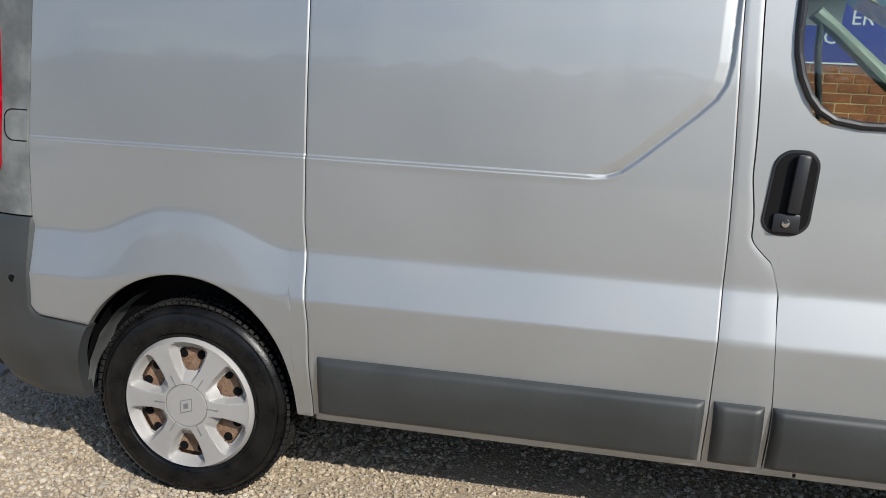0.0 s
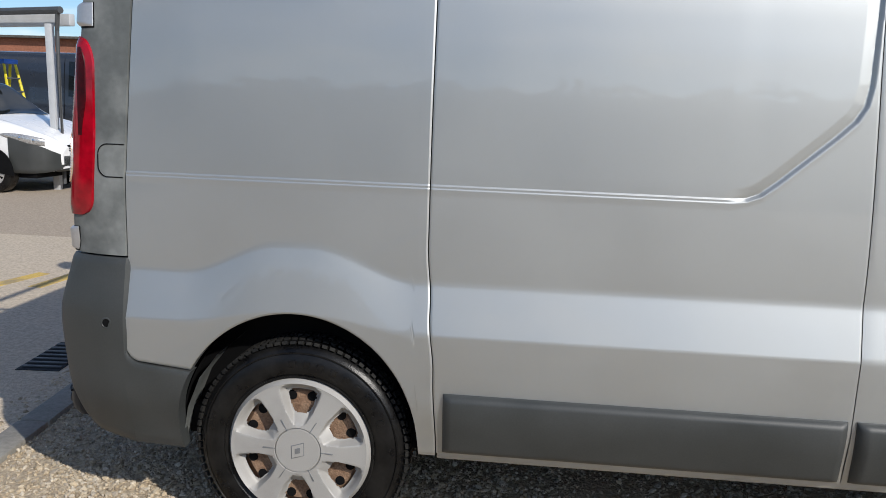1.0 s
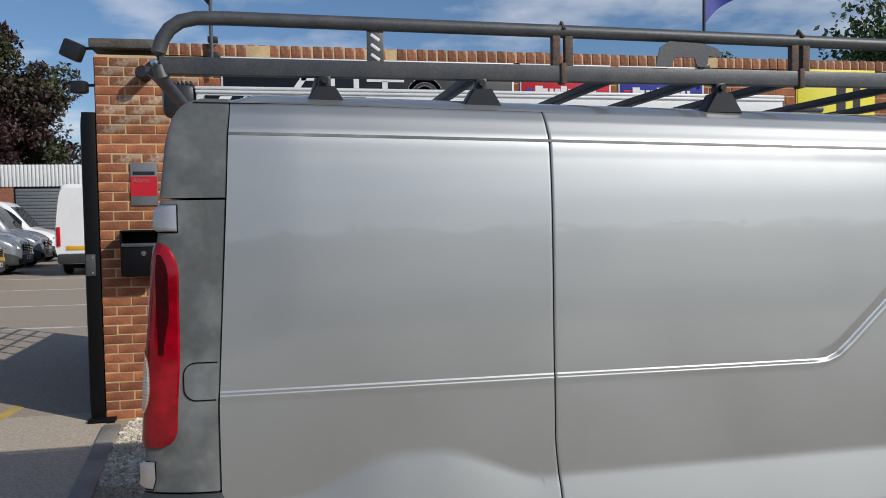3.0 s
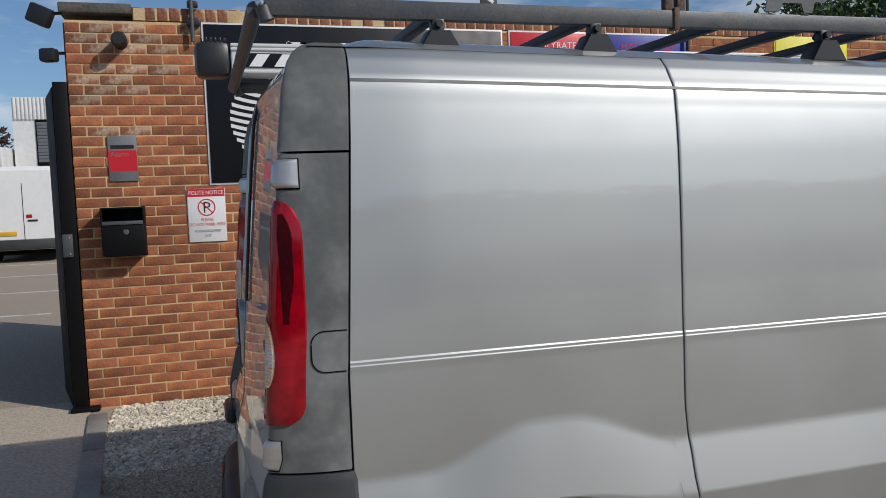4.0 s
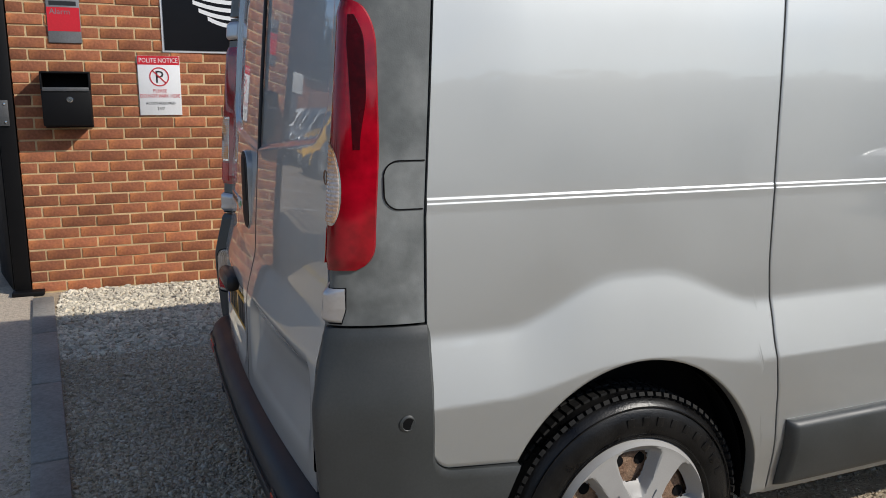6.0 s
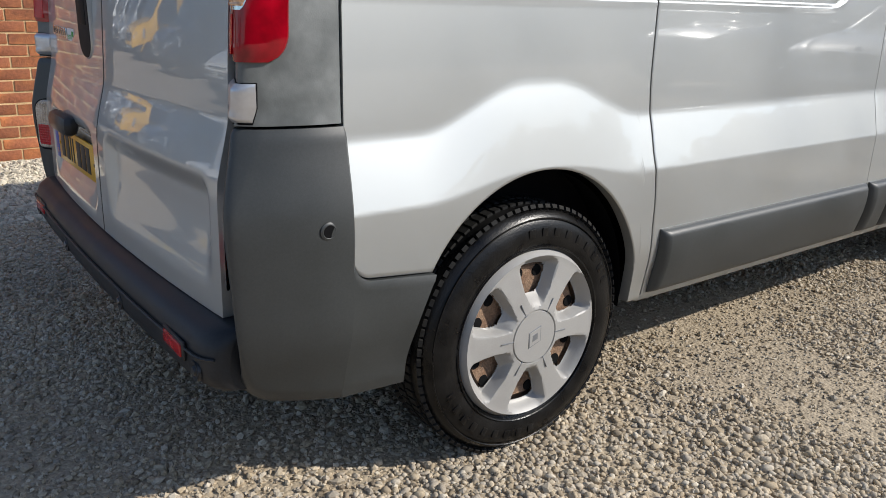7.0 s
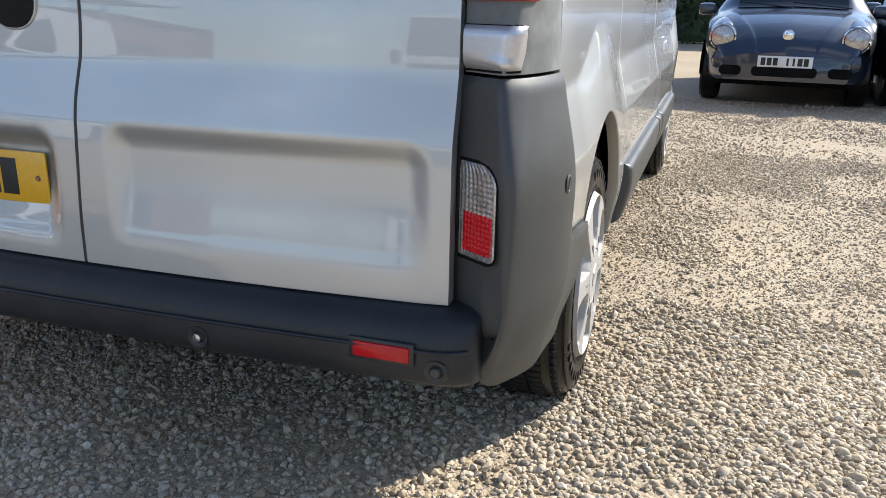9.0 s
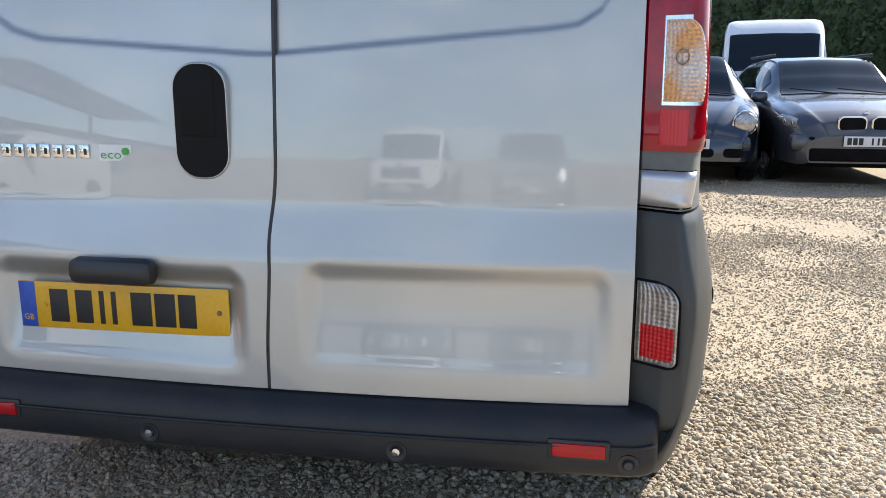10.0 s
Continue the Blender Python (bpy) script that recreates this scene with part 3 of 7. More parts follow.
# front wing, nose and left side, seldom in view
fz = lambda x: np.where(np.abs(np.asarray(x, float) - 3.098) < AA, AZ + AB * np.sqrt(np.clip(1 - ((np.asarray(x, float) - 3.098) / AA) ** 2, 0, 1)), 0.34)
P = side_panel(const(2.724), const(3.92), fz, lambda x: 1.32 - 0.42 * smooth(2.8, 4.0, x), 90, 50, groove=False)
Build().grid(P, SILVER, skirt=(0, 0.03, 0)).part("front_wing", van, "", 60)
b = Build()
nose = [(3.9, 0.30), (3.98, 0.45), (3.97, 0.70), (3.92, 0.90), (3.70, 1.10), (3.25, 1.24), (3.12, 1.29)]
b.grid([[(x - 0.13 * abs(s) ** 3, s * (0.87 - 0.02 * z), z) for s in np.linspace(-1, 1, 15)] for x, z in nose], SILVER)
b.part("bonnet_and_nose", van, "", 50)
b = Build()
b.grid([[(lerp(3.12, 2.18, t), s * lerp(0.86, 0.74, t), lerp(1.29, 1.90, t)) for s in np.linspace(-1, 1, 9)] for t in np.linspace(0, 1, 8)], GLASS)
ws_ = b.part("windscreen", van, "clear windscreen glass", 60)
ws_.visible_shadow = False

# roof: shallow dome that falls to the rear
b = Build()
xs_ = np.concatenate([np.linspace(-0.588, -0.38, 16), np.linspace(-0.36, 2.20, 50)])
ys_ = np.linspace(-0.818, 0.818, 41)
b.grid([[(x, y, float(lerp(np.interp(abs(y), [0, 0.5, 0.68, 0.77, 0.818], [1.965, 1.958, 1.945, 1.925, 1.90]), 1.898, smooth(-0.40, -0.588, x)))) for y in ys_] for x in xs_], SILVER)
b.part("roof", van, "silver pressed steel roof", 50)

for sy in (-1, 1):
    b = Build()
    rows_ = []
    for x in np.linspace(-0.497, 2.1, 40):
        rows_.append([(x, sy * (float(side_half(x, z)) + o), z) for z, o in ((1.806, -0.003), (1.807, 0.001), (1.811, 0.0015), (1.815, 0.001), (1.816, -0.003))])
    b.grid(rows_, GREYPLAST, flip=(sy > 0))
    b.part("roof_moulding", van, "dark grey roof side moulding")

# added black core: closes the load space and blocks light behind the panel gaps
b = Build()
b.box((0.5, 0, 1.065), (2.05, 1.60, 1.43), LINER, 0.02)
b.box((-0.53, 0, 1.075), (0.20, 1.44, 1.41), LINER, 0.02)
b.box((1.6, 0, 0.36), (4.2, 1.70, 0.10), LINER, 0.02)
b.part("load_space_lining", van, "added black boxes that block light behind the panel gaps")
b = Build()
b.box((2.6, 0, 0.72), (1.8, 1.70, 0.60), LINER, 0.05)
for y in (-0.45, 0.45):
    b.box((1.85, y, 0.95), (0.14, 0.5, 0.60), BLACK, 0.05)
b.box((2.95, 0, 1.12), (0.5, 1.64, 0.25), BLACK, 0.06)
b.box((1.668, -0.835, 1.10), (0.085, 0.07, 1.50), LINER, 0.01)
b.part("cab_interior", van, "dark cab seats, door post and dashboard")

for nm, lab, pts, r, m_ in (("left_screen_pillar", "grey-green trimmed windscreen pillar of the far side", [(2.16, 0.80, 1.80), (2.26, 0.80, 1.70), (2.49, 0.81, 1.50), (2.72, 0.82, 1.31)], 0.038, PILLAR), ("seat_belt", "black seat belt hanging at the far door", [(2.185, 0.79, 1.80), (2.19, 0.79, 1.6), (2.235, 0.79, 1.30)], 0.016, BLACK)):
    b = Build()
    b.tube(pts, r, m_, 10)
    b.part(nm, van, lab)

# tiny white and black specks on the paint
for cx, cz, m_ in ((0.014, 1.384, SIGNWHITE), (0.198, 1.47, INK), (-0.05, 1.244, INK), (0.22, 1.848, INK)):
    b = Build()
    b.lathe([(0.0, -0.0006), (0.0022, -0.0004), (0.003, 0.001)], (cx, -float(side_half(cx, cz)) + (0.003 if cz > 1.16 else 0.0), cz), m_, "y", 8)
    b.part("paint_chip", van, "tiny speck on the paint")

# sill and side mouldings
b = Build()
b.box((1.15, -0.885, 0.335), (1.45, 0.06, 0.035), SILVER, 0.008)
b.box((2.3, -0.885, 0.335), (0.9, 0.06, 0.035), SILVER, 0.008)
b.part("sill", van, "dusty silver sill")


def moulding(xl, xr, lean, label):
    """A bulging strip along the sill with rounded upright ends."""
    ends = 0.028 * (1 - np.cos(np.linspace(0, math.pi / 2, 12)))
    ups = 0.022 * (1 - np.cos(np.linspace(0, math.pi / 2, 8)))
    xs_ = np.concatenate([ends, np.linspace(0.028, xr - xl - 0.028, 14)[1:-1], (xr - xl - ends)[::-1]])
    zs_ = np.concatenate([ups, np.linspace(0.022, 0.194 - 0.022, 8)[1:-1], (0.194 - ups)[::-1]])
    pts = []
    for d in xs_:
        row = []
        for c in zs_:
            ex = 1 - min(1.0, d / 0.028, (xr - xl - d) / 0.028)
            ez = 1 - min(1.0, c / 0.022, (0.194 - c) / 0.022)
            z = 0.352 + c
            x = xl + d + lean * (1 - c / 0.194)
            out = 0.021 * math.sqrt(max(0.0, 1 - ex * ex)) * math.sqrt(max(0.0, 1 - ez * ez)) + 0.007 * math.sin(c / 0.194 * math.pi) * (1 - ex)
            row.append((x, -float(side_half(x, z)) - out - 0.002, z))
        pts.append(row)
    Build().grid(pts, BUMPER, skirt=(0, 0.02, 0)).part("side_moulding", van, label, 50)


moulding(0.444, 1.588, 0.0, "dark grey plastic side moulding")
moulding(1.612, 1.748, 0.006, "short dark grey plastic moulding")
moulding(1.770, 2.70, 0.004, "dark grey plastic door moulding")


# rear corner: plan rounds from the side to the back
def rear_x(z):
    return np.interp(z, [0.3, 0.74, 0.80, 0.90, 1.0, 1.3, 1.55, 1.667, 1.78, 1.85, 1.88, 1.90, 1.912, 1.93], [-0.760, -0.757, -0.752, -0.742, -0.737, -0.716, -0.694, -0.683, -0.668, -0.650, -0.632, -0.608, -0.575, -0.50])


YD = 0.792


def squareness(z):
    return np.interp(z, [0.3, 0.95, 1.05, 1.6, 1.75, 1.9], [24.0, 24.0, 9.0, 9.0, 6.0, 5.0])


def corner_inset(z):
    """How far the side has turned in by the time it meets the back."""
    return np.interp(z, [0.3, 0.90, 0.94, 1.05, 1.6, 1.9], [0.064, 0.060, 0.045, 0.028, 0.022, 0.0])


def corner_half(z):
    """Half width where the corner begins, without the crease of the side."""
    z = np.asarray(z, float)
    low = 0.925 + 0.035 * smooth(0.96, 0.66, z) - 0.03 * smooth(0.52, 0.30, z)
    return np.where(z < 0.97, low, side_half(-0.535, z))


def corner(s, z, out=0.0):
    """A point of the right rear corner: s from 0 at the side panel to 1 at the door."""
    a = np.asarray(s, float) * np.pi / 2
    z = np.asarray(z, float)
    xe = edge_x(z)
    low = smooth(0.94, 0.90, z)
    A = xe - rear_x(z) + 0.017 * low
    h = corner_half(z)
    yd = np.minimum(YD, h - 0.03)
    B = h - yd
    p = squareness(z)
    sn, cs = np.maximum(np.sin(a), 1e-6), np.maximum(np.cos(a), 1e-6)
    rho = (sn ** p + cs ** p) ** (-1 / p)
    cx, cy = rho * sn, rho * cs
    x = xe - A * cx
    y = -(yd + B * cy)
    y = y + corner_inset(z) * cx ** 2 * cy
    turn = lerp(0.78 * B, 0.106, low)
    x = x + lerp(0.040, 0.068, low) * np.clip((yd + turn + y) / turn, 0, 1)
    nx, ny = -cx ** (p - 1), -cy ** (p - 1)
    ln = np.hypot(nx, ny)
    nx, ny = nx / ln, ny / ln
    return np.stack([x + out * nx, y + out * ny, z + 0 * x], -1)


def s_of(u, z):
    """Where the corner has gone the share u of its way back."""
    u = np.clip(np.asarray(u, float), 0, 0.985)
    p = squareness(z)
    return np.arctan2(u, (1 - u ** p) ** (1 / p)) / (np.pi / 2)


def s_x(x, z):
    return s_of((edge_x(z) - x) / (edge_x(z) - rear_x(z)), z)


def s_y(y, z):
    h = corner_half(z)
    return 1 - s_of((-y - YD) / (h - corner_inset(z) - YD), z)


def corner_patch(s0, s1, z0, z1, material, out, n=20, k=30, rim=0.035):
    """A shell on the corner; its edges are functions of height, and it turns in at the rim."""
    b = Build()
    pts = []
    for i in range(n):
        row = []
        for j in range(k):
            z = lerp(z0, z1, j / (k - 1))
            s = lerp(s0(z), s1(z), i / (n - 1))
            row.append(corner(s, z, out(i / (n - 1), j / (k - 1)) if callable(out) else out))
        pts.append(row)
    p = np.array(pts)
    b.grid(p, material)
    ring = [(i, 0) for i in range(n)] + [(n - 1, j) for j in range(1, k)] + [(i, k - 1) for i in range(n - 2, -1, -1)] + [(0, j) for j in range(k - 2, 0, -1)]
    mid = np.array([-0.45, -0.70])
    inner = []
    for a in ring:
        q = p[a].copy()
        d = mid - q[:2]
        q[:2] += d / np.linalg.norm(d) * rim
        inner.append(q)
    c = len(ring)
    b.add([p[a] for a in ring] + inner, [(i, (i + 1) % c, c + (i + 1) % c, c + i)[::-1] for i in range(c)], material)
    return b


def both_sides(ob):
    """The same part on the other side of the van."""
    made = {}
    for o in (ob, *ob.children_recursive):
        c = o.copy()
        scene.collection.objects.link(c)
        made[o] = c
        c.parent = made.get(o.parent, o.parent)
    made[ob].scale = (1, -1, 1)
    return made[ob]


corners = []
pil = corner_patch(const(0.012), const(1.0), 0.903, 1.660, GREYPLAST, 0.0, 70, 60).part("rear_corner_trim", van, "weathered grey plastic corner trim", 50)
flap = Build()
loop = []
for a, c in rounded(0.172, 0.098, 0.032, 8, -0.537, 1.190):
    if a < -0.540:
        loop.append(corner(float(s_x(a, c)), c, 0.0015))
loop.sort(key=lambda q: math.atan2(q[2] - 1.190, -(q[0] + 0.575)) % (2 * math.pi))
k = max(range(len(loop)), key=lambda i: math.dist(loop[i], loop[i - 1]))
loop = loop[k:] + loop[:k]
for q, f in ((loop[0], 0), (loop[-1], len(loop) + 1)):
    loop.insert(f, corner(0.02, float(q[2]), 0.0015))
flap.tube(loop, 0.0016, LINER, 6, caps=False)
flap.part("cover_flap_joint", pil, "outline of a small round-cornered cover")
corners.append(pil)
cap = corner_patch(const(0.012), const(1.0), 1.666, 1.912, GREYPLAST, 0.003, 70, 26).part("upper_corner_trim", van, "weathered grey plastic roof corner cap", 50)
corners.append(cap)


def lamp_front(z):
    """Front edge of the tail lamp along the corner, rounded at both ends."""
    top = np.clip((z - 1.46) / 0.092, 0, 1)
    low = np.clip((1.075 - z) / 0.055, 0, 1)
    x = -0.634 - 0.012 * smooth(1.3, 1.05, z) - 0.052 * (1 - np.sqrt(1 - top ** 2)) - 0.045 * (1 - np.sqrt(1 - low ** 2))
    return s_x(x, z)


lamp = corner_patch(lamp_front, const(1.0), 1.021, 1.551, REDLENS, lambda u, w: 0.006 + 0.006 * min(1, u * 8, w * 20, (1 - w) * 20), 22, 60, 0.02).part("tail_lamp", van, "red tail lamp with clear reversing section", 50)
lens_edge = lambda z: s_x(-0.722 + 0.020 * np.sqrt(np.clip(1 - ((z - 1.195) / 0.085) ** 2, 0, 1)), z)
b = corner_patch(lens_edge, lambda z: s_y(-0.823, z), 1.112, 1.284, CHROME, 0.0128, 14, 40, 0.012)
fr = b.part("lens_frame", lamp, "chrome frame of the clear lens", 50)
b = corner_patch(lambda z: lens_edge(z) + 0.008, lambda z: s_y(-0.827, z), 1.119, 1.276, AMBERLENS, lambda u, w: 0.0145 + 0.0008 * math.sin(w * 120) + 0.0009 * math.sin(u * 44), 44, 110, 0.008)
b.part("clear_lens", fr, "clear ribbed indicator lens with an amber tint", 50)
b = Build()
q = corner(float(s_y(-0.856, 1.205)), 1.205, 0.0190)
b.tube([(q[0], q[1] + 0.012 * math.cos(a), q[2] + 0.014 * math.sin(a)) for a in np.linspace(0, 2 * math.pi, 25)], 0.0016, RUST, 6, False)
b.part("bulb_ring", fr, "ring of the bulb behind the lens")
b = corner_patch(lambda z: s_x(-0.656 - 0.014 * smooth(1.38, 1.26, z) - 0.014 * np.clip((z - 1.46) / 0.06, 0, 1) ** 2, z), lambda z: s_x(-0.682 + 0.004 * smooth(1.46, 1.52, z), z), 1.262, 1.520, DARKRED, lambda u, w: 0.0124, 12, 40, 0.004)
b.part("dark_insert", lamp, "deep red ribbed insert behind the lens")
b = corner_patch(lambda z: s_y(-0.872, z), lambda z: s_y(-0.822, z), 1.034, 1.104, BRIGHTRED, lambda u, w: 0.0132 + 0.0003 * math.sin(u * 50), 26, 8, 0.008)
b.part("lamp_reflector", lamp, "bright red ribbed reflector")
corners.append(lamp)
for z0, z1, xf in ((1.580, 1.648, -0.633), (0.910, 0.982, -0.705)):
    hg = corner_patch(lambda z: s_x(xf + 0 * z, z), const(1.0), z0, z1, HINGE, lambda u, w: 0.015 - 0.011 * max(0.0, 1 - 4.5 * min(u, w, 1 - w)) ** 2, 22, 22, 0.02).part("door_hinge", van, "satin silver door hinge", 60)
    corners.append(hg)
    # black shell under the hinge paints the shade of its recess
    corner_patch(lambda z: s_x(xf + 0.003 + 0 * z, z), const(1.0), z0 - 0.004, z1 + 0.0015, LINER, 0.0022, 12, 6, 0.01).part("hinge_recess", hg, "black patch painting the shaded gap round the hinge")


# bumper corner wraps under the quarter panel to the wheel arch
def corner_bulge(z):
    return 0.006 + 0.005 * smooth(0.90, 0.72, z) - 0.010 * smooth(0.46, 0.31, z)


def corner_taper(z, s):
    return (0.012 + 0.020 * s) * np.clip((0.74 - z) / 0.38, 0, 1.1) ** 1.3


b = Build()
n, k = 120, 60
pts = []
for i in range(n):
    row = []
    s = i / (n - 1)
    for j in range(k):
        back = min(1.0, math.tan(min(s, 0.5) * math.pi / 2))
        low = 0.294 + 0.026 * back + 0.11 * (1 - math.sqrt(1 - max(0.0, (back - 0.55) / 0.45) ** 2))
        z = lerp(low, 0.897, j / (k - 1))
        edge = min(1.0, (k - 1 - j) / 1.5)
        row.append(corner(s, z, (float(corner_bulge(z)) - float(corner_taper(z, min(1.0, s * 2.5) * (1 - float(smooth(0.5, 0.7, s)))))) * edge - 0.012 * max(0.0, 1 - j / 2.5)))
    pts.append(row)
b.grid(pts, BUMPER, skirt=(0.03, 0.04, 0))
pts = []
for i in range(40):
    row = []
    t = (i / 39) ** 1.7
    for j in range(26):
        w = j / 25
        x0 = lerp(-0.538, -0.338, t)
        top = float(quarter_bottom(np.array(max(x0, -0.5345)))) - 0.005
        z = lerp(0.294 - 0.004 * t, min(top, 0.90), w)
        x = lerp(-0.538, AX - AA * math.sqrt(max(0.0, 1 - ((z - AZ) / AB) ** 2)) + 0.006, t)
        h = float(corner_half(z)) + float(corner_bulge(z)) - float(corner_taper(z, 0.0))
        row.append((x, -h + 0.010 * max(0.0, 1 - j / 2.5) - 0.006 * t * t + 0.004 * max(0.0, j - 24), z))
    pts.append(row)
b.grid(pts, BUMPER, flip=True, skirt=(0, 0.05, 0))
bc = b.part("bumper_corner", van, "dark grey plastic rear bumper corner", 45)
b = Build()
q = tuple(corner(float(s_x(-0.588, 0.699)), 0.699, float(corner_bulge(0.699)) - float(corner_taper(0.699, 0.5)) + 0.0005))
# no hole is cut: a black disc paints the shade inside it
b.lathe([(0.0, -0.0005), (0.0135, -0.0005)], q, LINER, seg=24)
b.lathe([(0.0128, -0.0004), (0.0140, -0.0014), (0.0155, -0.0012), (0.019, 0.001)], q, BUMPER, seg=24)
b.part("corner_sensor", bc, "black disc with a raised rim, painting a shaded sensor hole")


def fog_patch(y_out, s_in, z0, z1, r_top, r_low, material, lift, ribs, n=60, k=60):
    """A piece of the fog lamp on the bumper corner, rounded towards the side."""
    b, pts = Build(), []
    for i in range(n):
        row = []
        for j in range(k):
            z = lerp(z0, z1, j / (k - 1))
            t, l = max(0.0, 1 - (z1 - z) / r_top), max(0.0, 1 - (z - z0) / r_low)
            y = y_out + r_top * (1 - math.sqrt(max(0.0, 1 - t * t))) + r_low * (1 - math.sqrt(max(0.0, 1 - l * l)))
            s = lerp(float(s_y(y, z)), s_in, i / (n - 1))
            e = min(1, i / 1.5, (k - 1 - j) / 1.5, j / 1.5)
            row.append(corner(s, z, float(corner_bulge(z)) + lift * e + ribs * (math.sin(z * 700) + math.sin(i * 0.85)) * e))
        pts.append(row)
    return b.grid(pts, material)


# larger black patch beneath the lamp paints the shaded rim
fog_patch(-0.878, 1.0, 0.576, 0.760, 0.045, 0.02, LINER, 0.0005, 0.0, 24, 30).part("fog_lamp_recess", bc, "black patch painting the shaded recess round the fog lamp")
fogm = fog_patch(-0.874, 0.985, 0.582, 0.755, 0.040, 0.016, FOGLENS, 0.0022, 0.0006).part("fog_lamp", bc, "clear ribbed fog lamp with a red lower lens", 60)
fog_patch(-0.868, 0.93, 0.592, 0.668, 0.006, 0.012, BRIGHTRED, 0.0034, 0.0006, 60, 40).part("red_fog_lens", fogm, "red ribbed lens", 60)
corners.append(bc)
for c in corners:
    both_sides(c)


# rear doors
def door_x(y, z):
    y, z = np.asarray(y, float), np.asarray(z, float)
    x = rear_x(z) + 0.028 - 0.035 * (1 - (y / 0.8) ** 2)
    t = np.clip((0.915 - z) / 0.135, 0, 1)
    x = x - 0.017 * np.where(t < 0.3, t * t / 0.6, t - 0.15) / 0.85
    return x


def pan(y, z, cy, cz, w, h, d):
    """Depth of a pressed pan with soft rounded edges."""
    a, c = np.abs(y - cy) - (w / 2 - 0.05), np.abs(z - cz) - (h / 2 - 0.05)
    r = np.hypot(np.maximum(a, 0), np.maximum(c, 0)) + np.minimum(np.maximum(a, c), 0)
    return d * smooth(0.058, 0.002, r) * smooth(cz - h / 2 - 0.03, cz - h / 2 + 0.17, z)


def seam_y(z):
    return -0.021 + 0.006 * smooth(1.0, 0.86, z) - 0.004 * smooth(0.84, 0.74, z) + 0.012 * smooth(0.80, 0.55, z) + 0.008 * smooth(0.95, 0.8, z) - 0.004


WL = [(-0.735, 1.86), (-0.733, 1.42), (-0.728, 1.345), (-0.70, 1.298), (-0.655, 1.270), (-0.60, 1.262), (-0.02, 1.215), (0.02, 1.215), (0.53, 1.252), (0.60, 1.272), (0.665, 1.315), (0.70, 1.38), (0.71, 1.86)]
for name, ya, yb, label in (("rear_door", -YD + 0.006, None, "silver rear door with a shallow pressed panel"), ("rear_door", None, 0.786, "silver rear door with the number plate recess")):
    ny, nz = 150, 240
    pts = []
    w = np.linspace(0, 1, nz)[None, :]
    z = lerp(0.488, 1.905, w) * np.ones((ny, 1))
    u = np.linspace(0, 1, ny)[:, None]
    lo = (ya if ya is not None else seam_y(z) + 0.004) + (0.05 * smooth(1.80, 1.905, z) if ya is not None else 0)
    hi = (yb if yb is not None else seam_y(z) - 0.004) - (0.05 * smooth(1.80, 1.905, z) if yb is not None else 0)
    y = lo + (hi - lo) * u
    z = z + 0.03 * np.clip(np.abs(y) - 0.74, 0, 1) * (w < 0.06)
    x = door_x(y, z)
    if ya is not None:
        x = x + pan(y, z, -0.413, 0.655, 0.67, 0.25, 0.021)
    else:
        x = x + pan(y, z, 0.36, 0.635, 0.63, 0.25, 0.030)
    inside = (z > np.interp(y, [q[0] for q in WL], [q[1] for q in WL])) & (y > -0.735) & (y < 0.71)
    dw = dist_poly(y, z, WL)
    x = x + 0.0110 * smooth(-0.0055, 0.0055, np.where(inside, dw, -dw)) * (1 - smooth(1.80, 1.85, z))
    dr = new("rear_door")
    dr.parent = van
    dr["label"] = label
    Build().grid(np.stack([x, y, z], -1), SILVER, flip=True, skirt=(0.03, 0, 0)).part("door_skin", dr, "", 60)
    if ya is None:
        dl = dr
    else:
        drr = dr
b = Build()
b.tube([(float(door_x(seam_y(z), z)) + 0.004, float(seam_y(z)), float(z)) for z in np.linspace(0.49, 1.90, 60)], 0.0055, BLACK, 8)
b.part("door_seal", drr, "black rubber seal between the doors")
# door pull
b = Build()
cy, cz = 0.139, 1.074
xh = float(door_x(cy, cz)) - 0.009
b.prism([(cy + a, cz + c) for a, c in rounded(0.126, 0.250, 0.055)], xh - 0.002, xh + 0.03, SILVER, "x", 0.003)
b.prism([(cy + a, cz + c) for a, c in rounded(0.119, 0.243, 0.052)], xh - 0.0035, xh + 0.03, GATEBLACK, "x", 0.002)
b.box((xh - 0.0012, cy + 0.004, cz + 0.035), (0.008, 0.078, 0.135), GATEBLACK, 0.003)
b.part("door_pull", dl, "black recessed door pull")
# number plate: characters as plain bars
b = Build()
px, py, pz = -0.760, 0.352, 0.650
b.box((px, py, pz), (0.005, 0.52, 0.111), YELLOWPLATE, 0.002)
b.part("number_plate", dl, "yellow number plate")
b = Build()
b.box((px - 0.0010, py + 0.238, pz), (0.005, 0.042, 0.109), BLUEBAND, 0.002)
b.text("GB", (px - 0.0036, py + 0.238, pz - 0.03), 0.014, YELLOWPLATE, ((0, -1, 0), (0, 0, 1)), 0.0006)
b.part("plate_band", dl, "blue band of the number plate")
for c, wd in ((0.158, 0.046), (0.095, 0.042), (0.05, 0.012), (0.02, 0.012), (-0.048, 0.05), (-0.106, 0.05), (-0.160, 0.042)):
    b = Build()
    b.box((px - 0.0022, py + c, pz), (0.003, wd, 0.078), INK, 0.0005)
    b.part("plate_bar", dl, "dark bar on the number plate")
for c in (0.195, -0.237):
    b = Build()
    b.lathe([(0, -0.004), (0.005, -0.003), (0.006, 0)], (px - 0.003, py + c, pz), RUST if c < 0 else YELLOWPLATE, "x", 12)
    b.part("plate_screw", dl)
b = Build()
b.box((px - 0.028, 0.350, 0.744), (0.05, 0.206, 0.062), BLACK, 0.022)
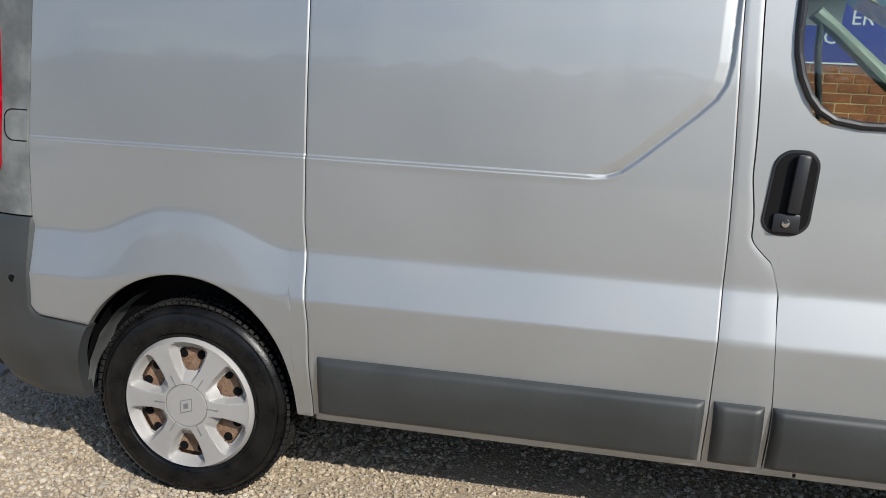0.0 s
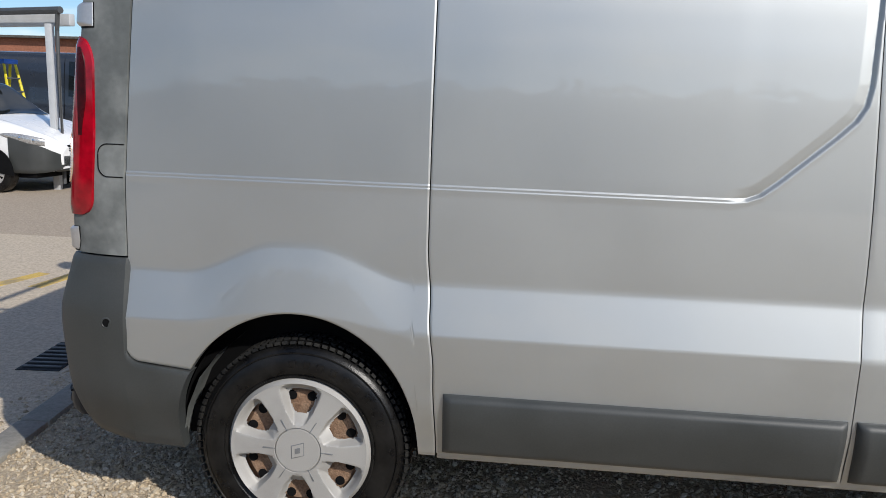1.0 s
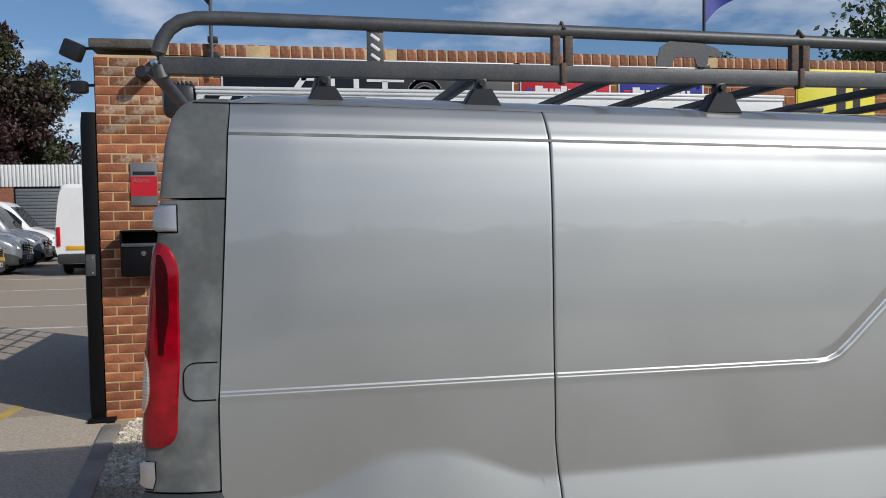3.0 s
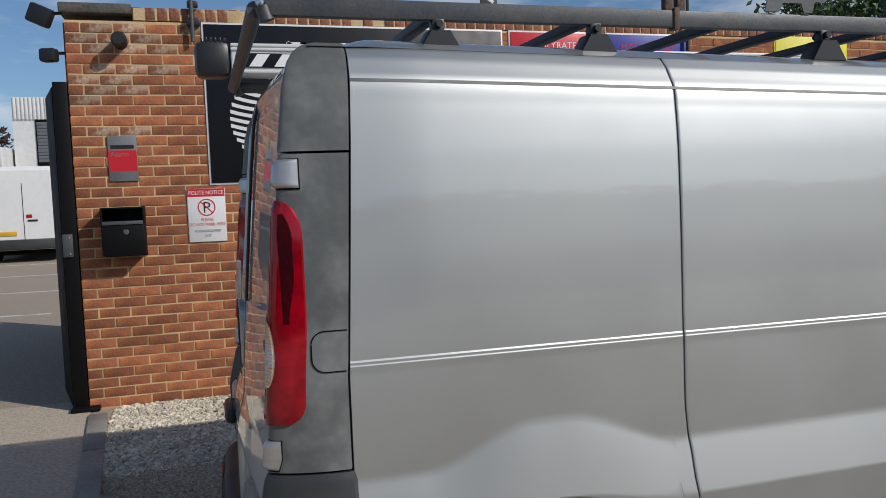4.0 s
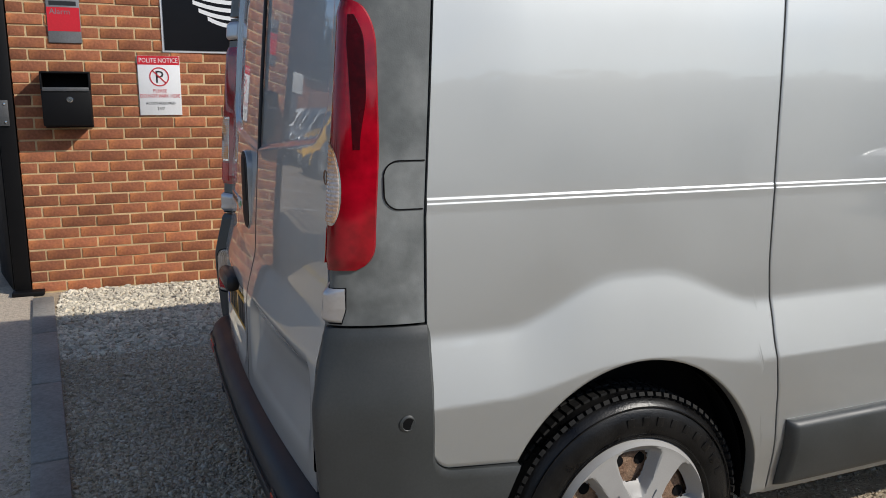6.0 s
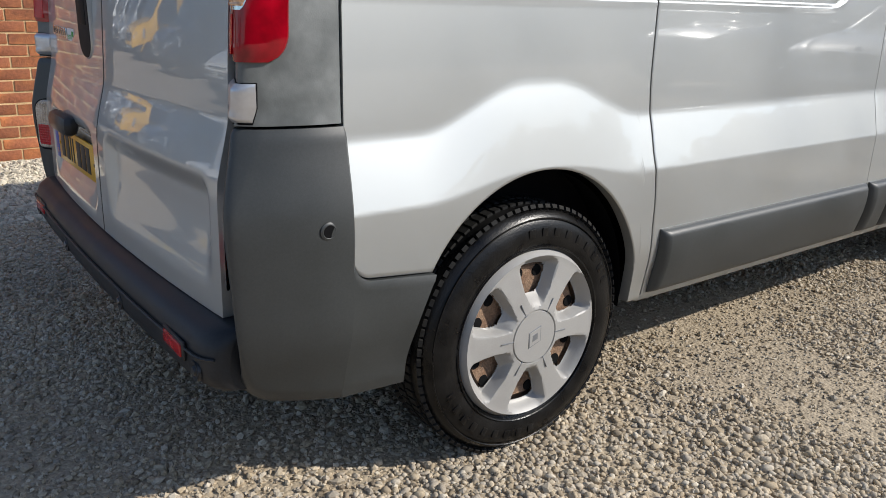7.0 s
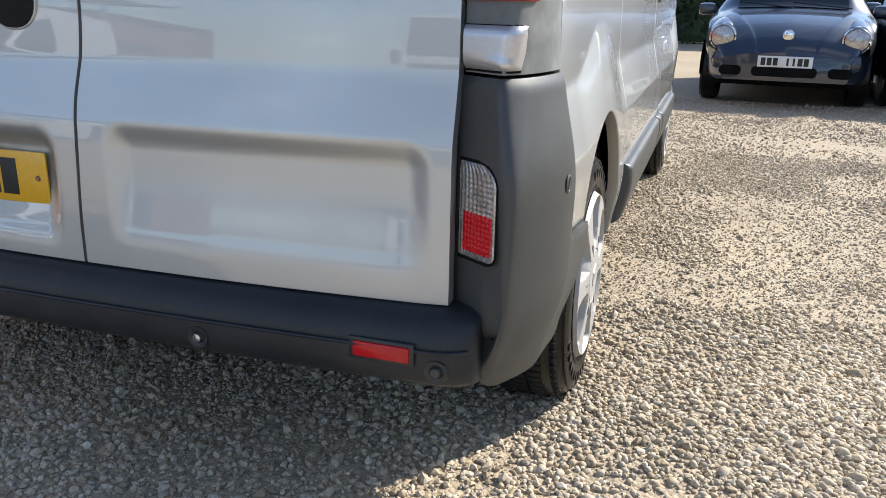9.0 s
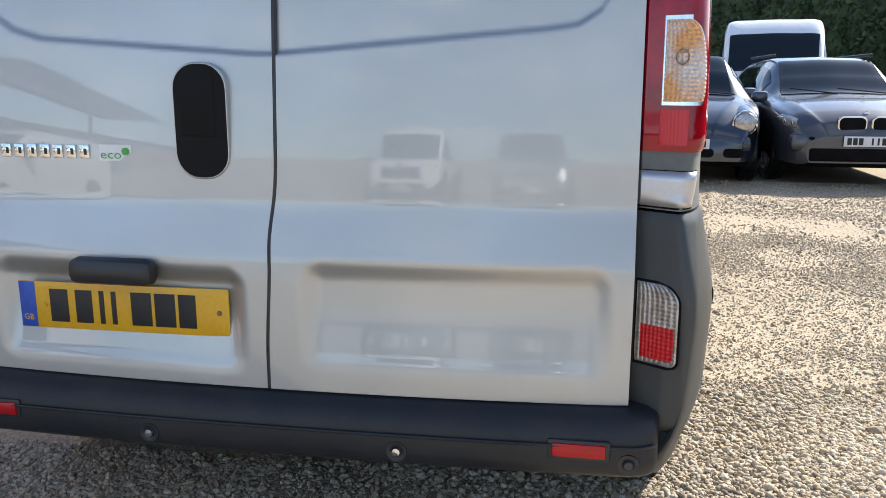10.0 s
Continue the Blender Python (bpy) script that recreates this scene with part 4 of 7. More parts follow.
b.part("plate_lamp_grip", dl, "black grip with plate lamps")
# chrome badge letters as plain shapes and a small green sticker
b = Build()
for i in range(7):
    yy = 0.632 - i * 0.034
    b.box((float(door_x(yy, 1.004)) - 0.002, yy, 1.004), (0.004, 0.024, 0.030), CHROME, 0.001)
    b.box((float(door_x(yy, 1.004)) - 0.0035, yy - 0.003, 1.004), (0.003, 0.007, 0.014), BLACK, 0.0005)
b.part("badge", dl, "chrome badge lettering")
b = Build()
b.box((float(door_x(0.352, 1.003)) - 0.0006, 0.352, 1.003), (0.0015, 0.078, 0.036), SIGNWHITE, 0.0)
b.text("eco", (float(door_x(0.352, 1.0)) - 0.0018, 0.362, 0.996), 0.013, GREEN, ((0, -1, 0), (0, 0, 1)), 0.0006, 1.3)
b.prism([(0.326 + a, 1.006 + c) for a, c in rounded(0.018, 0.016, 0.007)], float(door_x(0.352, 1.0)) - 0.003, float(door_x(0.352, 1.0)) - 0.0015, GREEN, "x")
b.part("eco_sticker", dl, "small white sticker with green print")

# rear bumper
prof = [(-0.735, 0.487), (-0.775, 0.486), (-0.808, 0.478), (-0.828, 0.462), (-0.838, 0.44), (-0.842, 0.415), (-0.842, 0.385), (-0.836, 0.362), (-0.82, 0.348), (-0.78, 0.343), (-0.66, 0.343)]
ys_ = np.concatenate([[-0.85, -0.847, -0.84, -0.83, -0.815], np.linspace(-0.795, 0.795, 55), [0.815, 0.83, 0.84, 0.847, 0.85]])


def bow(y):
    return 0.022 * (abs(y) / 0.8) ** 2 + 0.05 * (1 - math.sqrt(max(0.0, 1 - (max(0.0, abs(y) - 0.78) / 0.07) ** 2)))


b = Build()
pts = []
for y in ys_:
    pts.append([(min(x + bow(y) + 0.004, -0.66), y, z) for x, z in prof])
b.grid(pts, BUMPER_SHADE, flip=False)
b.add(pts[0], [tuple(range(len(prof)))], BUMPER_SHADE)
b.add(pts[-1], [tuple(range(len(prof)))[::-1]], BUMPER_SHADE)
b.tube([(-0.846 + 0.004 + bow(y), y, 0.424) for y in ys_[2:-2]], 0.0035, BUMPER_SHADE, 6)
bp = b.part("rear_bumper", van, "dark plastic rear bumper with a step", 40)
for y in (-0.787, -0.303, 0.265, 0.757):
    x = -0.843 + bow(y) + 0.004
    b = Build()
    b.lathe([(0.0, -0.006), (0.009, -0.006), (0.0105, -0.004), (0.012, -0.001), (0.017, -0.003), (0.0225, -0.003), (0.024, 0.004)], (x + 0.002, y, 0.386), BLACK, "x", 24)
    b.lathe([(0.0, -0.0075), (0.0085, -0.0065), (0.009, -0.004)], (x + 0.002, y, 0.386), CHROME if abs(y) < 0.5 else BUMPER, "x", 16)
    b.part("parking_sensor", bp, "round grey parking sensor")
for y in (-0.685, 0.655):
    x = -0.843 + bow(y) + 0.004
    b = Build()
    b.box((x, y, 0.415), (0.008, 0.128, 0.044), BLACK, 0.004)
    b.box((x - 0.003, y, 0.415), (0.010, 0.110, 0.030), BRIGHTRED, 0.004)
    b.part("reflector", bp, "red rectangular reflector")


# wheels
def wheel(cx, side):
    w = new("rear_wheel" if cx < 1 else "front_wheel")
    w.parent = van
    w.matrix_basis = pose(cx, side * 0.0, 0.0)
    y0 = -0.938
    cz = 0.325
    b = Build()
    tp = [(0.222, 0.030), (0.226, 0.012), (0.240, 0.004), (0.262, 0.0), (0.290, 0.004), (0.312, 0.016), (0.325, 0.030), (0.331, 0.045), (0.333, 0.10), (0.331, 0.155), (0.322, 0.172), (0.30, 0.190), (0.26, 0.2), (0.222, 0.18)]
    b.lathe(tp, (0, y0, cz), RUBBER, seg=96)
    for r in (0.236, 0.306):
        b.tube([(r * math.cos(a), y0 + (0.003 if r < 0.3 else 0.009), cz + r * math.sin(a)) for a in np.linspace(0, 2 * math.pi, 73)], 0.0022, RUBBER, 5, False)
    tread = Build()
    for i in range(84):
        a = 2 * math.pi * i / 84
        for rr, dd, sx, sy in ((0.326, 0.038, 0.013, 0.032), (0.333, 0.078, 0.014, 0.030), (0.333, 0.118, 0.014, 0.030), (0.327, 0.158, 0.013, 0.032)):
            a2 = a + (0.02 if dd in (0.078, 0.158) else 0)
            tilt = -0.55 if dd < 0.05 else (0.5 if dd > 0.15 else 0)
            m3 = Matrix.Rotation(math.pi / 2 - a2, 3, "Y") @ Matrix.Rotation(tilt, 3, "X")
            tread.box((rr * math.cos(a2), y0 + dd, cz + rr * math.sin(a2)), (sx * 1.25, sy, 0.010), TREAD, 0.0)
            q = len(tread.v) - 8
            c = Vector((rr * math.cos(a2), y0 + dd, cz + rr * math.sin(a2)))
            for t in range(q, len(tread.v)):
                p = m3 @ (Vector(tread.v[t]) - c) + c
                tread.v[t] = tuple(p)
    for i, wdt in enumerate((0.020, 0.018, 0.020, 0.018, 0.016, 0.02, 0.02, 0.018, 0.018)):
        for base in (60, 240):
            a = radians(base + 34 - i * 9)
            r = 0.273
            m3 = Matrix.Rotation(math.pi / 2 - a, 3, "Y")
            b.box((r * math.cos(a), y0 + 0.0005, cz + r * math.sin(a)), (wdt, 0.003, 0.022), RUBBER, 0.0008, m3)
    tyre = b.part("tyre", w, "worn black rubber tyre with raised sidewall marks")
    tagged(tread.part("tread", tyre, "dusty worn tread blocks"), kind="stuff")
    b = Build()
    b.lathe([(0.0, 0.060), (0.085, 0.056), (0.105, 0.036), (0.178, 0.034), (0.205, 0.060), (0.215, 0.05), (0.222, 0.02), (0.222, 0.12)], (0, y0, cz), RUST, seg=48)
    for i in range(12):
        a = radians(88) + (i // 2) * math.pi / 3 + (0.21 if i % 2 else -0.17)
        b.lathe([(0, -0.002), (0.0145, -0.0018), (0.017, 0.006)], (0.165 * math.cos(a), y0 + 0.034, cz + 0.165 * math.sin(a)), LINER, seg=14)
    b.part("steel_rim", w, "rusty steel wheel rim")
    # trim: six spokes between six openings
    b = Build()
    rs = [0.0, 0.03, 0.069, 0.0715, 0.074, 0.083, 0.092, 0.099] + [0.104 + 0.004 * i for i in range(23)] + [0.197, 0.202, 0.208, 0.214, 0.220, 0.225]
    na = 288
    vs, keep = [], []
    for i in range(na):
        a = 2 * math.pi * i / na
        ph = ((a - radians(88)) / (math.pi / 3) + 0.5) % 1.0 - 0.5
        for r in rs:
            depth = np.interp(r, [0, 0.069, 0.0715, 0.074, 0.10, 0.16, 0.205, 0.214, 0.225], [-0.012, -0.0115, -0.006, -0.0115, -0.009, -0.006, -0.005, -0.006, 0.012])
            if 0.08 < r < 0.215:
                half = np.interp(r, [0.08, 0.095, 0.13, 0.16, 0.195, 0.205, 0.213], [0.05, 0.20, 0.275, 0.285, 0.285, 0.25, 0.14])
                if abs(ph) < half + 0.05:
                    depth = depth + 0.032 * float(smooth(half + 0.05, half - 0.03, abs(ph))) * float(smooth(0.078, 0.120, r)) * float(smooth(0.215, 0.188, r))
            vs.append((r * math.cos(a), y0 + depth, cz + r * math.sin(a)))
    fs = []
    nr = len(rs)
    for i in range(na):
        a = 2 * math.pi * (i + 0.5) / na
        ph = ((a - radians(88)) / (math.pi / 3) + 0.5) % 1.0 - 0.5
        for j in range(nr - 1):
            r = (rs[j] + rs[j + 1]) / 2
            if 0.112 < r < 0.188:
                half = np.interp(r, [0.112, 0.116, 0.126, 0.150, 0.172, 0.183, 0.188], [0.10, 0.16, 0.21, 0.245, 0.25, 0.225, 0.16])
                if abs(ph) < half:
                    continue
            fs.append((i * nr + j, ((i + 1) % na) * nr + j, ((i + 1) % na) * nr + j + 1, i * nr + j + 1))
    b.add(vs, fs, TRIM)
    for i in range(6):
        a = radians(88) + (i + 0.5) * math.pi / 3
        m3 = Matrix.Rotation(-a, 3, "Y")
        b.box((0.090 * math.cos(a), y0 - 0.0106, cz + 0.090 * math.sin(a)), (0.040, 0.003, 0.0026), SHUTTER, 0.0008, m3)
    ca, sa = math.cos(0.62), math.sin(0.62)
    for k, dy, m_ in ((1.0, 0.0128, SHUTTER), (0.88, 0.0136, TRIM), (0.42, 0.0142, SHUTTER)):
        d = [(0, 0.035 * k), (0.026 * k, 0), (0, -0.035 * k), (-0.026 * k, 0)]
        b.prism([(x * ca + z * sa, cz - x * sa + z * ca) for x, z in d], y0 - dy, y0 - 0.008, m_, "y", 0.001)
    b.part("wheel_trim", w, "silver six-spoke wheel trim with road dirt", 30)
    if side > 0:
        w.scale = (1, -1, 1)
    return w


for cx in (0.0, 3.098):
    for sd in (-1, 1):
        wheel(cx, sd)
for cx in (0.0, 3.098):
    for sy in (-1, 1):
        b = Build()
        ring = [(r, d) for r, d in ((AA - 0.004, 0.905), (AA + 0.012, 0.80), (AA + 0.012, 0.62), (0.10, 0.60))]
        b.grid([[(cx - 0.01 + r * math.cos(a), sy * d, max(0.31, AZ + r * 1.06 * math.sin(a))) for r, d in ring] for a in np.linspace(-0.1, math.pi + 0.1, 40)], LINER)
        b.part("wheel_arch_liner", van, "black wheel arch liner")
b = Build()
b.grid([[(x, y, z) for y in (-0.90, -0.70)] for x, z in ((-0.39, 0.30), (-0.37, 0.42), (-0.33, 0.52), (-0.27, 0.60), (-0.2, 0.66))], GREYPLAST)
b.part("mud_guard", van, "grey plastic arch edge")
# left side skin
b = Build()
P = side_panel(const(-0.535), const(1.66), const(0.34), const(1.905), 20, 60, groove=False)
b.grid(P * np.array([1, -1, 1]), SILVER, flip=True)
P = side_panel(const(1.66), const(3.92), const(0.34), lambda x: 1.19 - 0.28 * smooth(2.8, 4.0, x), 20, 30, groove=False)
b.grid(P * np.array([1, -1, 1]), SILVER, flip=True)
P = side_panel(const(1.66), const(2.3), const(1.74), const(1.905), 6, 6, groove=False)
b.grid(P * np.array([1, -1, 1]), SILVER, flip=True)
b.part("left_body_side", van, "", 60)

# the roof line climbs a little towards the rear
for o in van.children_recursive:
    if o.type == "MESH":
        for q in o.data.vertices:
            if q.co.z > 1.67 and o.data.users == 1 or q.co.z > 1.67 and not o.data.get("raised"):
                q.co.z += (0.014 - 0.020 * q.co.x) * float(smooth(1.67, 1.80, q.co.z))
        o.data["raised"] = 1

# ---- roof rack ----
rack = thing("roof_rack", "dark grey steel roof rack with rusty joints on the van roof", "roof rack")
RY = 0.745
b = Build()
for sy in (-1, 1):
    b = Build()
    b.box((0.92, sy * RY, 2.03), (3.20, 0.030, 0.048), RACKGREY, 0.004)
    b.part("side_rail", rack, "flat grey side rail")
    b = Build()
    arc = [(-0.672, 1.995), (-0.684, 2.03), (-0.682, 2.065), (-0.672, 2.10), (-0.652, 2.130), (-0.622, 2.152), (-0.58, 2.162), (-0.5, 2.164), (0.47, 2.158), (2.5, 2.140)]
    b.tube([(x, sy * RY, z) for x, z in arc], 0.0195, RACKGREY, 14)
    b.part("top_tube", rack, "bent round top tube")
    for x in (0.478, 1.285, 2.10):
        b = Build()
        for dx in (-0.020, 0.020):
            b.box((x + dx, sy * RY, 2.095), (0.026, 0.024, 0.105), RACKRUST, 0.003)
        b.box((x, sy * (RY + 0.004), 2.03), (0.018, 0.034, 0.062), RACKRUST, 0.003)
        b.tube([(x, sy * RY - 0.022, 2.16), (x, sy * RY, 2.184), (x, sy * RY + 0.022, 2.16)], 0.006, RACKRUST, 6)
        b.part("joint_post", rack, "rusty joining post")
    b = Build()
    b.box((-0.088, sy * RY, 2.093), (0.048, 0.006, 0.10), RACKGREY, 0.002)
    for i in range(3):
        b.box((-0.088, sy * (RY + 0.0025), 2.067 + i * 0.028), (0.030, 0.003, 0.009), SIGNWHITE, 0.001, Matrix.Rotation(radians(35), 3, "Y"))
    b.part("slotted_plate", rack, "slotted upright plate")
    for x in (-0.235, 0.222, 1.0, 1.75):
        b = Build()
        b.prism([(x - 0.066, 1.915), (x + 0.066, 1.915), (x + 0.028, 1.978), (x - 0.028, 1.978)], sy * RY - 0.035, sy * RY + 0.035, BLACK, "y", 0.006)
        b.box((x, sy * RY, 1.985), (0.035, 0.03, 0.055), BLACK, 0.004)
        b.lathe([(0, -0.03), (0.010, -0.03), (0.010, 0.03), (0, 0.03)], (x, sy * RY, 1.995), BLACK, "y", 10)
        b.part("roof_foot", rack, "black roof foot")
for x in (-0.235, 0.222, 0.66, 0.97, 1.28, 1.75, 2.1):
    b = Build()
    b.box((x, 0, 2.030), (0.035, 2 * RY, 0.028), BLACK, 0.004)
    b.part("cross_bar", rack, "black cross bar")
b = Build()
b.tube([(-0.70, -RY + 0.015, 2.025), (-0.70, RY, 2.025)], 0.021, RACKGREY, 16)
for sy in (-1, 1):
    b.lathe([(0, -0.008), (0.009, -0.007), (0.011, 0)], (-0.690, sy * RY - 0.022, 2.035), CHROME, "y", 12)
b.part("rear_roller", rack, "dark rear loading roller")
b = Build()
b.prism([(0.775, 2.058), (0.79, 2.115), (0.82, 2.134), (0.93, 2.130), (0.975, 2.118), (1.005, 2.10), (0.985, 2.088), (0.955, 2.092), (0.945, 2.058), (0.915, 2.058), (0.905, 2.085), (0.84, 2.085), (0.825, 2.058)], -RY - 0.022, -RY - 0.018, RACKGREY, "y")
b.part("maker_plate", rack, "cut-out grey metal plate")

awning = thing("awning_box", "white aluminium awning cassette lying on the roof rack", "awning")
b = Build()
b.box((0.72, 0.63, 2.122), (2.86, 0.12, 0.128), WHITEALU, 0.012)
for z in (2.176, 2.160, 2.070):
    b.box((0.72, 0.568, z), (2.86, 0.012, 0.012), WHITEALU, 0.004)
b.part("cassette", awning, "ribbed white cassette")
b = Build()
b.box((-0.78, 0.63, 2.122), (0.14, 0.135, 0.142), BLACK, 0.03)
cap_ = b.part("end_cap", awning, "black ribbed end cap")
for i in range(6):
    b = Build()
    b.box((-0.82 + i * 0.018, 0.63, 2.198), (0.008, 0.10, 0.018), BLACK, 0.003)
    b.part("rib", cap_)
b = Build()
b.box((-0.32, 0.5665, 2.115), (0.70, 0.004, 0.058), SIGNBLACK, 0.001)
for i in range(3):
    x = -0.64 + i * 0.10
    b.prism([(x, 2.090), (x + 0.05, 2.090), (x + 0.085, 2.140), (x + 0.035, 2.140)], 0.5625, 0.5643, SIGNWHITE, "y")
for i, w in enumerate((0.022, 0.022, 0.022, 0.0, 0.03, 0.022, 0.02, 0.018)):
    if w:
        b.box((-0.27 + i * 0.030, 0.5635, 2.115), (w, 0.002, 0.040), SIGNWHITE, 0)
b.part("label_strip", awning, "black strip with white stripes")

# ---- brick wall with its signs ----
WY, COURSE, BL = 3.66, 0.0758, 0.225
b = Build()
b.box((3.0, WY + 0.1185, 1.45), (9.49, 0.25, 2.90), MORTAR, 0.0)
brick_wall = setting("wall_north", b, "red brick yard wall with sandy mortar and a soldier course on top", "brick wall")
b = Build()
b.box((-1.53, WY + 0.135, 2.985), (0.50, 0.36, 0.075), STONECAP, 0.012)
b.part("cap_stone", brick_wall, "dark stained stone cap")

# small things on the wall
def board(name, label, category, x0, x1, z0, z1, material, edge=None, y=WY):
    t = thing(name, label, category, ((x0 + x1) / 2, y - 0.02, (z0 + z1) / 2))
    w, h = x1 - x0, z1 - z0
    b = Build()
    b.box((0, 0.006, 0), (w, 0.012, h), edge or material, 0.002)
    b.part("backing", t)
    b = Build()
    b.box((0, -0.002, 0), (w - 0.03, 0.006, h - 0.03), material, 0.001) if edge else b.box((0, -0.001, 0), (w - 0.006, 0.004, h - 0.006), material, 0.001)
    b.part("face", t)
    return t


R3 = ((1, 0, 0), (0, 0, 1))
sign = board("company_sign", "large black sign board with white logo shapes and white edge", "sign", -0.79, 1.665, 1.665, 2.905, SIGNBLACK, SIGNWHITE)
b = Build()
cx, cz, rad = -0.72, -0.16, 0.33
for i in range(11):
    z = cz + 0.27 - i * 0.054
    half = math.sqrt(max(0.0, rad * rad - (z - cz) ** 2))
    arc = [(cx + half * u, z + 0.05 * u * u) for u in np.linspace(-1, 1, 13)]
    poly = [(x, zz + 0.014) for x, zz in arc] + [(x, zz - 0.014) for x, zz in arc[::-1]]
    for k in range(12):
        b.add([(arc[k][0], -0.0065, arc[k][1] + 0.014), (arc[k][0], -0.0065, arc[k][1] - 0.014), (arc[k + 1][0], -0.0065, arc[k + 1][1] - 0.014), (arc[k + 1][0], -0.0065, arc[k + 1][1] + 0.014)], [(0, 1, 2, 3)], SIGNWHITE)
b.part("round_logo", sign, "striped white disc")
b = Build()


def stroke(b, pts, w=0.045):
    for (ax, az), (bx, bz) in zip(pts, pts[1:]):
        d = Vector((bx - ax, bz - az)).normalized() * w / 2
        n = Vector((-d.y, d.x))
        a, c = Vector((ax, az)) - d, Vector((bx, bz)) + d
        b.add([(p.x, -0.0068, p.y) for p in (a + n, a - n, c - n, c + n)], [(0, 1, 2, 3)], SIGNWHITE)


oz = 0.22
for k, pts in enumerate(([(-0.74, oz), (-0.57, oz + 0.24), (-0.46, oz + 0.24), (-0.46, oz)], [(-0.34, oz + 0.24), (-0.34, oz), (-0.14, oz), (-0.14, oz + 0.24)], [(-0.03, oz + 0.24), (0.24, oz + 0.24)], [(0.10, oz + 0.2), (0.10, oz)])):
    stroke(b, pts)
ring = [(0.44 + 0.13 * math.cos(a), oz + 0.12 + 0.12 * math.sin(a)) for a in np.linspace(0, 2 * math.pi, 25)]
stroke(b, ring, 0.04)
ring = [(0.44 + 0.06 * math.cos(a), oz + 0.12 + 0.055 * math.sin(a)) for a in np.linspace(0, 2 * math.pi, 19)]
stroke(b, ring, 0.03)
b.box((0.2, -0.0062, -0.25), (1.2, 0.001, 0.05), SIGNWHITE, 0)
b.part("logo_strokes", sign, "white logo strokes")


def rated(label, x0, x1, ground, words, bar):
    t = board("rating_sign", label, "sign", x0, x1, 2.575, 2.905, ground, SIGNWHITE)
    for word, x in (("HIGHLY", -0.125), ("RATED", 0.145)):
        Build().text(word, (x, -0.0062, 0.045), 0.055, words, R3, 0.0004).part("words", t, "printed words")
    b = Build()
    for i, w in enumerate((0.07, 0.045, 0.035, 0.05, 0.055, 0.03, 0.05, 0.05, 0.045, 0.03)):
        b.box((-0.25 + i * 0.057, -0.0062, -0.075 + (0.012 if i in (0, 4) else 0)), (w, 0.001, 0.075 if i in (0, 4) else 0.052), SIGNWHITE, 0)
    b.part("print", t, "white printed bars")
    b = Build()
    b.box((-0.335, -0.0062, -0.06), (0.07, 0.001, 0.022), bar, 0)
    b.box((-0.345, -0.0062, -0.09), (0.09, 0.001, 0.02), bar, 0)
    b.part("print", t, "printed words and bars")


rated("red sign board with white rating words", 1.722, 2.566, SIGNRED, SIGNWHITE, SIGNBLUE)
rated("blue sign board with red and white rating words", 2.64, 3.475, SIGNBLUE, SIGNRED, SIGNRED)
t = board("yellow_sign", "yellow sign board with black shapes", "sign", 4.43, 5.28, 1.75, 2.915, SIGNYELLOW, SIGNYELLOW)
b = Build()
for x, w in ((0.05, 0.1), (0.22, 0.08)):
    b.box((x, -0.0062, 0.32), (w, 0.001, 0.30), INK, 0)
b.part("print", t, "black print")
t = board("blue_sign", "large blue sign board with white words", "sign", 2.60, 3.9, 1.66, 2.55, SIGNBLUE)
b = Build()
b.box((-0.40, -0.004, 0.07), (0.34, 0.001, 0.11), SIGNWHITE, 0)
b.part("print", t, "white printed bar")
b = Build()
b.box((-0.55, -0.004, 0.30), (0.14, 0.001, 0.11), SIGNWHITE, 0)
b.part("print", t, "white printed bar")
for words, x, z in (("ER", -0.06, -0.087), ("CE", -0.24, -0.237)):
    b = Build()
    b.text(words, (x, -0.0045, z), 0.105, SIGNWHITE, R3, 0.0004)
    b.part("words", t, "white printed letters")
b = Build()
b.box((0.0, -0.004, -0.436), (1.28, 0.001, 0.012), SIGNWHITE, 0)
b.part("edge_line", t, "thin white edge")

t = board("parking_notice", "white and red notice board asking not to park", "sign", -0.965, -0.682, 1.228, 1.640, SIGNWHITE)
b = Build()
b.box((0, -0.0038, 0.175), (0.277, 0.001, 0.060), SIGNRED, 0)
b.part("red_band", t, "red heading band")
b = Build()
b.text("POLITE NOTICE", (0, -0.0045, 0.175), 0.032, SIGNWHITE, R3, 0.0004, 0.80)
b.part("heading", t, "white heading words")
b = Build()
ring = [(0.062 * math.cos(a), 0.062 + 0.062 * math.sin(a)) for a in np.linspace(0, 2 * math.pi, 33)]
for (ax, az), (bx, bz) in list(zip(ring, ring[1:])) + [((-0.044, 0.106), (0.044, 0.018))]:
    d = Vector((bx - ax, bz - az)).normalized() * 0.004
    n = Vector((-d.y, d.x))
    b.add([(ax + n.x, -0.0052, az + n.y), (ax - n.x, -0.0052, az - n.y), (bx - n.x, -0.0052, bz - n.y), (bx + n.x, -0.0052, bz + n.y)], [(0, 1, 2, 3)], SIGNRED)
b.part("red_ring", t, "red crossed ring")
b = Build()
b.text("P", (0.0, -0.0040, 0.062), 0.082, INK, R3, 0.0004)
b.part("letter", t, "bold black letter")
for line, z, high, m_, wide in (("PLEASE", -0.034, 0.024, SIGNRED, 0.85), ("DO NOT PARK HERE", -0.070, 0.025, SIGNRED, 0.80), ("ACCESS REQUIRED", -0.122, 0.022, INK, 0.88), ("24/7", -0.158, 0.022, INK, 0.9)):
    Build().text(line, (0, -0.0040, z), high, m_, R3, 0.0004, wide).part("print", t, "printed words")
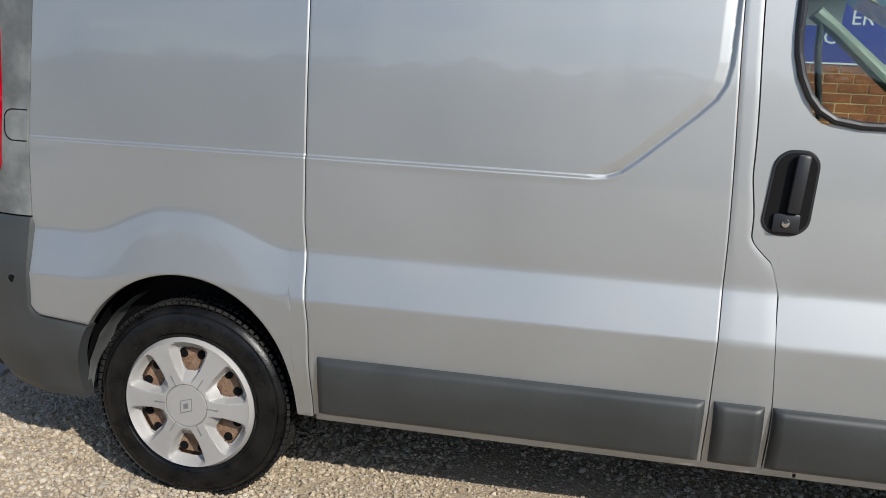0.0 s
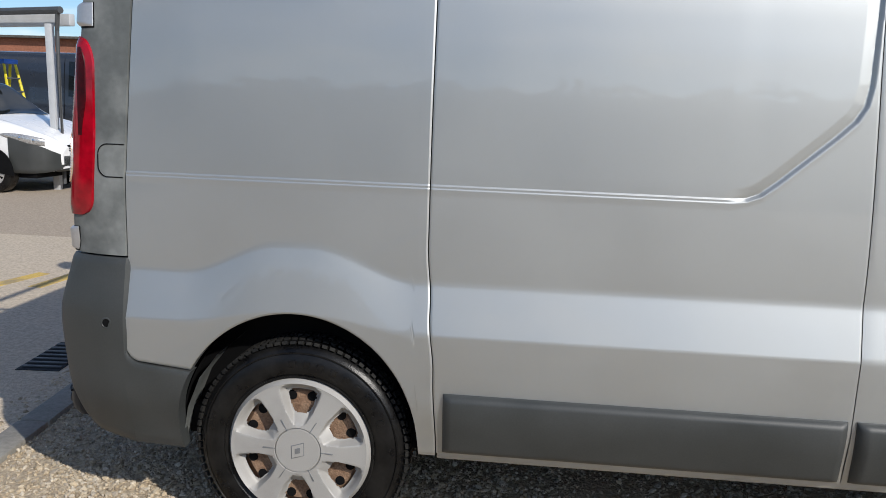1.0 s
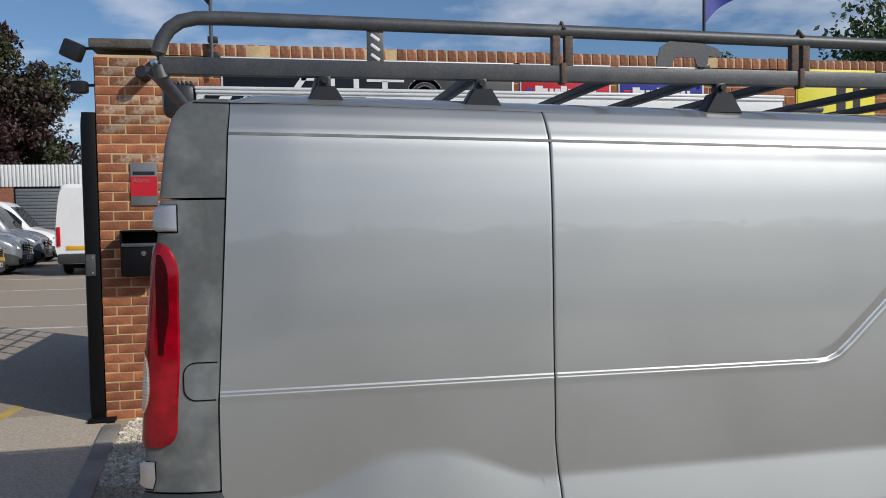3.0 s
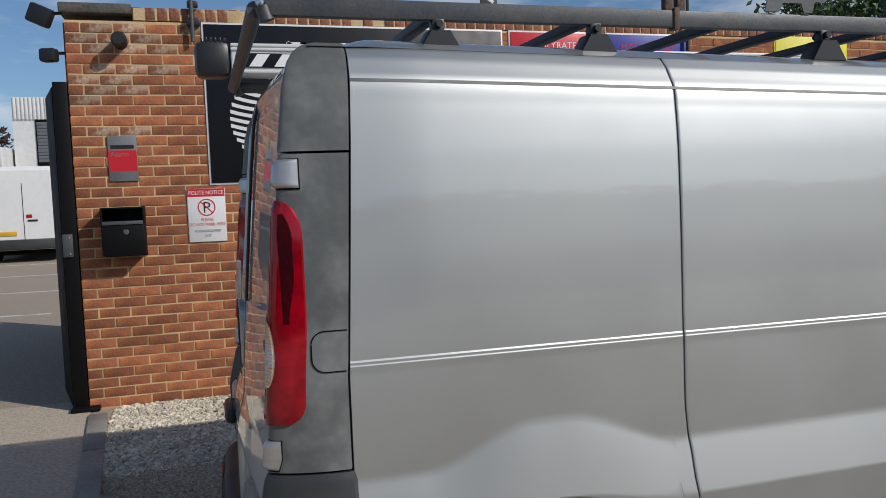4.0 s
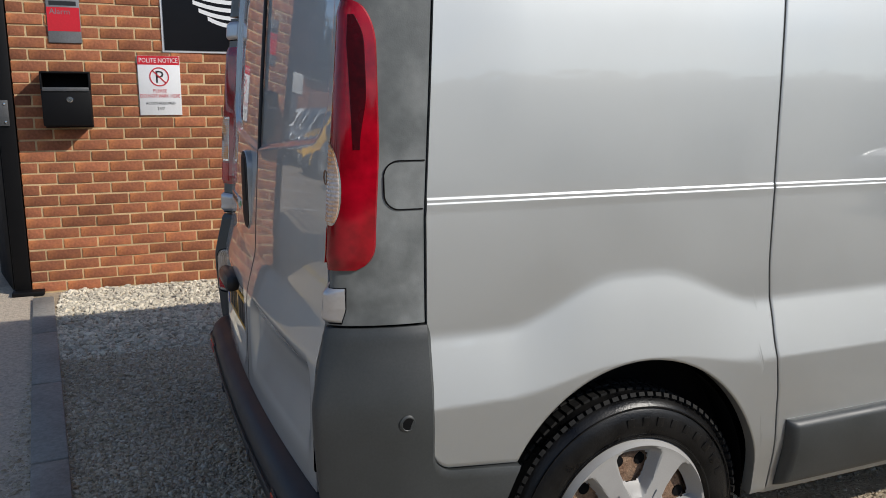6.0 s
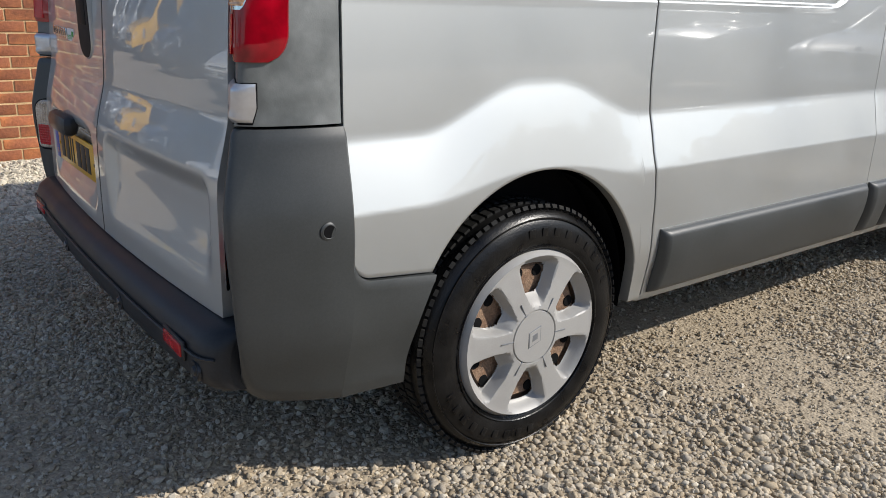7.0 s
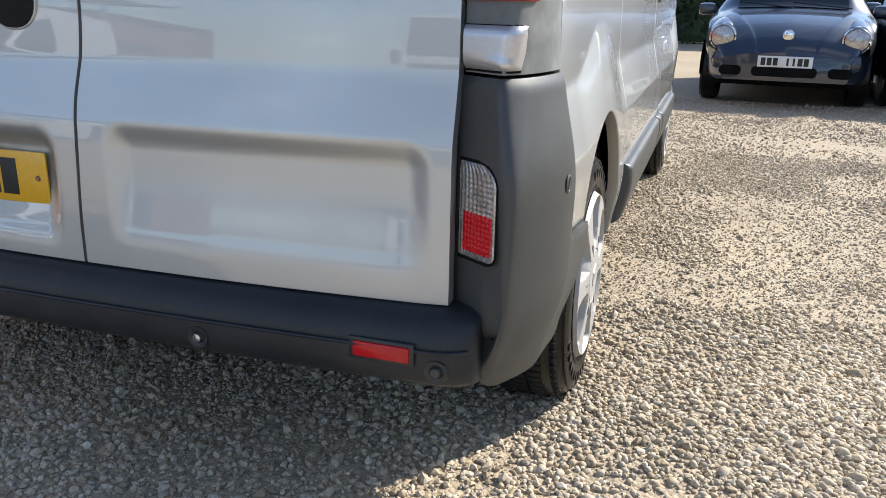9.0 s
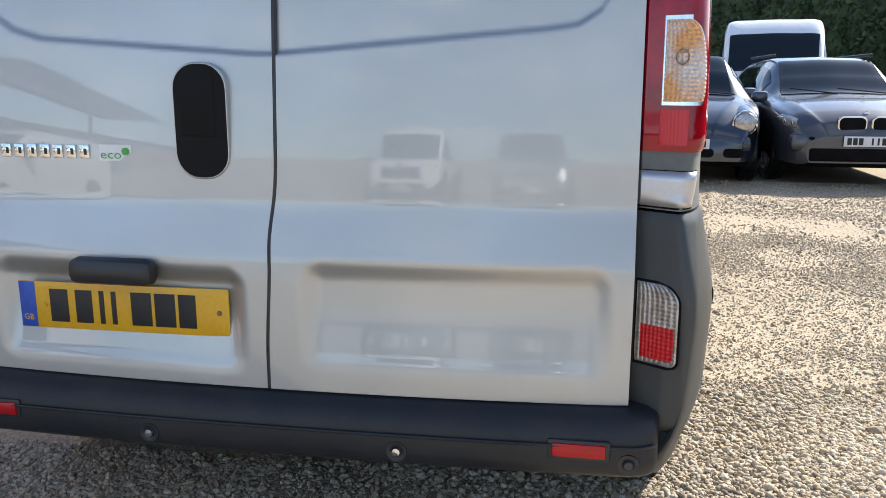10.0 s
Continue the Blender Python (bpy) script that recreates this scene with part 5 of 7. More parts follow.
t = board("alarm_sign", "grey and red alarm company plate", "sign", -1.508, -1.303, 1.712, 2.052, SIGNGREY)
b = Build()
b.box((0, -0.0038, -0.015), (0.199, 0.001, 0.155), SIGNRED, 0)
b.box((0.0, -0.0038, 0.088), (0.165, 0.001, 0.028), INK, 0)
b.text("Alarm", (-0.02, -0.0045, 0.035), 0.036, SIGNGREY, R3, 0.0004)
b.part("print", t, "red panel and dark bar")

box = thing("ash_bin", "black metal wall box with a perforated ashtray top", "wall bin", (-1.42, WY - 0.10, 1.33))
b = Build()
b.box((0, 0, -0.045), (0.30, 0.19, 0.24), GATEBLACK, 0.01)
b.box((0, 0.085, 0.0), (0.30, 0.02, 0.36), GATEBLACK, 0.004)
b.part("body", box, "black steel bin body")
b = Build()
b.box((0, -0.02, 0.083), (0.28, 0.16, 0.012), RACKGREY, 0.003)
for i in range(5):
    for k in range(2):
        b.box((-0.10 + i * 0.05 + 0.012 * k, -0.062 + 0.04 * k, 0.0895), (0.030, 0.009, 0.001), LINER, 0, Matrix.Rotation(radians(35), 3, "Z"))
b.box((0, -0.0985, 0.074), (0.28, 0.008, 0.022), RACKGREY, 0.003)
b.lathe([(0.0, -0.004), (0.016, -0.004), (0.020, 0.0)], (0.02, -0.097, 0.01), CHROME, "y", 16)
b.part("ashtray", box, "metal ashtray top with lock")
b = Build()
for sx in (-0.145, 0.145):
    b.box((sx, 0.0, 0.13), (0.012, 0.19, 0.11), GATEBLACK, 0.003)
b.box((0, 0.0, 0.185), (0.30, 0.20, 0.012), GATEBLACK, 0.003)
b.part("hood", box, "black hood")

cctv = thing("security_camera", "black bullet security camera on the brick wall", "security camera", (-1.37, WY, 2.74))
b = Build()
b.tube([(0, 0.0, 0), (0, -0.16, 0.0)], [0.05, 0.05], GATEBLACK, 16)
b.tube([(0.0, -0.16, 0.0), (0.0, -0.19, 0.0)], [0.056, 0.04], BLACK, 16)
b.part("housing", cctv, "black camera housing")
for at, lab in (((-1.86, WY + 0.05, 2.93), "black floodlight on a bracket at the wall corner"), ((-1.82, WY + 0.05, 2.645), "small black lamp at the wall corner")):
    fl = thing("floodlight", lab, "lamp", at, -20)
    b = Build()
    big = at[2] > 2.8
    s = 1.0 if big else 0.7
    b.box((-0.03, -0.05, 0), (0.17 * s, 0.09, 0.14 * s), BLACK, 0.02, Matrix.Rotation(radians(25 if big else 0), 3, "Y"))
    b.part("head", fl, "black lamp head")
    b = Build()
    b.box((0.06, 0, 0.02), (0.10, 0.03, 0.02), BLACK, 0.004)
    b.part("bracket", fl, "bracket")


def flagpole(x, label, flagmat, hgt, swing):
    t = thing("flag_pole", label, "flag", (x, WY - 0.06, 2.75))
    b = Build()
    b.tube([(0, 0, 0), (0, 0, hgt)], [0.016, 0.012], RACKGREY if flagmat is SIGNBLACK else BLACK, 10)
    b.part("pole", t, "thin metal pole")
    b = Build()
    b.box((0.01, 0.02, 0.15), (0.10, 0.05, 0.06), BLACK, 0.008)
    b.part("clamp", t, "black pole clamp")
    b = Build()
    b.box((0.01, 0.02, 0.28), (0.08, 0.05, 0.05), BLACK, 0.008)
    b.part("clamp", t, "black pole clamp")
    b = Build()
    b.grid([[(swing * u * 0.50, 0.05 * math.sin(u * 7 + w * 2) * u, lerp(0.53 + 0.42 * u + 0.03 * math.sin(u * 6), hgt - 0.02 + 0.10 * u, w)) for w in np.linspace(0, 1, 9)] for u in np.linspace(0, 1, 14)], flagmat)
    b.part("cloth", t, "hanging flag cloth")


flagpole(-0.855, "dark flag on a thin pole above the wall", SIGNBLACK, 1.30, -1)
flagpole(3.455, "blue flag on a black pole above the wall", SIGNBLUE, 1.25, 1)

leaf = thing("mesh_gate", "black steel gate leaf with a mesh top behind the wall end", "gate", (-1.86, WY + 0.3, 0.0), 0)
b = Build()
b.box((0.0, 1.75, 0.80), (0.05, 3.5, 1.5), GATEBLACK, 0.004)
b.part("solid_panel", leaf, "solid black lower panel")
for i in range(9):
    b = Build()
    b.box((0.0, 0.03 + i * 0.43, 2.0), (0.03, 0.03, 0.95), GATEBLACK, 0.003)
    b.part("upright", leaf, "black upright bar")
for i in range(4):
    b = Build()
    b.box((0.0, 1.75, 1.56 + i * 0.30), (0.03, 3.5, 0.03), GATEBLACK, 0.003)
    b.part("mesh_rail", leaf, "black mesh rail")
gate = thing("yard_gate", "black steel yard gate standing open", "gate", (-1.82, WY + 0.02, 0.0), 0)
b = Build()
m3 = Matrix.Rotation(math.atan2(1.3, -0.30), 3, "Z")
b.box((-0.10, 0.36, 1.22), (0.70, 0.06, 2.40), GATEBLACK, 0.006, m3)
b.part("leaf", gate, "black gate leaf")
b = Build()
b.box((0.015, 0.0, 1.24), (0.10, 0.09, 2.42), GATEBLACK, 0.006)
b.box((0.05, -0.05, 0.02), (0.20, 0.14, 0.03), GATEBLACK, 0.004)
b.part("post", gate, "black gate post")
b = Build()
b.box((0.0, -0.052, 1.25), (0.07, 0.012, 0.17), RACKGREY, 0.004)
for z in (1.19, 1.31):
    b.lathe([(0, -0.006), (0.008, -0.005), (0.01, 0)], (0.015, -0.058, z), CHROME, "y", 8)
b.part("latch_plate", gate, "grey steel latch plate")

# ---- parked vehicles ----
class Loft:
    """A car body from stations (x, sill, belt, top, half width at sill, at belt, at top)."""

    def __init__(self, rows):
        self.rows = np.array(rows, float)
        self.known = {}

    def smooth_row(self, x):
        """Stations joined by smooth curves that do not overshoot."""
        xs = self.rows[:, 0]
        i = int(np.clip(np.searchsorted(xs, x) - 1, 0, len(xs) - 2))
        h = xs[i + 1] - xs[i]
        t = float(np.clip((x - xs[i]) / h, 0, 1))
        out = []
        for k in range(1, 7):
            y = self.rows[:, k]
            d = np.diff(y) / np.diff(xs)
            m = [2 * d[q - 1] * d[q] / (d[q - 1] + d[q]) if 0 < q < len(xs) - 1 and d[q - 1] * d[q] > 0 else (d[min(q, len(d) - 1)] if q in (0, len(xs) - 1) else 0.0) for q in (i, i + 1)]
            out.append((2 * t**3 - 3 * t**2 + 1) * y[i] + (t**3 - 2 * t**2 + t) * h * m[0] + (3 * t**2 - 2 * t**3) * y[i + 1] + (t**3 - t**2) * h * m[1])
        return out

    def at(self, x, v):
        key = round(float(x), 5)
        if key not in self.known:
            zs, zb, zt, ws, wb, wt = self.smooth_row(x)
            self.known[key] = [(ws * 0.96, zs), (ws, zs + 0.12 * (zb - zs)), (wb * 1.0, lerp(zs, zb, 0.45)), (wb * 1.005, lerp(zs, zb, 0.72)), (wb * 0.99, zb), (lerp(wb, wt, 0.5), lerp(zb, zt, 0.52)), (wt, lerp(zb, zt, 0.88)), (wt * 0.86, zt - 0.012), (wt * 0.45, zt), (0.0, zt + 0.008)]
        ring = self.known[key]
        t = v * (len(ring) - 1)
        i = min(int(t), len(ring) - 2)
        f = t - i
        p0, p1, p2, p3 = ring[max(i - 1, 0)], ring[i], ring[i + 1], ring[i + 2] if i + 2 < len(ring) else (-ring[-2][0], ring[-2][1])
        return tuple(0.5 * (2 * b + (c - a) * f + (2 * a - 5 * b + 4 * c - d) * f * f + (3 * b - a - 3 * c + d) * f**3) for a, b, c, d in zip(p0, p1, p2, p3))

    def skin(self, x0, x1, v0, v1, n, k, out=0.0, both=True):
        sides = []
        for sg in (-1, 1) if both else (-1,):
            rows = []
            for x in np.linspace(x0, x1, n):
                row = []
                for v in np.linspace(v0, v1, k):
                    w, z = self.at(x, v)
                    top = 1 if v > 0.72 else 0
                    row.append((x, sg * (w + out * (1 - top)), z + out * top))
                rows.append(row)
            sides.append((rows, sg))
        return sides


def road_wheel(parent, x, y, r, sg, spokes=5, tone=None):
    w = new("wheel")
    w.parent = parent
    w.matrix_basis = pose(x, y, r)
    b = Build()
    b.lathe([(r * 0.62, 0.02 * sg), (r * 0.66, 0.0), (r * 0.9, 0.004 * sg), (r * 0.985, 0.03 * sg), (r, 0.06 * sg), (r, -0.0 + 0.16 * sg), (r * 0.9, 0.2 * sg)], (0, 0, 0), RUBBER, seg=36)
    b.part("tyre", w, "black tyre")
    b = Build()
    b.lathe([(0.0, 0.06 * sg), (r * 0.6, 0.07 * sg), (r * 0.64, 0.02 * sg)], (0, 0, 0), LINER, seg=30)
    for i in range(spokes):
        a = 2 * math.pi * i / spokes + 0.3
        m3 = Matrix.Rotation(-a, 3, "Y")
        b.box((r * 0.33 * math.cos(a), 0.022 * sg, r * 0.33 * math.sin(a)), (r * 0.58, 0.02, r * 0.16), tone or TRIM, 0.006, m3)
    b.lathe([(0.0, 0.008 * sg), (r * 0.13, 0.01 * sg), (r * 0.15, 0.04 * sg)], (0, 0, 0), tone or TRIM, seg=16)
    b.tube([(r * 0.63 * math.cos(a), 0.012 * sg, r * 0.63 * math.sin(a)) for a in np.linspace(0, 2 * math.pi, 31)], 0.012, tone or TRIM, 6, False)
    b.part("rim", w, "wheel rim")
    return w


def vehicle(name, label, category, at, turn, rows, paint, wheels, spec):
    """Nose at +x of its own frame of reference."""
    car = thing(name, label, category, at, turn, group=spec.get("group", ""))
    lf = Loft(rows)
    xs = sorted(set(list(np.linspace(rows[0][0], rows[-1][0], 56)) + [r[0] for r in rows]))
    b = Build()
    zlow = spec.get("clad", 0.0)
    for sg in (-1, 1):
        pts = [[(x, sg * lf.at(x, v)[0], lf.at(x, v)[1]) for v in np.linspace(0, 1, 37)] for x in xs]
        b.grid(pts, paint, flip=(sg > 0))
        for end, x in ((0, xs[0]), (1, xs[-1])):
            ring = [(x, sg * lf.at(x, v)[0], lf.at(x, v)[1]) for v in np.linspace(0, 1, 37)] + [(x, 0, lf.at(x, 0)[1])]
            b.add(ring, [tuple(range(len(ring)))], paint)
    b.part("body", car, spec.get("body", ""), 40, True)
    b = Build()
    b.box(((rows[0][0] + rows[-1][0]) / 2, 0, 0.32), (rows[-1][0] - rows[0][0] - 0.5, rows[len(rows) // 2][4] * 1.7, 0.22), LINER, 0.02)
    b.part("underbody", car, "dark underbody")
    for nm, x0, x1, v0, v1, m_, lab in spec.get("skins", ()):
        b = Build()
        for pts, sg in lf.skin(x0, x1, v0, v1, 44, 22, 0.010):
            if nm in ("side_window", "bumper"):
                b = Build()
            b.grid(pts, m_, flip=(sg > 0))
            if nm in ("side_window", "bumper") or sg > 0:
                b.part(nm, car, lab, 40)
    for x, r in wheels:
        for sg in (-1, 1):
            w = np.interp(x, lf.rows[:, 0], lf.rows[:, 5])
            # body is not cut: a flat black fan paints the shaded arch opening
            b = Build()
            ring = [(x + r * 1.17 * math.cos(a), sg * (w * 1.012 + 0.004), r + r * 1.17 * math.sin(a)) for a in np.linspace(-0.12, math.pi + 0.12, 22)]
            b.add([(x, sg * (w * 1.012 + 0.004), r)] + ring, [(0, i, i + 1) for i in range(1, 22)], LINER)
            b.part("wheel_arch", car, "flat black half-disc painting the shaded wheel arch")
            road_wheel(car, x, sg * (w + 0.012), r, -sg, spec.get("spokes", 6), spec.get("rim"))
    for fn in spec.get("extra", ()):
        fn(car, lf)
    return car


def bx(nm, lab, c, s, m_, bev=0.02, mirror=False, turn=None):
    def make(car, lf):
        for sg in (1, -1) if mirror else (1,):
            b = Build()
            b.box((c[0], c[1] * sg, c[2]), s, m_, bev, None if turn is None else Matrix.Rotation(radians(turn * sg), 3, "Z"))
            b.part(nm, car, lab)
    return make


def plate(x, z, m_=None, y=0.0):
    def make(car, lf):
        b = Build()
        b.box((x, y, z), (0.012, 0.52, 0.111), m_ or WHITEPLATE, 0.003)
        for i, w in enumerate((0.045, 0.045, 0.02, 0.02, 0.0, 0.045, 0.045, 0.045)):
            if w:
                b.box((x + 0.006, y + 0.2 - i * 0.058, z), (0.003, w, 0.075), INK, 0)
        b.part("number_plate", car, "white number plate with dark bars")
    return make


def slats(x, y, z, w, h, n, m_=None):
    def make(car, lf):
        g = Build()
        g.box((x - 0.012, y, z), (0.02, w, h), LINER, 0.01)
        gr = g.part("grille", car, "dark front grille")
        for i in range(n):
            b = Build()
            b.box((x + 0.004, y, z - h / 2 + (i + 0.5) * h / n), (0.016, w * 0.96, h / n * 0.45), m_ or CHROME, 0.003)
            b.part("slat", gr, "grille bar")
    return make


def wipers(x, z):
    def make(car, lf):
        for y0, y1 in ((0.6, 0.0), (0.0, -0.55)):
            b = Build()
            b.tube([(x, y0, z), (x - 0.05, y1, z + 0.06)], 0.008, BLACK, 6)
            b.part("wiper", car, "black wiper")
    return make


def round_badge(x, z, r):
    def make(car, lf):
        b = Build()
        b.lathe([(0.0, 0.006), (r * 0.8, 0.006), (r, 0.0), (r, -0.03)], (x, 0, z), CHROME, "x", 24)
        b.part("badge", car, "round chrome badge")
    return make


def swept_lamps(x0, x1, z0, z1, high, bulbs):
    """Long headlights that sweep back along the wings, with round reflectors in each."""
    def make(car, lf):
        sweep(car, lf, x0, x1, z0, z1, high, bulbs)
    return make


def sweep(car, lf, x0, x1, z0, z1, high, bulbs):
    for sg in (-1, 1):
        b = Build()
        pts = []
        for u in np.linspace(0, 1, 16):
            x = lerp(x0, x1, u)
            w = float(np.interp(x, lf.rows[:, 0], lf.rows[:, 5]))
            tall = high * math.sin(math.pi * min(1.0, 0.25 + 0.75 * u)) ** 0.7 + 0.004
            zc = lerp(z0, z1, u)
            pts.append([(x + 0.012 * math.cos(a), sg * (w * 1.005 + 0.012 - 0.016 * abs(math.sin(a)) ** 3), zc + tall * math.sin(a)) for a in np.linspace(-1.55, 1.55, 9)])
        b.grid(pts, CLEARLENS, flip=(sg < 0))
        h = b.part("headlight", car, "long clear headlight")
        for x, z in bulbs:
            w = float(np.interp(x, lf.rows[:, 0], lf.rows[:, 5]))
            b = Build()
            b.lathe([(0.0, 0.0), (0.024, 0.004), (0.034, 0.010), (0.036, 0.03)], (x, -(w + 0.020), z), CHROME, "y", 14)
            o = b.part("bulb_reflector", h, "round reflector")
            o.scale = (1, -sg, 1)


def big_van(label, at, turn, paint, group="parked vans", tall=1.0, rear=False):
    rows = [(-3.0, 0.35, 1.25, 2.12, 0.90, 0.99, 0.84), (-2.9, 0.32, 1.25, 2.20, 0.94, 1.0, 0.86), (0.8, 0.32, 1.25, 2.20, 0.96, 1.0, 0.86), (1.15, 0.32, 1.24, 2.15, 0.96, 1.0, 0.84), (1.45, 0.32, 1.22, 1.97, 0.96, 1.0, 0.83), (1.85, 0.32, 1.17, 1.54, 0.96, 0.99, 0.82), (2.10, 0.32, 1.10, 1.28, 0.96, 0.98, 0.82), (2.50, 0.30, 1.02, 1.18, 0.95, 0.96, 0.78), (2.80, 0.30, 0.90, 1.05, 0.90, 0.90, 0.70), (2.95, 0.30, 0.78, 0.92, 0.80, 0.80, 0.60), (3.02, 0.34, 0.62, 0.74, 0.66, 0.66, 0.50)]
    rows = [(x, a, c, c + (d - c) * tall, e, f, g) for x, a, c, d, e, f, g in rows]
    more = ()
    if rear:
        more = (bx("tail_lamp", "red and white tail lamp", (-2.99, 0.90, 1.12), (0.10, 0.10, 0.55), BRIGHTRED, 0.02, True), bx("door_handle", "black rear door handle", (-3.01, -0.22, 1.14), (0.03, 0.24, 0.05), BLACK, 0.01), bx("marker", "red marker above the handle", (-3.01, -0.14, 1.26), (0.02, 0.14, 0.09), BRIGHTRED, 0.02), bx("door_seam", "dark gap between the rear doors", (-3.002, 0, 1.35), (0.012, 0.014, 1.6), LINER, 0.0), bx("number_plate", "yellow number plate", (-3.012, 0.45, 0.80), (0.02, 0.52, 0.11), YELLOWPLATE, 0.004), bx("rear_bumper", "dark rear bumper", (-2.98, 0, 0.50), (0.22, 1.88, 0.28), BUMPER, 0.06))
    def trim(car, lf):
        for sg in (-1, 1):
            b = Build()
            b.tube([(0.72, sg * (lf.at(0.72, v)[0] + 0.004), lf.at(0.72, v)[1]) for v in np.linspace(0.05, 0.66, 14)], 0.006, LINER, 5)
            b.part("door_seam", car, "dark gap at the cab door")
            b = Build()
            b.tube([(x, sg * (lf.at(x, 0.30)[0] + 0.004), lf.at(x, 0.30)[1]) for x in np.linspace(-2.6, 0.7, 10)], 0.008, LINER, 5)
            b.part("rub_line", car, "dark line along the side")
            b = Build()
            b.tube([(2.22 + 0.43 * math.cos(a), sg * 1.0, 0.36 + 0.43 * math.sin(a)) for a in np.linspace(0, math.pi, 18)], 0.028, BUMPER if paint is not YELLOWPAINT else paint, 8)
            b.part("arch_trim", car, "wheel arch edge")
            b = Build()
            pts = [[(lerp(2.50, 3.02, u) - 0.08 * w * u, sg * (lerp(0.985, 0.76, u) - 0.02 * w), lerp(0.84, 0.78, u) + lerp(0.22, 0.10, u) * w) for w in np.linspace(0, 1, 6)] for u in np.linspace(0, 1, 8)]
            b.grid(pts, CLEARLENS, flip=(sg > 0), skirt=(-0.05, 0, 0))
            h = b.part("headlight", car, "clear swept headlight")
            b = Build()
            b.lathe([(0.0, 0.02), (0.055, 0.015), (0.065, -0.03)], (2.86, sg * 0.80, 0.88), CHROME, "x", 14)
            b.part("bulb_reflector", h, "round reflector")
            b = Build()
            b.prism([(sg * 0.70 + a, 0.42 + c) for a, c in rounded(0.20, 0.13, 0.04)], 2.98, 3.055, LINER, "x", 0.01)
            b.part("fog_lamp", car, "dark fog lamp opening")
        b = Build()
        b.lathe([(0.0, 0.02), (0.06, 0.015), (0.07, -0.02)], (3.05, 0, 0.93), CHROME, "x", 16)
        b.part("badge", car, "round chrome badge")

    return vehicle("van", label, "van", at, turn, rows, paint, ((2.22, 0.35), (-1.75, 0.35)), {
        "group": group, "spokes": 6, "rim": BLACK if paint is NAVYPAINT else RACKGREY if paint is not WHITEPAINT else TRIM,
        "skins": (("bumper", 2.42, 3.02, 0.0, 0.26, BUMPER, "dark plastic front bumper"), ("windscreen", 1.30 if tall < 1.05 else 1.42 if tall > 1.12 else 1.50, 2.05, 0.745, 1.0, DARKGLASS, "dark windscreen"), ("side_window", 0.82, 1.80, 0.455, 0.635, DARKGLASS, "dark side window")),
        "extra": (trim, bx("bumper_front", "dark plastic bumper front", (2.96, 0, 0.46), (0.16, 1.30, 0.30), BUMPER, 0.07), slats(3.04, 0, 0.79, 0.95, 0.20, 4), plate(3.065, 0.50), bx("mirror", "black door mirror", (1.72, 1.12, 1.32), (0.14, 0.22, 0.30), BLACK, 0.05, True), bx("moulding", "dark side moulding", (-0.4, 1.005, 0.62), (2.6, 0.03, 0.14), BUMPER, 0.012, True), wipers(2.10, 1.30)) + more})


big_van("dark slate grey panel van with black steel wheels", (-9.90, 13.85, 0), 2, NAVYPAINT)
big_van("bright yellow panel van with dark front bumper", (-10.2, 18.3, 0), 2, YELLOWPAINT, tall=1.13)
big_van("silver grey panel van in the parked row", (-10.75, 22.7, 0), 2, SILVERVAN, tall=1.13)
big_van("grey panel van in the parked row", (-11.15, 26.4, 0), 2, SILVERVAN, tall=1.13)
big_van("white panel van at the end of the row", (-11.5, 29.9, 0), 2, WHITEPAINT, tall=1.13)
big_van("white panel van parked across the car park", (-5.60, 24.0, 0), 92, WHITEPAINT, tall=1.42, rear=True)
big_van("white panel van mirrored in the rear doors of the silver van", (-16.5, 1.6, 0), 2, WHITEPAINT, tall=1.13)
big_van("silver panel van mirrored in the rear doors beside a white one", (-16.5, -1.6, 0), 2, SILVERVAN)
big_van("tall white panel van facing the yard", (14.99, -4.41, 0), 169, WHITEPAINT, tall=1.10)

rows = [(-2.0, 0.35, 0.88, 1.42, 0.76, 0.80, 0.60), (-1.9, 0.30, 0.92, 1.52, 0.80, 0.83, 0.64), (0.0, 0.30, 0.94, 1.57, 0.82, 0.84, 0.64), (0.4, 0.30, 0.94, 1.48, 0.82, 0.84, 0.64), (1.12, 0.30, 0.90, 1.04, 0.82, 0.84, 0.66), (1.50, 0.28, 0.84, 0.95, 0.80, 0.82, 0.66), (1.80, 0.28, 0.74, 0.85, 0.74, 0.76, 0.60), (1.95, 0.29, 0.69, 0.79, 0.66, 0.68, 0.54), (2.04, 0.31, 0.62, 0.72, 0.56, 0.58, 0.46), (2.10, 0.34, 0.55, 0.64, 0.42, 0.44, 0.34)]


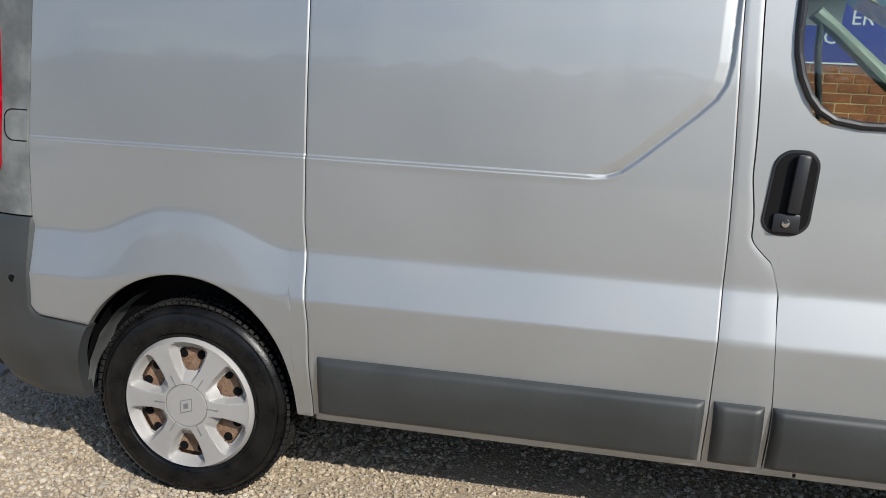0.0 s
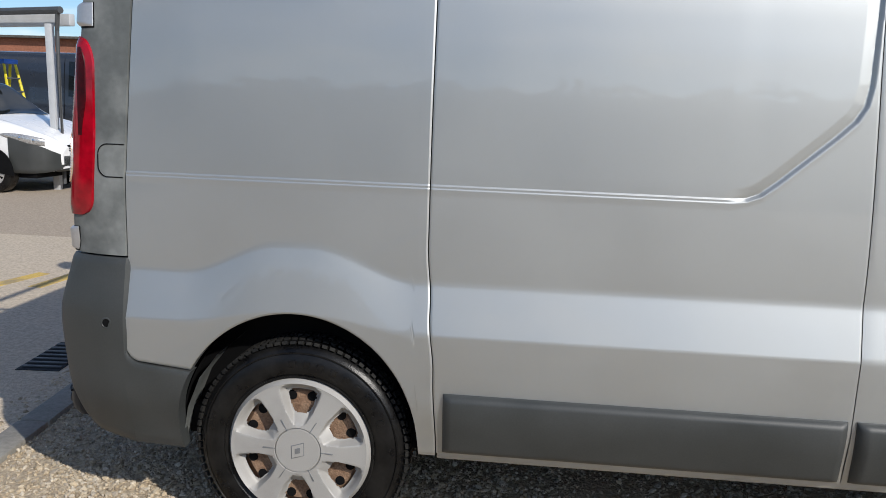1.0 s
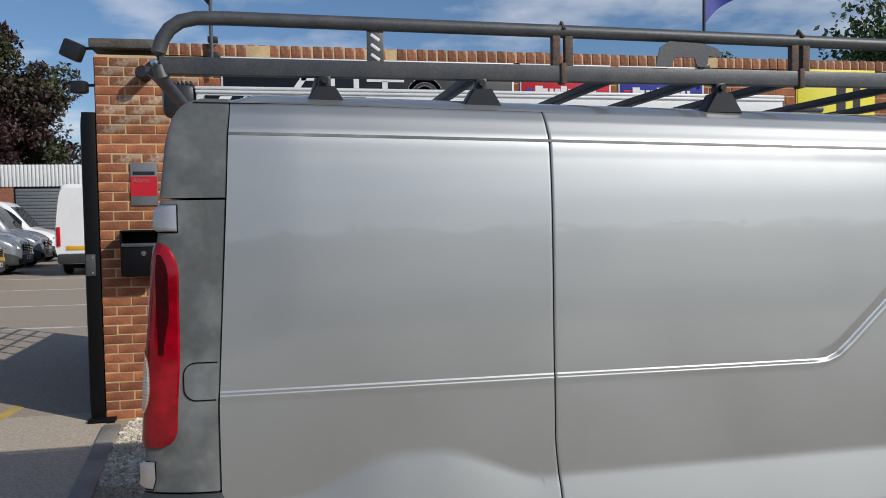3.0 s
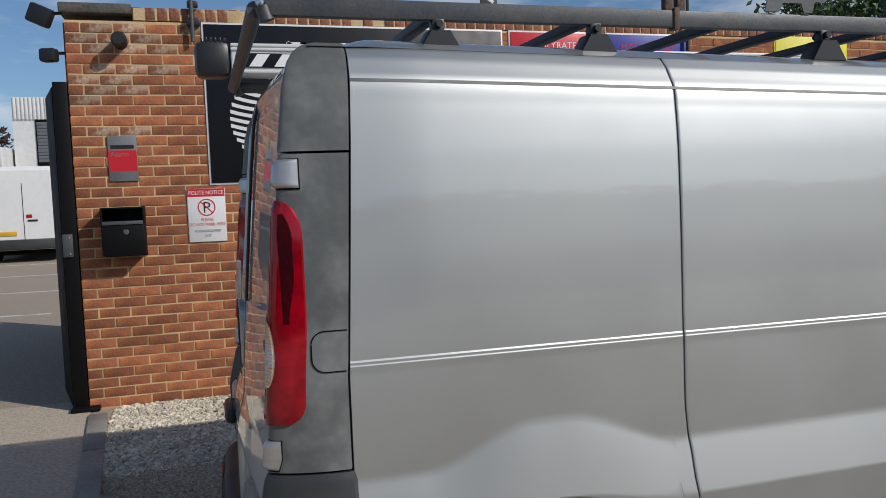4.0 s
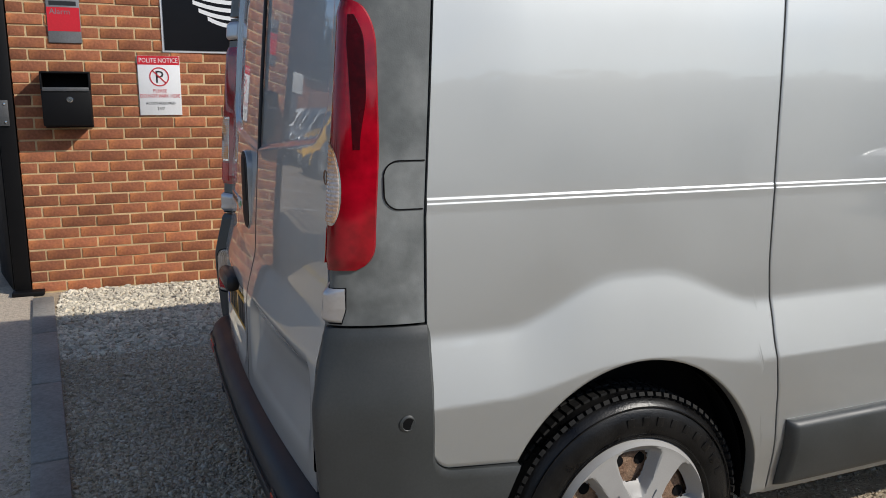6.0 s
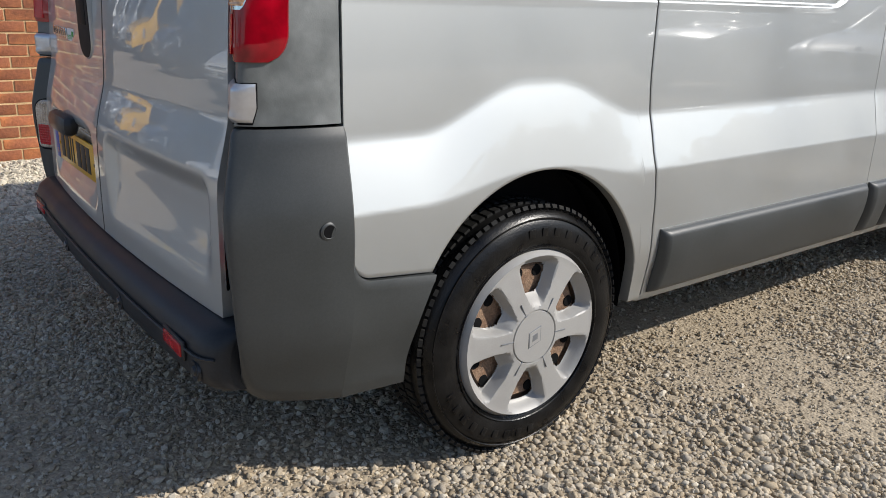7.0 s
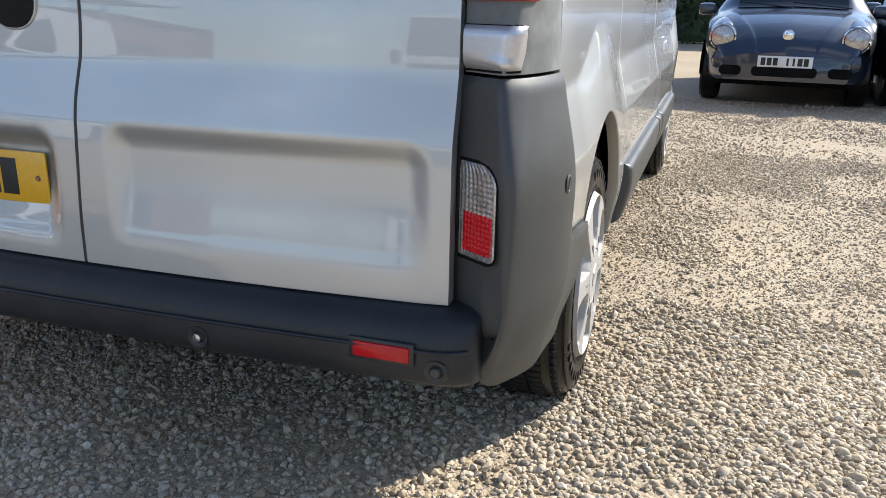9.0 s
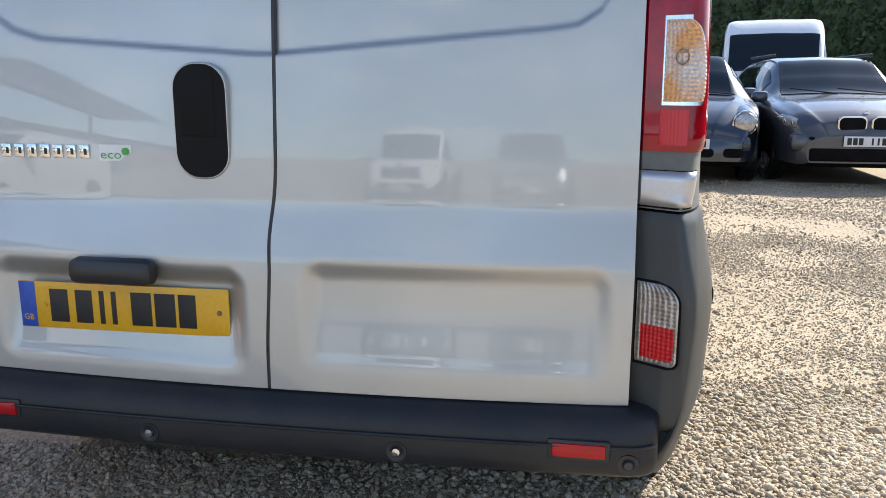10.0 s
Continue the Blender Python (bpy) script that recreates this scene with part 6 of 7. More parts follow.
vehicle("small_van", "small white van with black bumper and roof bars", "van", (-7.76, 7.78, 0), -5, rows, WHITEPAINT, ((1.30, 0.29), (-1.25, 0.29)), {
    "spokes": 11, "skins": (("bumper", 1.56, 2.09, 0.0, 0.40, BUMPER, "black plastic front bumper"), ("windscreen", 0.40, 1.11, 0.745, 1.0, DARKGLASS, "dark windscreen"), ("side_window", 0.0, 0.95, 0.47, 0.62, DARKGLASS, "dark side window")),
    "extra": (bx("bumper_front", "black plastic bumper front", (2.00, 0, 0.44), (0.20, 1.02, 0.30), BUMPER, 0.08), slats(2.10, 0, 0.615, 0.66, 0.09, 3, LINER), slats(2.105, 0, 0.33, 0.60, 0.08, 2, LINER), plate(2.115, 0.48), round_badge(2.12, 0.63, 0.045), swept_lamps(1.98, 1.44, 0.70, 0.80, 0.060, ((1.86, 0.725), (1.70, 0.755))), bx("mirror", "black door mirror", (0.75, 0.95, 0.98), (0.12, 0.2, 0.16), BLACK, 0.05, True), bx("roof_bar", "grey roof bar", (-0.1, 0, 1.64), (0.05, 1.3, 0.03), RACKGREY, 0.008), bx("roof_bar", "grey roof bar", (-0.9, 0, 1.64), (0.05, 1.3, 0.03), RACKGREY, 0.008), wipers(1.10, 1.0))})

# small rounded car with a fabric roof
rows = [(-2.0, 0.40, 0.80, 0.86, 0.60, 0.62, 0.45), (-1.75, 0.32, 0.82, 0.98, 0.76, 0.78, 0.52), (-1.1, 0.28, 0.88, 1.25, 0.82, 0.84, 0.58), (-0.4, 0.28, 0.90, 1.48, 0.84, 0.85, 0.56), (0.15, 0.28, 0.90, 1.47, 0.84, 0.86, 0.55), (0.55, 0.28, 0.90, 1.28, 0.84, 0.86, 0.58), (0.95, 0.28, 0.88, 0.99, 0.84, 0.86, 0.62), (1.3, 0.28, 0.84, 0.93, 0.82, 0.84, 0.56), (1.62, 0.28, 0.74, 0.84, 0.78, 0.79, 0.44), (1.86, 0.27, 0.62, 0.70, 0.68, 0.68, 0.34), (1.98, 0.28, 0.50, 0.56, 0.60, 0.60, 0.3)]


def round_lamps(car, lf):
    for sg in (-1, 1):
        b = Build()
        b.lathe([(0.0, 0.035), (0.07, 0.028), (0.11, 0.008), (0.125, -0.02), (0.13, -0.09)], (1.845, sg * 0.635, 0.700), CLEARLENS, "x", 24)
        h = b.part("headlight", car, "round clear headlight")
        b = Build()
        b.lathe([(0.122, 0.01), (0.135, 0.004), (0.14, -0.05)], (1.845, sg * 0.635, 0.700), CHROME, "x", 24)
        b.part("bezel", h, "chrome ring")


def round_wings(car, lf):
    for sg in (-1, 1):
        b = Build()
        pts = []
        for u in np.linspace(0, 1, 15):
            x = lerp(0.55, 1.86, u)
            top = 0.70 + 0.21 * math.sin(math.pi * min(1.0, 0.22 + 0.70 * u)) ** 0.8
            row = []
            for a in np.linspace(-0.25, math.pi * 0.80, 13):
                r = 0.20 * math.sin(math.pi * (0.10 + 0.80 * u)) ** 0.5
                row.append((x, sg * (0.655 + r * math.cos(a)), top - 0.20 + 0.20 * math.sin(max(a, -0.25))))
            pts.append(row)
        b.grid(pts, BLUEGREY, flip=(sg < 0))
        b.part("front_wing", car, "rounded front wing", 50)
        b = Build()
        b.box((1.80, sg * 0.60, 0.545), (0.10, 0.17, 0.034), CLEARLENS if sg < 0 else AMBERLENS, 0.012, Matrix.Rotation(radians(-22 * sg), 3, "Z"))
        b.part("indicator", car, "slim indicator lamp")
    b = Build()
    b.tube([(1.12 + 0.62 * math.cos(t), 0.50 * math.sin(t) * 1.05, 0.90 - 0.13 * math.cos(t) ** 2) for t in np.linspace(-1.5, 1.5, 25)], 0.006, LINER, 6)
    b.part("bonnet_gap", car, "curved gap of the bonnet")


def lower_grille(car, lf):
    for y, w in ((0, 0.62), (0.52, 0.22), (-0.52, 0.22)):
        b = Build()
        b.prism([(y + a, 0.375 + c) for a, c in rounded(w, 0.10, 0.045)], 1.955 - 0.05 * (abs(y) > 0.3), 2.005 - 0.02 * (abs(y) > 0.3), LINER, "x", 0.004)
        b.part("air_intake", car, "black lower air intake")


vehicle("compact_car", "dark blue-grey compact car with a fabric roof, facing the van", "car", (8.88, -1.97, 0), 180 - 4, rows, BLUEGREY, ((1.25, 0.315), (-1.25, 0.315)), {
    "spokes": 10, "skins": (("windscreen", 0.20, 0.93, 0.745, 1.0, DARKGLASS, "dark windscreen"), ("side_window", -0.6, 0.5, 0.47, 0.64, DARKGLASS, "dark side window"), ("fabric_roof", -1.2, 0.17, 0.70, 1.0, SOFTTOP, "brown-grey fabric roof")),
    "extra": (round_lamps, round_wings, lower_grille, plate(2.0, 0.475), round_badge(1.875, 0.735, 0.055), bx("bumper", "body-coloured front bumper", (1.86, 0, 0.47), (0.20, 1.44, 0.20), BLUEGREY, 0.08), bx("mirror", "dark door mirror", (0.62, 0.93, 0.97), (0.12, 0.2, 0.14), BLUEGREY, 0.05, True), wipers(0.95, 1.0))})

rows = [(-2.2, 0.40, 0.92, 1.15, 0.78, 0.80, 0.6), (-2.1, 0.32, 0.93, 1.34, 0.84, 0.86, 0.62), (-1.6, 0.28, 0.94, 1.44, 0.86, 0.88, 0.62), (-0.3, 0.28, 0.94, 1.47, 0.87, 0.89, 0.62), (0.15, 0.28, 0.93, 1.42, 0.87, 0.89, 0.62), (0.55, 0.28, 0.92, 1.21, 0.87, 0.89, 0.66), (0.95, 0.28, 0.90, 1.00, 0.87, 0.89, 0.70), (1.6, 0.28, 0.84, 0.93, 0.86, 0.87, 0.66), (2.0, 0.26, 0.76, 0.84, 0.80, 0.82, 0.6), (2.2, 0.26, 0.62, 0.72, 0.70, 0.72, 0.5), (2.27, 0.28, 0.5, 0.58, 0.60, 0.62, 0.44)]


def kidneys(car, lf):
    for sg in (-1, 1):
        b = Build()
        b.prism([(sg * 0.17 + a, 0.70 + c) for a, c in rounded(0.30, 0.17, 0.06)], 2.16, 2.235, CHROME, "x", 0.006)
        k = b.part("grille", car, "rounded grille opening with a chrome edge")
        b = Build()
        b.prism([(sg * 0.17 + a, 0.70 + c) for a, c in rounded(0.265, 0.14, 0.05)], 2.16, 2.240, LINER, "x", 0.002)
        b.part("grille_mesh", k, "black mesh")


vehicle("estate_car", "metallic blue-grey sport utility car with twin grilles", "car", (9.16, -3.78, 0), 180 - 1, rows, GREYCAR, ((1.40, 0.34), (-1.36, 0.34)), {
    "spokes": 10, "skins": (("windscreen", 0.18, 0.93, 0.745, 1.0, DARKGLASS, "dark windscreen"), ("side_window", -1.5, 0.55, 0.47, 0.63, DARKGLASS, "dark side window")),
    "extra": (kidneys, swept_lamps(2.20, 1.80, 0.70, 0.76, 0.062, ((2.12, 0.712), (2.02, 0.725))), plate(2.30, 0.52), bx("bumper", "grey front bumper", (2.12, 0, 0.50), (0.28, 1.60, 0.22), GREYCAR, 0.09), bx("air_intake", "black lower air intake", (2.22, 0, 0.37), (0.14, 1.2, 0.15), LINER, 0.03), bx("side_intake", "black side intake", (2.16, 0.64, 0.50), (0.16, 0.26, 0.14), LINER, 0.03, True, 20), bx("roof_rail", "black roof rail", (-0.7, 0.60, 1.49), (1.6, 0.04, 0.04), BLACK, 0.015, True), bx("mirror", "dark door mirror", (0.62, 0.98, 1.0), (0.12, 0.2, 0.15), GREYCAR, 0.05, True), round_badge(2.08, 0.80, 0.035), wipers(0.95, 1.01))})
vehicle("estate_car", "dark car at the end of the row", "car", (10.6, -7.0, 0), 180 + 4, rows, NAVYPAINT, ((1.40, 0.34), (-1.36, 0.34)), {
    "spokes": 10, "skins": (("windscreen", 0.18, 0.93, 0.745, 1.0, DARKGLASS, "dark windscreen"), ("side_window", -1.5, 0.55, 0.47, 0.63, DARKGLASS, "dark side window")),
    "extra": (swept_lamps(2.20, 1.80, 0.70, 0.76, 0.062, ((2.12, 0.712), (2.02, 0.725))), plate(2.30, 0.52))})

# step ladder on the small van
ladder = thing("step_ladder", "yellow step ladder with blue top, standing beyond the small van", "ladder", (-8.4, 10.0, 0), -15)
ladder.scale = (0.80, 0.80, 0.80)
for sy in (-1, 1):
    for sx in (-1, 1):
        b = Build()
        b.tube([(sx * 0.55, sy * 0.30, 0), (sx * 0.07, sy * 0.14, 2.3)], 0.03, LADDERYEL, 6)
        b.part("stile", ladder, "yellow stile")
for i in range(7):
    b = Build()
    z = 0.3 + i * 0.28
    w = lerp(0.30, 0.14, z / 2.3)
    x = lerp(0.55, 0.07, z / 2.3)
    b.box((x, 0, z), (0.08, 2 * w, 0.03), RACKGREY, 0.004)
    b.part("rung", ladder, "grey rung")
b = Build()
b.box((0, 0, 2.33), (0.26, 0.36, 0.10), LADDERBLUE, 0.02)
b.part("top", ladder, "blue plastic top")

# ---- canopy, far buildings and trees ----
canopy = thing("canopy", "grey steel canopy with a gutter over the parking bays", "canopy", (0, 0, 0))
for x, y in ((-6.02, 7.5), (-12, 9.4)):
    b = Build()
    b.box((x, y, 1.15), (0.09, 0.09, 2.30), CLADGREY, 0.006)
    b.part("post", canopy, "grey steel post")
b = Build()
b.box((-10.0, 8.9, 2.36), (9.0, 0.10, 0.16), CLADGREY, 0.01, Matrix.Rotation(radians(-17.5), 3, "Z"))
b.part("beam", canopy, "grey beam")
b = Build()
b.box((-12.1, 9.95, 2.50), (9.4, 2.0, 0.06), RACKGREY, 0.01, Matrix.Rotation(radians(-17.5), 3, "Z"))
b.part("roof_sheet", canopy, "dark roof sheet")
b = Build()
b.tube([(-14.8, 10.25, 2.47), (-5.75, 7.35, 2.47)], 0.05, RACKGREY, 8)
b.tube([(-5.8, 7.36, 2.45), (-5.86, 7.42, 2.2), (-5.88, 7.44, 0.1)], 0.03, RACKGREY, 8)
b.part("gutter", canopy, "dark gutter and pipe")

b = Build()
b.box((-22, 20.5, 0.95), (26, 0.08, 1.9), GATEBLACK, 0.0, Matrix.Rotation(radians(-17), 3, "Z"))
setting("fence", b, "black boarded fence beside the car park", "fence")
far = thing("brick_building", "long low red brick building beyond the parked vans", "building", (0, 0, 0))
b = Build()
b.box((-34.6, 36, 1.9), (46, 6, 3.8), BRICKFAR, 0.0)
b.part("brick_front", far, "red brick front")
b = Build()
b.box((-34.6, 35.9, 3.85), (46.0, 6.5, 0.10), STONECAP, 0.0)
b.part("roof_edge", far, "dark roof edge")
for i in range(6):
    b = Build()
    b.tube([(-49 + i * 7.3, 32.93, 0.2), (-49 + i * 7.3, 32.93, 3.7)], 0.05, STONECAP, 6)
    b.part("downpipe", far, "brown downpipe")


def clad_unit(label, x0, x1, y, low, top, sx0, sx1, sh, front):
    """A clad unit with ribbed fascia and roller shutter."""
    u = thing("industrial_unit", label, "building")
    b = Build()
    b.box(((x0 + x1) / 2, y + 3.04, low / 2), (x1 - x0, 6, low), front, 0.0)
    b.part("lower_front", u, "unit front below the fascia")
    b = Build()
    b.box(((x0 + x1) / 2, y + 3.02, (low + top) / 2), (x1 - x0, 6.0, top - low), WHITEALU, 0)
    n = int((x1 - x0) / 0.15)
    for i in range(n):
        b.box((x0 + 0.1 + i * 0.15, y, (low + top) / 2), (0.08, 0.06, top - low + 0.02), WHITEALU, 0.01)
    tagged(b.part("ribbed_fascia", u, "ribbed white fascia"), "ribbed white fascia")
    b = Build()
    # front stays closed: a black sheet paints the shade of the opening
    b.box(((sx0 + sx1) / 2, y + 0.02, low / 2), (sx1 - sx0 + 0.1, 0.04, low), LINER, 0.0)
    shut = b.part("roller_shutter", u, "grey roller shutter, partly raised over a black sheet painting the shaded opening")
    for i in range(int((low - sh) / 0.14)):
        b = Build()
        b.box(((sx0 + sx1) / 2, y - 0.01, sh + 0.08 + i * 0.14), (sx1 - sx0, 0.04, 0.125), SHUTTER, 0.01)
        b.part("slat", shut)
    return u


clad_unit("low white clad unit with a ribbed fascia", -11.6, -8.3, 33.0, 3.0, 3.9, -11.0, -9.0, 0.1, BRICKFAR)
shed = clad_unit("white clad industrial unit with a grey roller shutter", -8.2, 4.0, 34.0, 5.1, 6.0, -7.3, -5.2, 3.3, WHITEALU)
b = Build()
b.box((-4.7, 33.99, 1.3), (0.3, 0.05, 2.6), SIGNRED, 0.0)
b.part("door_panel", shed, "red panel")


def tree(label, at, h, spread, leafmat, seed, trunk=0.22, n=15000, leaf=0.17, low=0.25):
    rnd = random.Random(seed)
    t = thing("tree", label, "tree", at)
    b = Build()
    top = h * 0.72
    b.tube([(0, 0, 0), (0.1, 0.05, h * 0.25), (-0.05, 0.1, h * 0.5), (0, 0, top)], [trunk, trunk * 0.8, trunk * 0.5, trunk * 0.15], BARK, 10)
    tips = []
    for i in range(16):
        z0 = h * (0.25 + 0.42 * i / 15)
        a = i * 2.4 + rnd.random()
        reach = spread * (0.55 + 0.4 * rnd.random()) * (1 - 0.45 * i / 15)
        p1 = (math.cos(a) * reach * 0.5, math.sin(a) * reach * 0.5, z0 + h * 0.09)
        p2 = (math.cos(a) * reach, math.sin(a) * reach, z0 + h * (0.12 + 0.08 * rnd.random()))
        b.tube([(0, 0, z0), p1, p2], [trunk * 0.35, trunk * 0.2, trunk * 0.05], BARK, 6)
        tips += [p1, p2]
    b.part("trunk", t, "bark-covered trunk with limbs")
    clumps = []
    for p in tips:
        for _ in range(3):
            clumps.append((p[0] + rnd.gauss(0, spread * 0.14), p[1] + rnd.gauss(0, spread * 0.14), p[2] + rnd.gauss(0, h * 0.05), spread * (0.16 + 0.16 * rnd.random())))
    for i in range(26):
        a, zf = rnd.random() * 6.283, rnd.random()
        r = spread * (0.75 * math.sqrt(max(0.0, 1 - (zf * 2 - 0.85) ** 2)) if abs(zf * 2 - 0.85) < 1 else 0.2) * (0.5 + 0.5 * rnd.random())
        clumps.append((math.cos(a) * r, math.sin(a) * r, h * lerp(low, 0.97, zf), spread * (0.15 + 0.18 * rnd.random())))
    rs = np.random.RandomState(seed)
    c = np.array(clumps)[rs.randint(0, len(clumps), n)]
    d = rs.normal(size=(n, 3))
    d /= np.linalg.norm(d, axis=1)[:, None]
    pos = c[:, :3] + d * c[:, 3:4] * rs.uniform(0.5, 1.05, (n, 1)) * np.array([1, 1, 0.8])
    u = rs.normal(size=(n, 3))
    u /= np.linalg.norm(u, axis=1)[:, None]
    w = np.cross(u, rs.normal(size=(n, 3)))
    w /= np.linalg.norm(w, axis=1)[:, None]
    s = leaf * rs.uniform(0.5, 1.2, (n, 1))
    q = np.stack([pos - u * s, pos - w * s * 0.45, pos + u * s, pos + w * s * 0.45], 1).reshape(-1, 3)
    b = Build()
    b.add(q, [(4 * i, 4 * i + 1, 4 * i + 2, 4 * i + 3) for i in range(n)], leafmat)
    b.part("crown", t, "crown of many small leaves")
    return t


tree("tall green tree with an airy crown behind the building", (-20.7, 46, 0), 10.0, 2.4, LEAFGREEN, 3)
tree("green conifer-like tree behind the building", (-19.0, 50, 0), 9.6, 2.2, LEAFGREEN, 4)
tree("broad copper beech with dark purple leaves", (-15.0, 46, 0), 12.6, 4.0, LEAFCOPPER, 5, 0.35, 26000, 0.18)
tree("green tree beyond the yard wall", (15.5, 26, 0), 8.2, 2.6, LEAFGREEN, 7, 0.2, 11000, 0.13)
tree("leafy green tree close behind the yard wall", (21, 20, 0), 9.5, 4.2, LEAFGREEN, 8, 0.25, 16000, 0.14)
tree("distant green tree on the skyline", (-34, 66, 0), 6.5, 4.5, LEAFGREEN, 9, 0.3, 9000, 0.2)


def hedge(name, label, x0, y0, x1, y1, h, depth, n, leaf, seed):
    rs = np.random.RandomState(seed)
    b = Build()
    L = math.hypot(x1 - x0, y1 - y0)
    ux, uy = (x1 - x0) / L, (y1 - y0) / L
    a, z = rs.uniform(0, L, n), h * rs.uniform(0, 1, n) ** 0.8
    top = h * (0.93 + 0.06 * np.sin(a * 1.7) + 0.05 * np.sin(a * 4.1 + 1))
    z = np.minimum(z, top)
    side = depth / 2 * (1 - 0.5 * (z / h) ** 4) * rs.choice([-1, 1], n) * rs.uniform(0.55, 1.05, n)
    pos = np.stack([x0 + ux * a - uy * side, y0 + uy * a + ux * side, z], 1)
    u = rs.normal(size=(n, 3))
    u /= np.linalg.norm(u, axis=1)[:, None]
    w = np.cross(u, rs.normal(size=(n, 3)))
    w /= np.linalg.norm(w, axis=1)[:, None]
    s = leaf * rs.uniform(0.5, 1.3, (n, 1))
    q = np.stack([pos - u * s, pos - w * s * 0.5, pos + u * s, pos + w * s * 0.5], 1).reshape(-1, 3)
    b.add(q, [(4 * i, 4 * i + 1, 4 * i + 2, 4 * i + 3) for i in range(n)], LEAFHEDGE)
    m3 = Matrix.Rotation(math.atan2(uy, ux), 3, "Z")
    b.box(((x0 + x1) / 2, (y0 + y1) / 2, h * 0.44), (L, depth * 0.6, h * 0.86), LEAFHEDGE, 0.1, m3)
    return setting(name, b, label, "hedge", "stuff")


hedge("hedge", "tall dark green hedge behind the parked cars", 21.5, 9.0, 21.5, -16.0, 4.0, 1.6, 42000, 0.10, 11)
# unseen hedge, added only to close the open side of the yard
hedge("hedge", "unseen dark green hedge added to close the side of the yard", 21.5, -16.0, -30.0, -19.0, 3.2, 1.6, 9000, 0.2, 12)

b = Build()
b.box((-1.76, 0.62, 0.0065), (0.22, 0.46, 0.006), GATEBLACK, 0.0, Matrix.Rotation(0.085, 3, "Z"))
for i in range(7):
    b.box((-1.745 - 0.006 * i, 0.44 + i * 0.06, 0.0120), (0.20, 0.022, 0.008), RACKGREY, 0.002, Matrix.Rotation(0.085, 3, "Z"))
tagged(b.part("drain_grate"), "black iron drain grate set in the asphalt", "drain", "", "structure")

# road paint on the car park
b = Build()
for y in (9.8, 13.0, 16.6, 20.2):
    b.box((-8.5, y + 0.1, 0.0065), (11.0, 0.10, 0.004), ROADWHITE, 0, Matrix.Rotation(radians(-3), 3, "Z"))
setting("bay_lines", b, "worn white parking bay lines", "road marking")
b = Build()
b.box((-2.70, 3.2, 0.0065), (0.11, 2.4, 0.004), ROADYELLOW, 0, Matrix.Rotation(radians(-5), 3, "Z"))
b.box((-3.1, 2.0, 0.0065), (0.11, 0.9, 0.004), ROADYELLOW, 0, Matrix.Rotation(radians(-12), 3, "Z"))
setting("yellow_lines", b, "worn yellow lines on the asphalt", "road marking")

# ---- bricks of the wall and stones of the gravel ----
rb = random.Random(21)
WEND = -1.755
bk = Build()
bk.box((0, 0, 0), (BL - 0.012, 0.10, COURSE - 0.011), BRICK, 0.004)
brick_mesh = bk.mesh("brick")
bh = Build()
bh.box((0, 0, 0), (BL / 2 - 0.012, 0.10, COURSE - 0.011), BRICK, 0.004)
half_mesh = bh.mesh("half_brick")
bo = Build()
bo.box((0, 0, 0), (BL - 0.012, 0.10, COURSE - 0.011), BRICKTOP, 0.004)
old_mesh = bo.mesh("weathered_brick")
rest = Build()
near_count = 0
for row in range(38):
    z = COURSE * (row + 0.5) + 0.005
    x = WEND
    first = row % 2 == 1
    while x < 6.2:
        w = BL / 2 if first else BL
        first = False
        cx = x + w / 2
        x += w
        jy, jz = rb.gauss(0, 0.0015), rb.gauss(0, 0.0012)
        hidden_by_sign = -0.74 < cx < 1.6 and 1.75 < z < 2.82
        if hidden_by_sign:
            continue
        if cx < -0.30 and near_count < 300:
            o = new("brick", half_mesh if w < BL else (old_mesh if z > 2.05 and rb.random() < (z - 2.05) * 0.9 - 0.45 * (cx + 1.2) else brick_mesh))
            o.parent = brick_wall
            o.location = (cx, WY + 0.05 - 0.012 + jy, z + jz)
            near_count += 1
        else:
            rest.box((cx, WY + 0.05 - 0.012 + jy, z + jz), (w - 0.012, 0.10, COURSE - 0.011), BRICK, 0.0)
rest.box((-1.76, WY + 0.17, 1.45), (0.012, 0.24, 2.88), BRICK, 0.0)
tagged(rest.part("brickwork", brick_wall, "further bricks of the wall"), "", "", "", "stuff")
cm = Build()
cm.box((0, 0, 0), (0.076, 0.28, 0.098), BRICKTOP, 0.006)
coping_mesh = cm.mesh("coping_brick")
cj = Build()
cj.box((2.37, WY + 0.125, 2.953), (7.28, 0.272, 0.088), MORTAR, 0.0)
cj.part("coping_mortar", brick_wall, "pale lime joints between the coping bricks")
x = -1.24
while x < 6.0:
    o = new("coping_brick", coping_mesh)
    o.parent = brick_wall
    o.location = (x, WY + 0.125 + rb.gauss(0, 0.003), 2.955 + rb.gauss(0, 0.002))
    o.rotation_euler = (0, rb.gauss(0, 0.01), 0)
    x += 0.0875

def ball(n):
    if n == 0:
        return np.array([(1, 0, 0), (-1, 0, 0), (0, 1, 0), (0, -1, 0), (0, 0, 1), (0, 0, -1)], float), np.array([(0, 2, 4), (2, 1, 4), (1, 3, 4), (3, 0, 4), (2, 0, 5), (1, 2, 5), (3, 1, 5), (0, 3, 5)])
    bm = bmesh.new()
    bmesh.ops.create_icosphere(bm, subdivisions=n, radius=1.0)
    bm.verts.index_update()
    out = np.array([tuple(v.co) for v in bm.verts]), np.array([[v.index for v in f.verts] for f in bm.faces])
    bm.free()
    return out


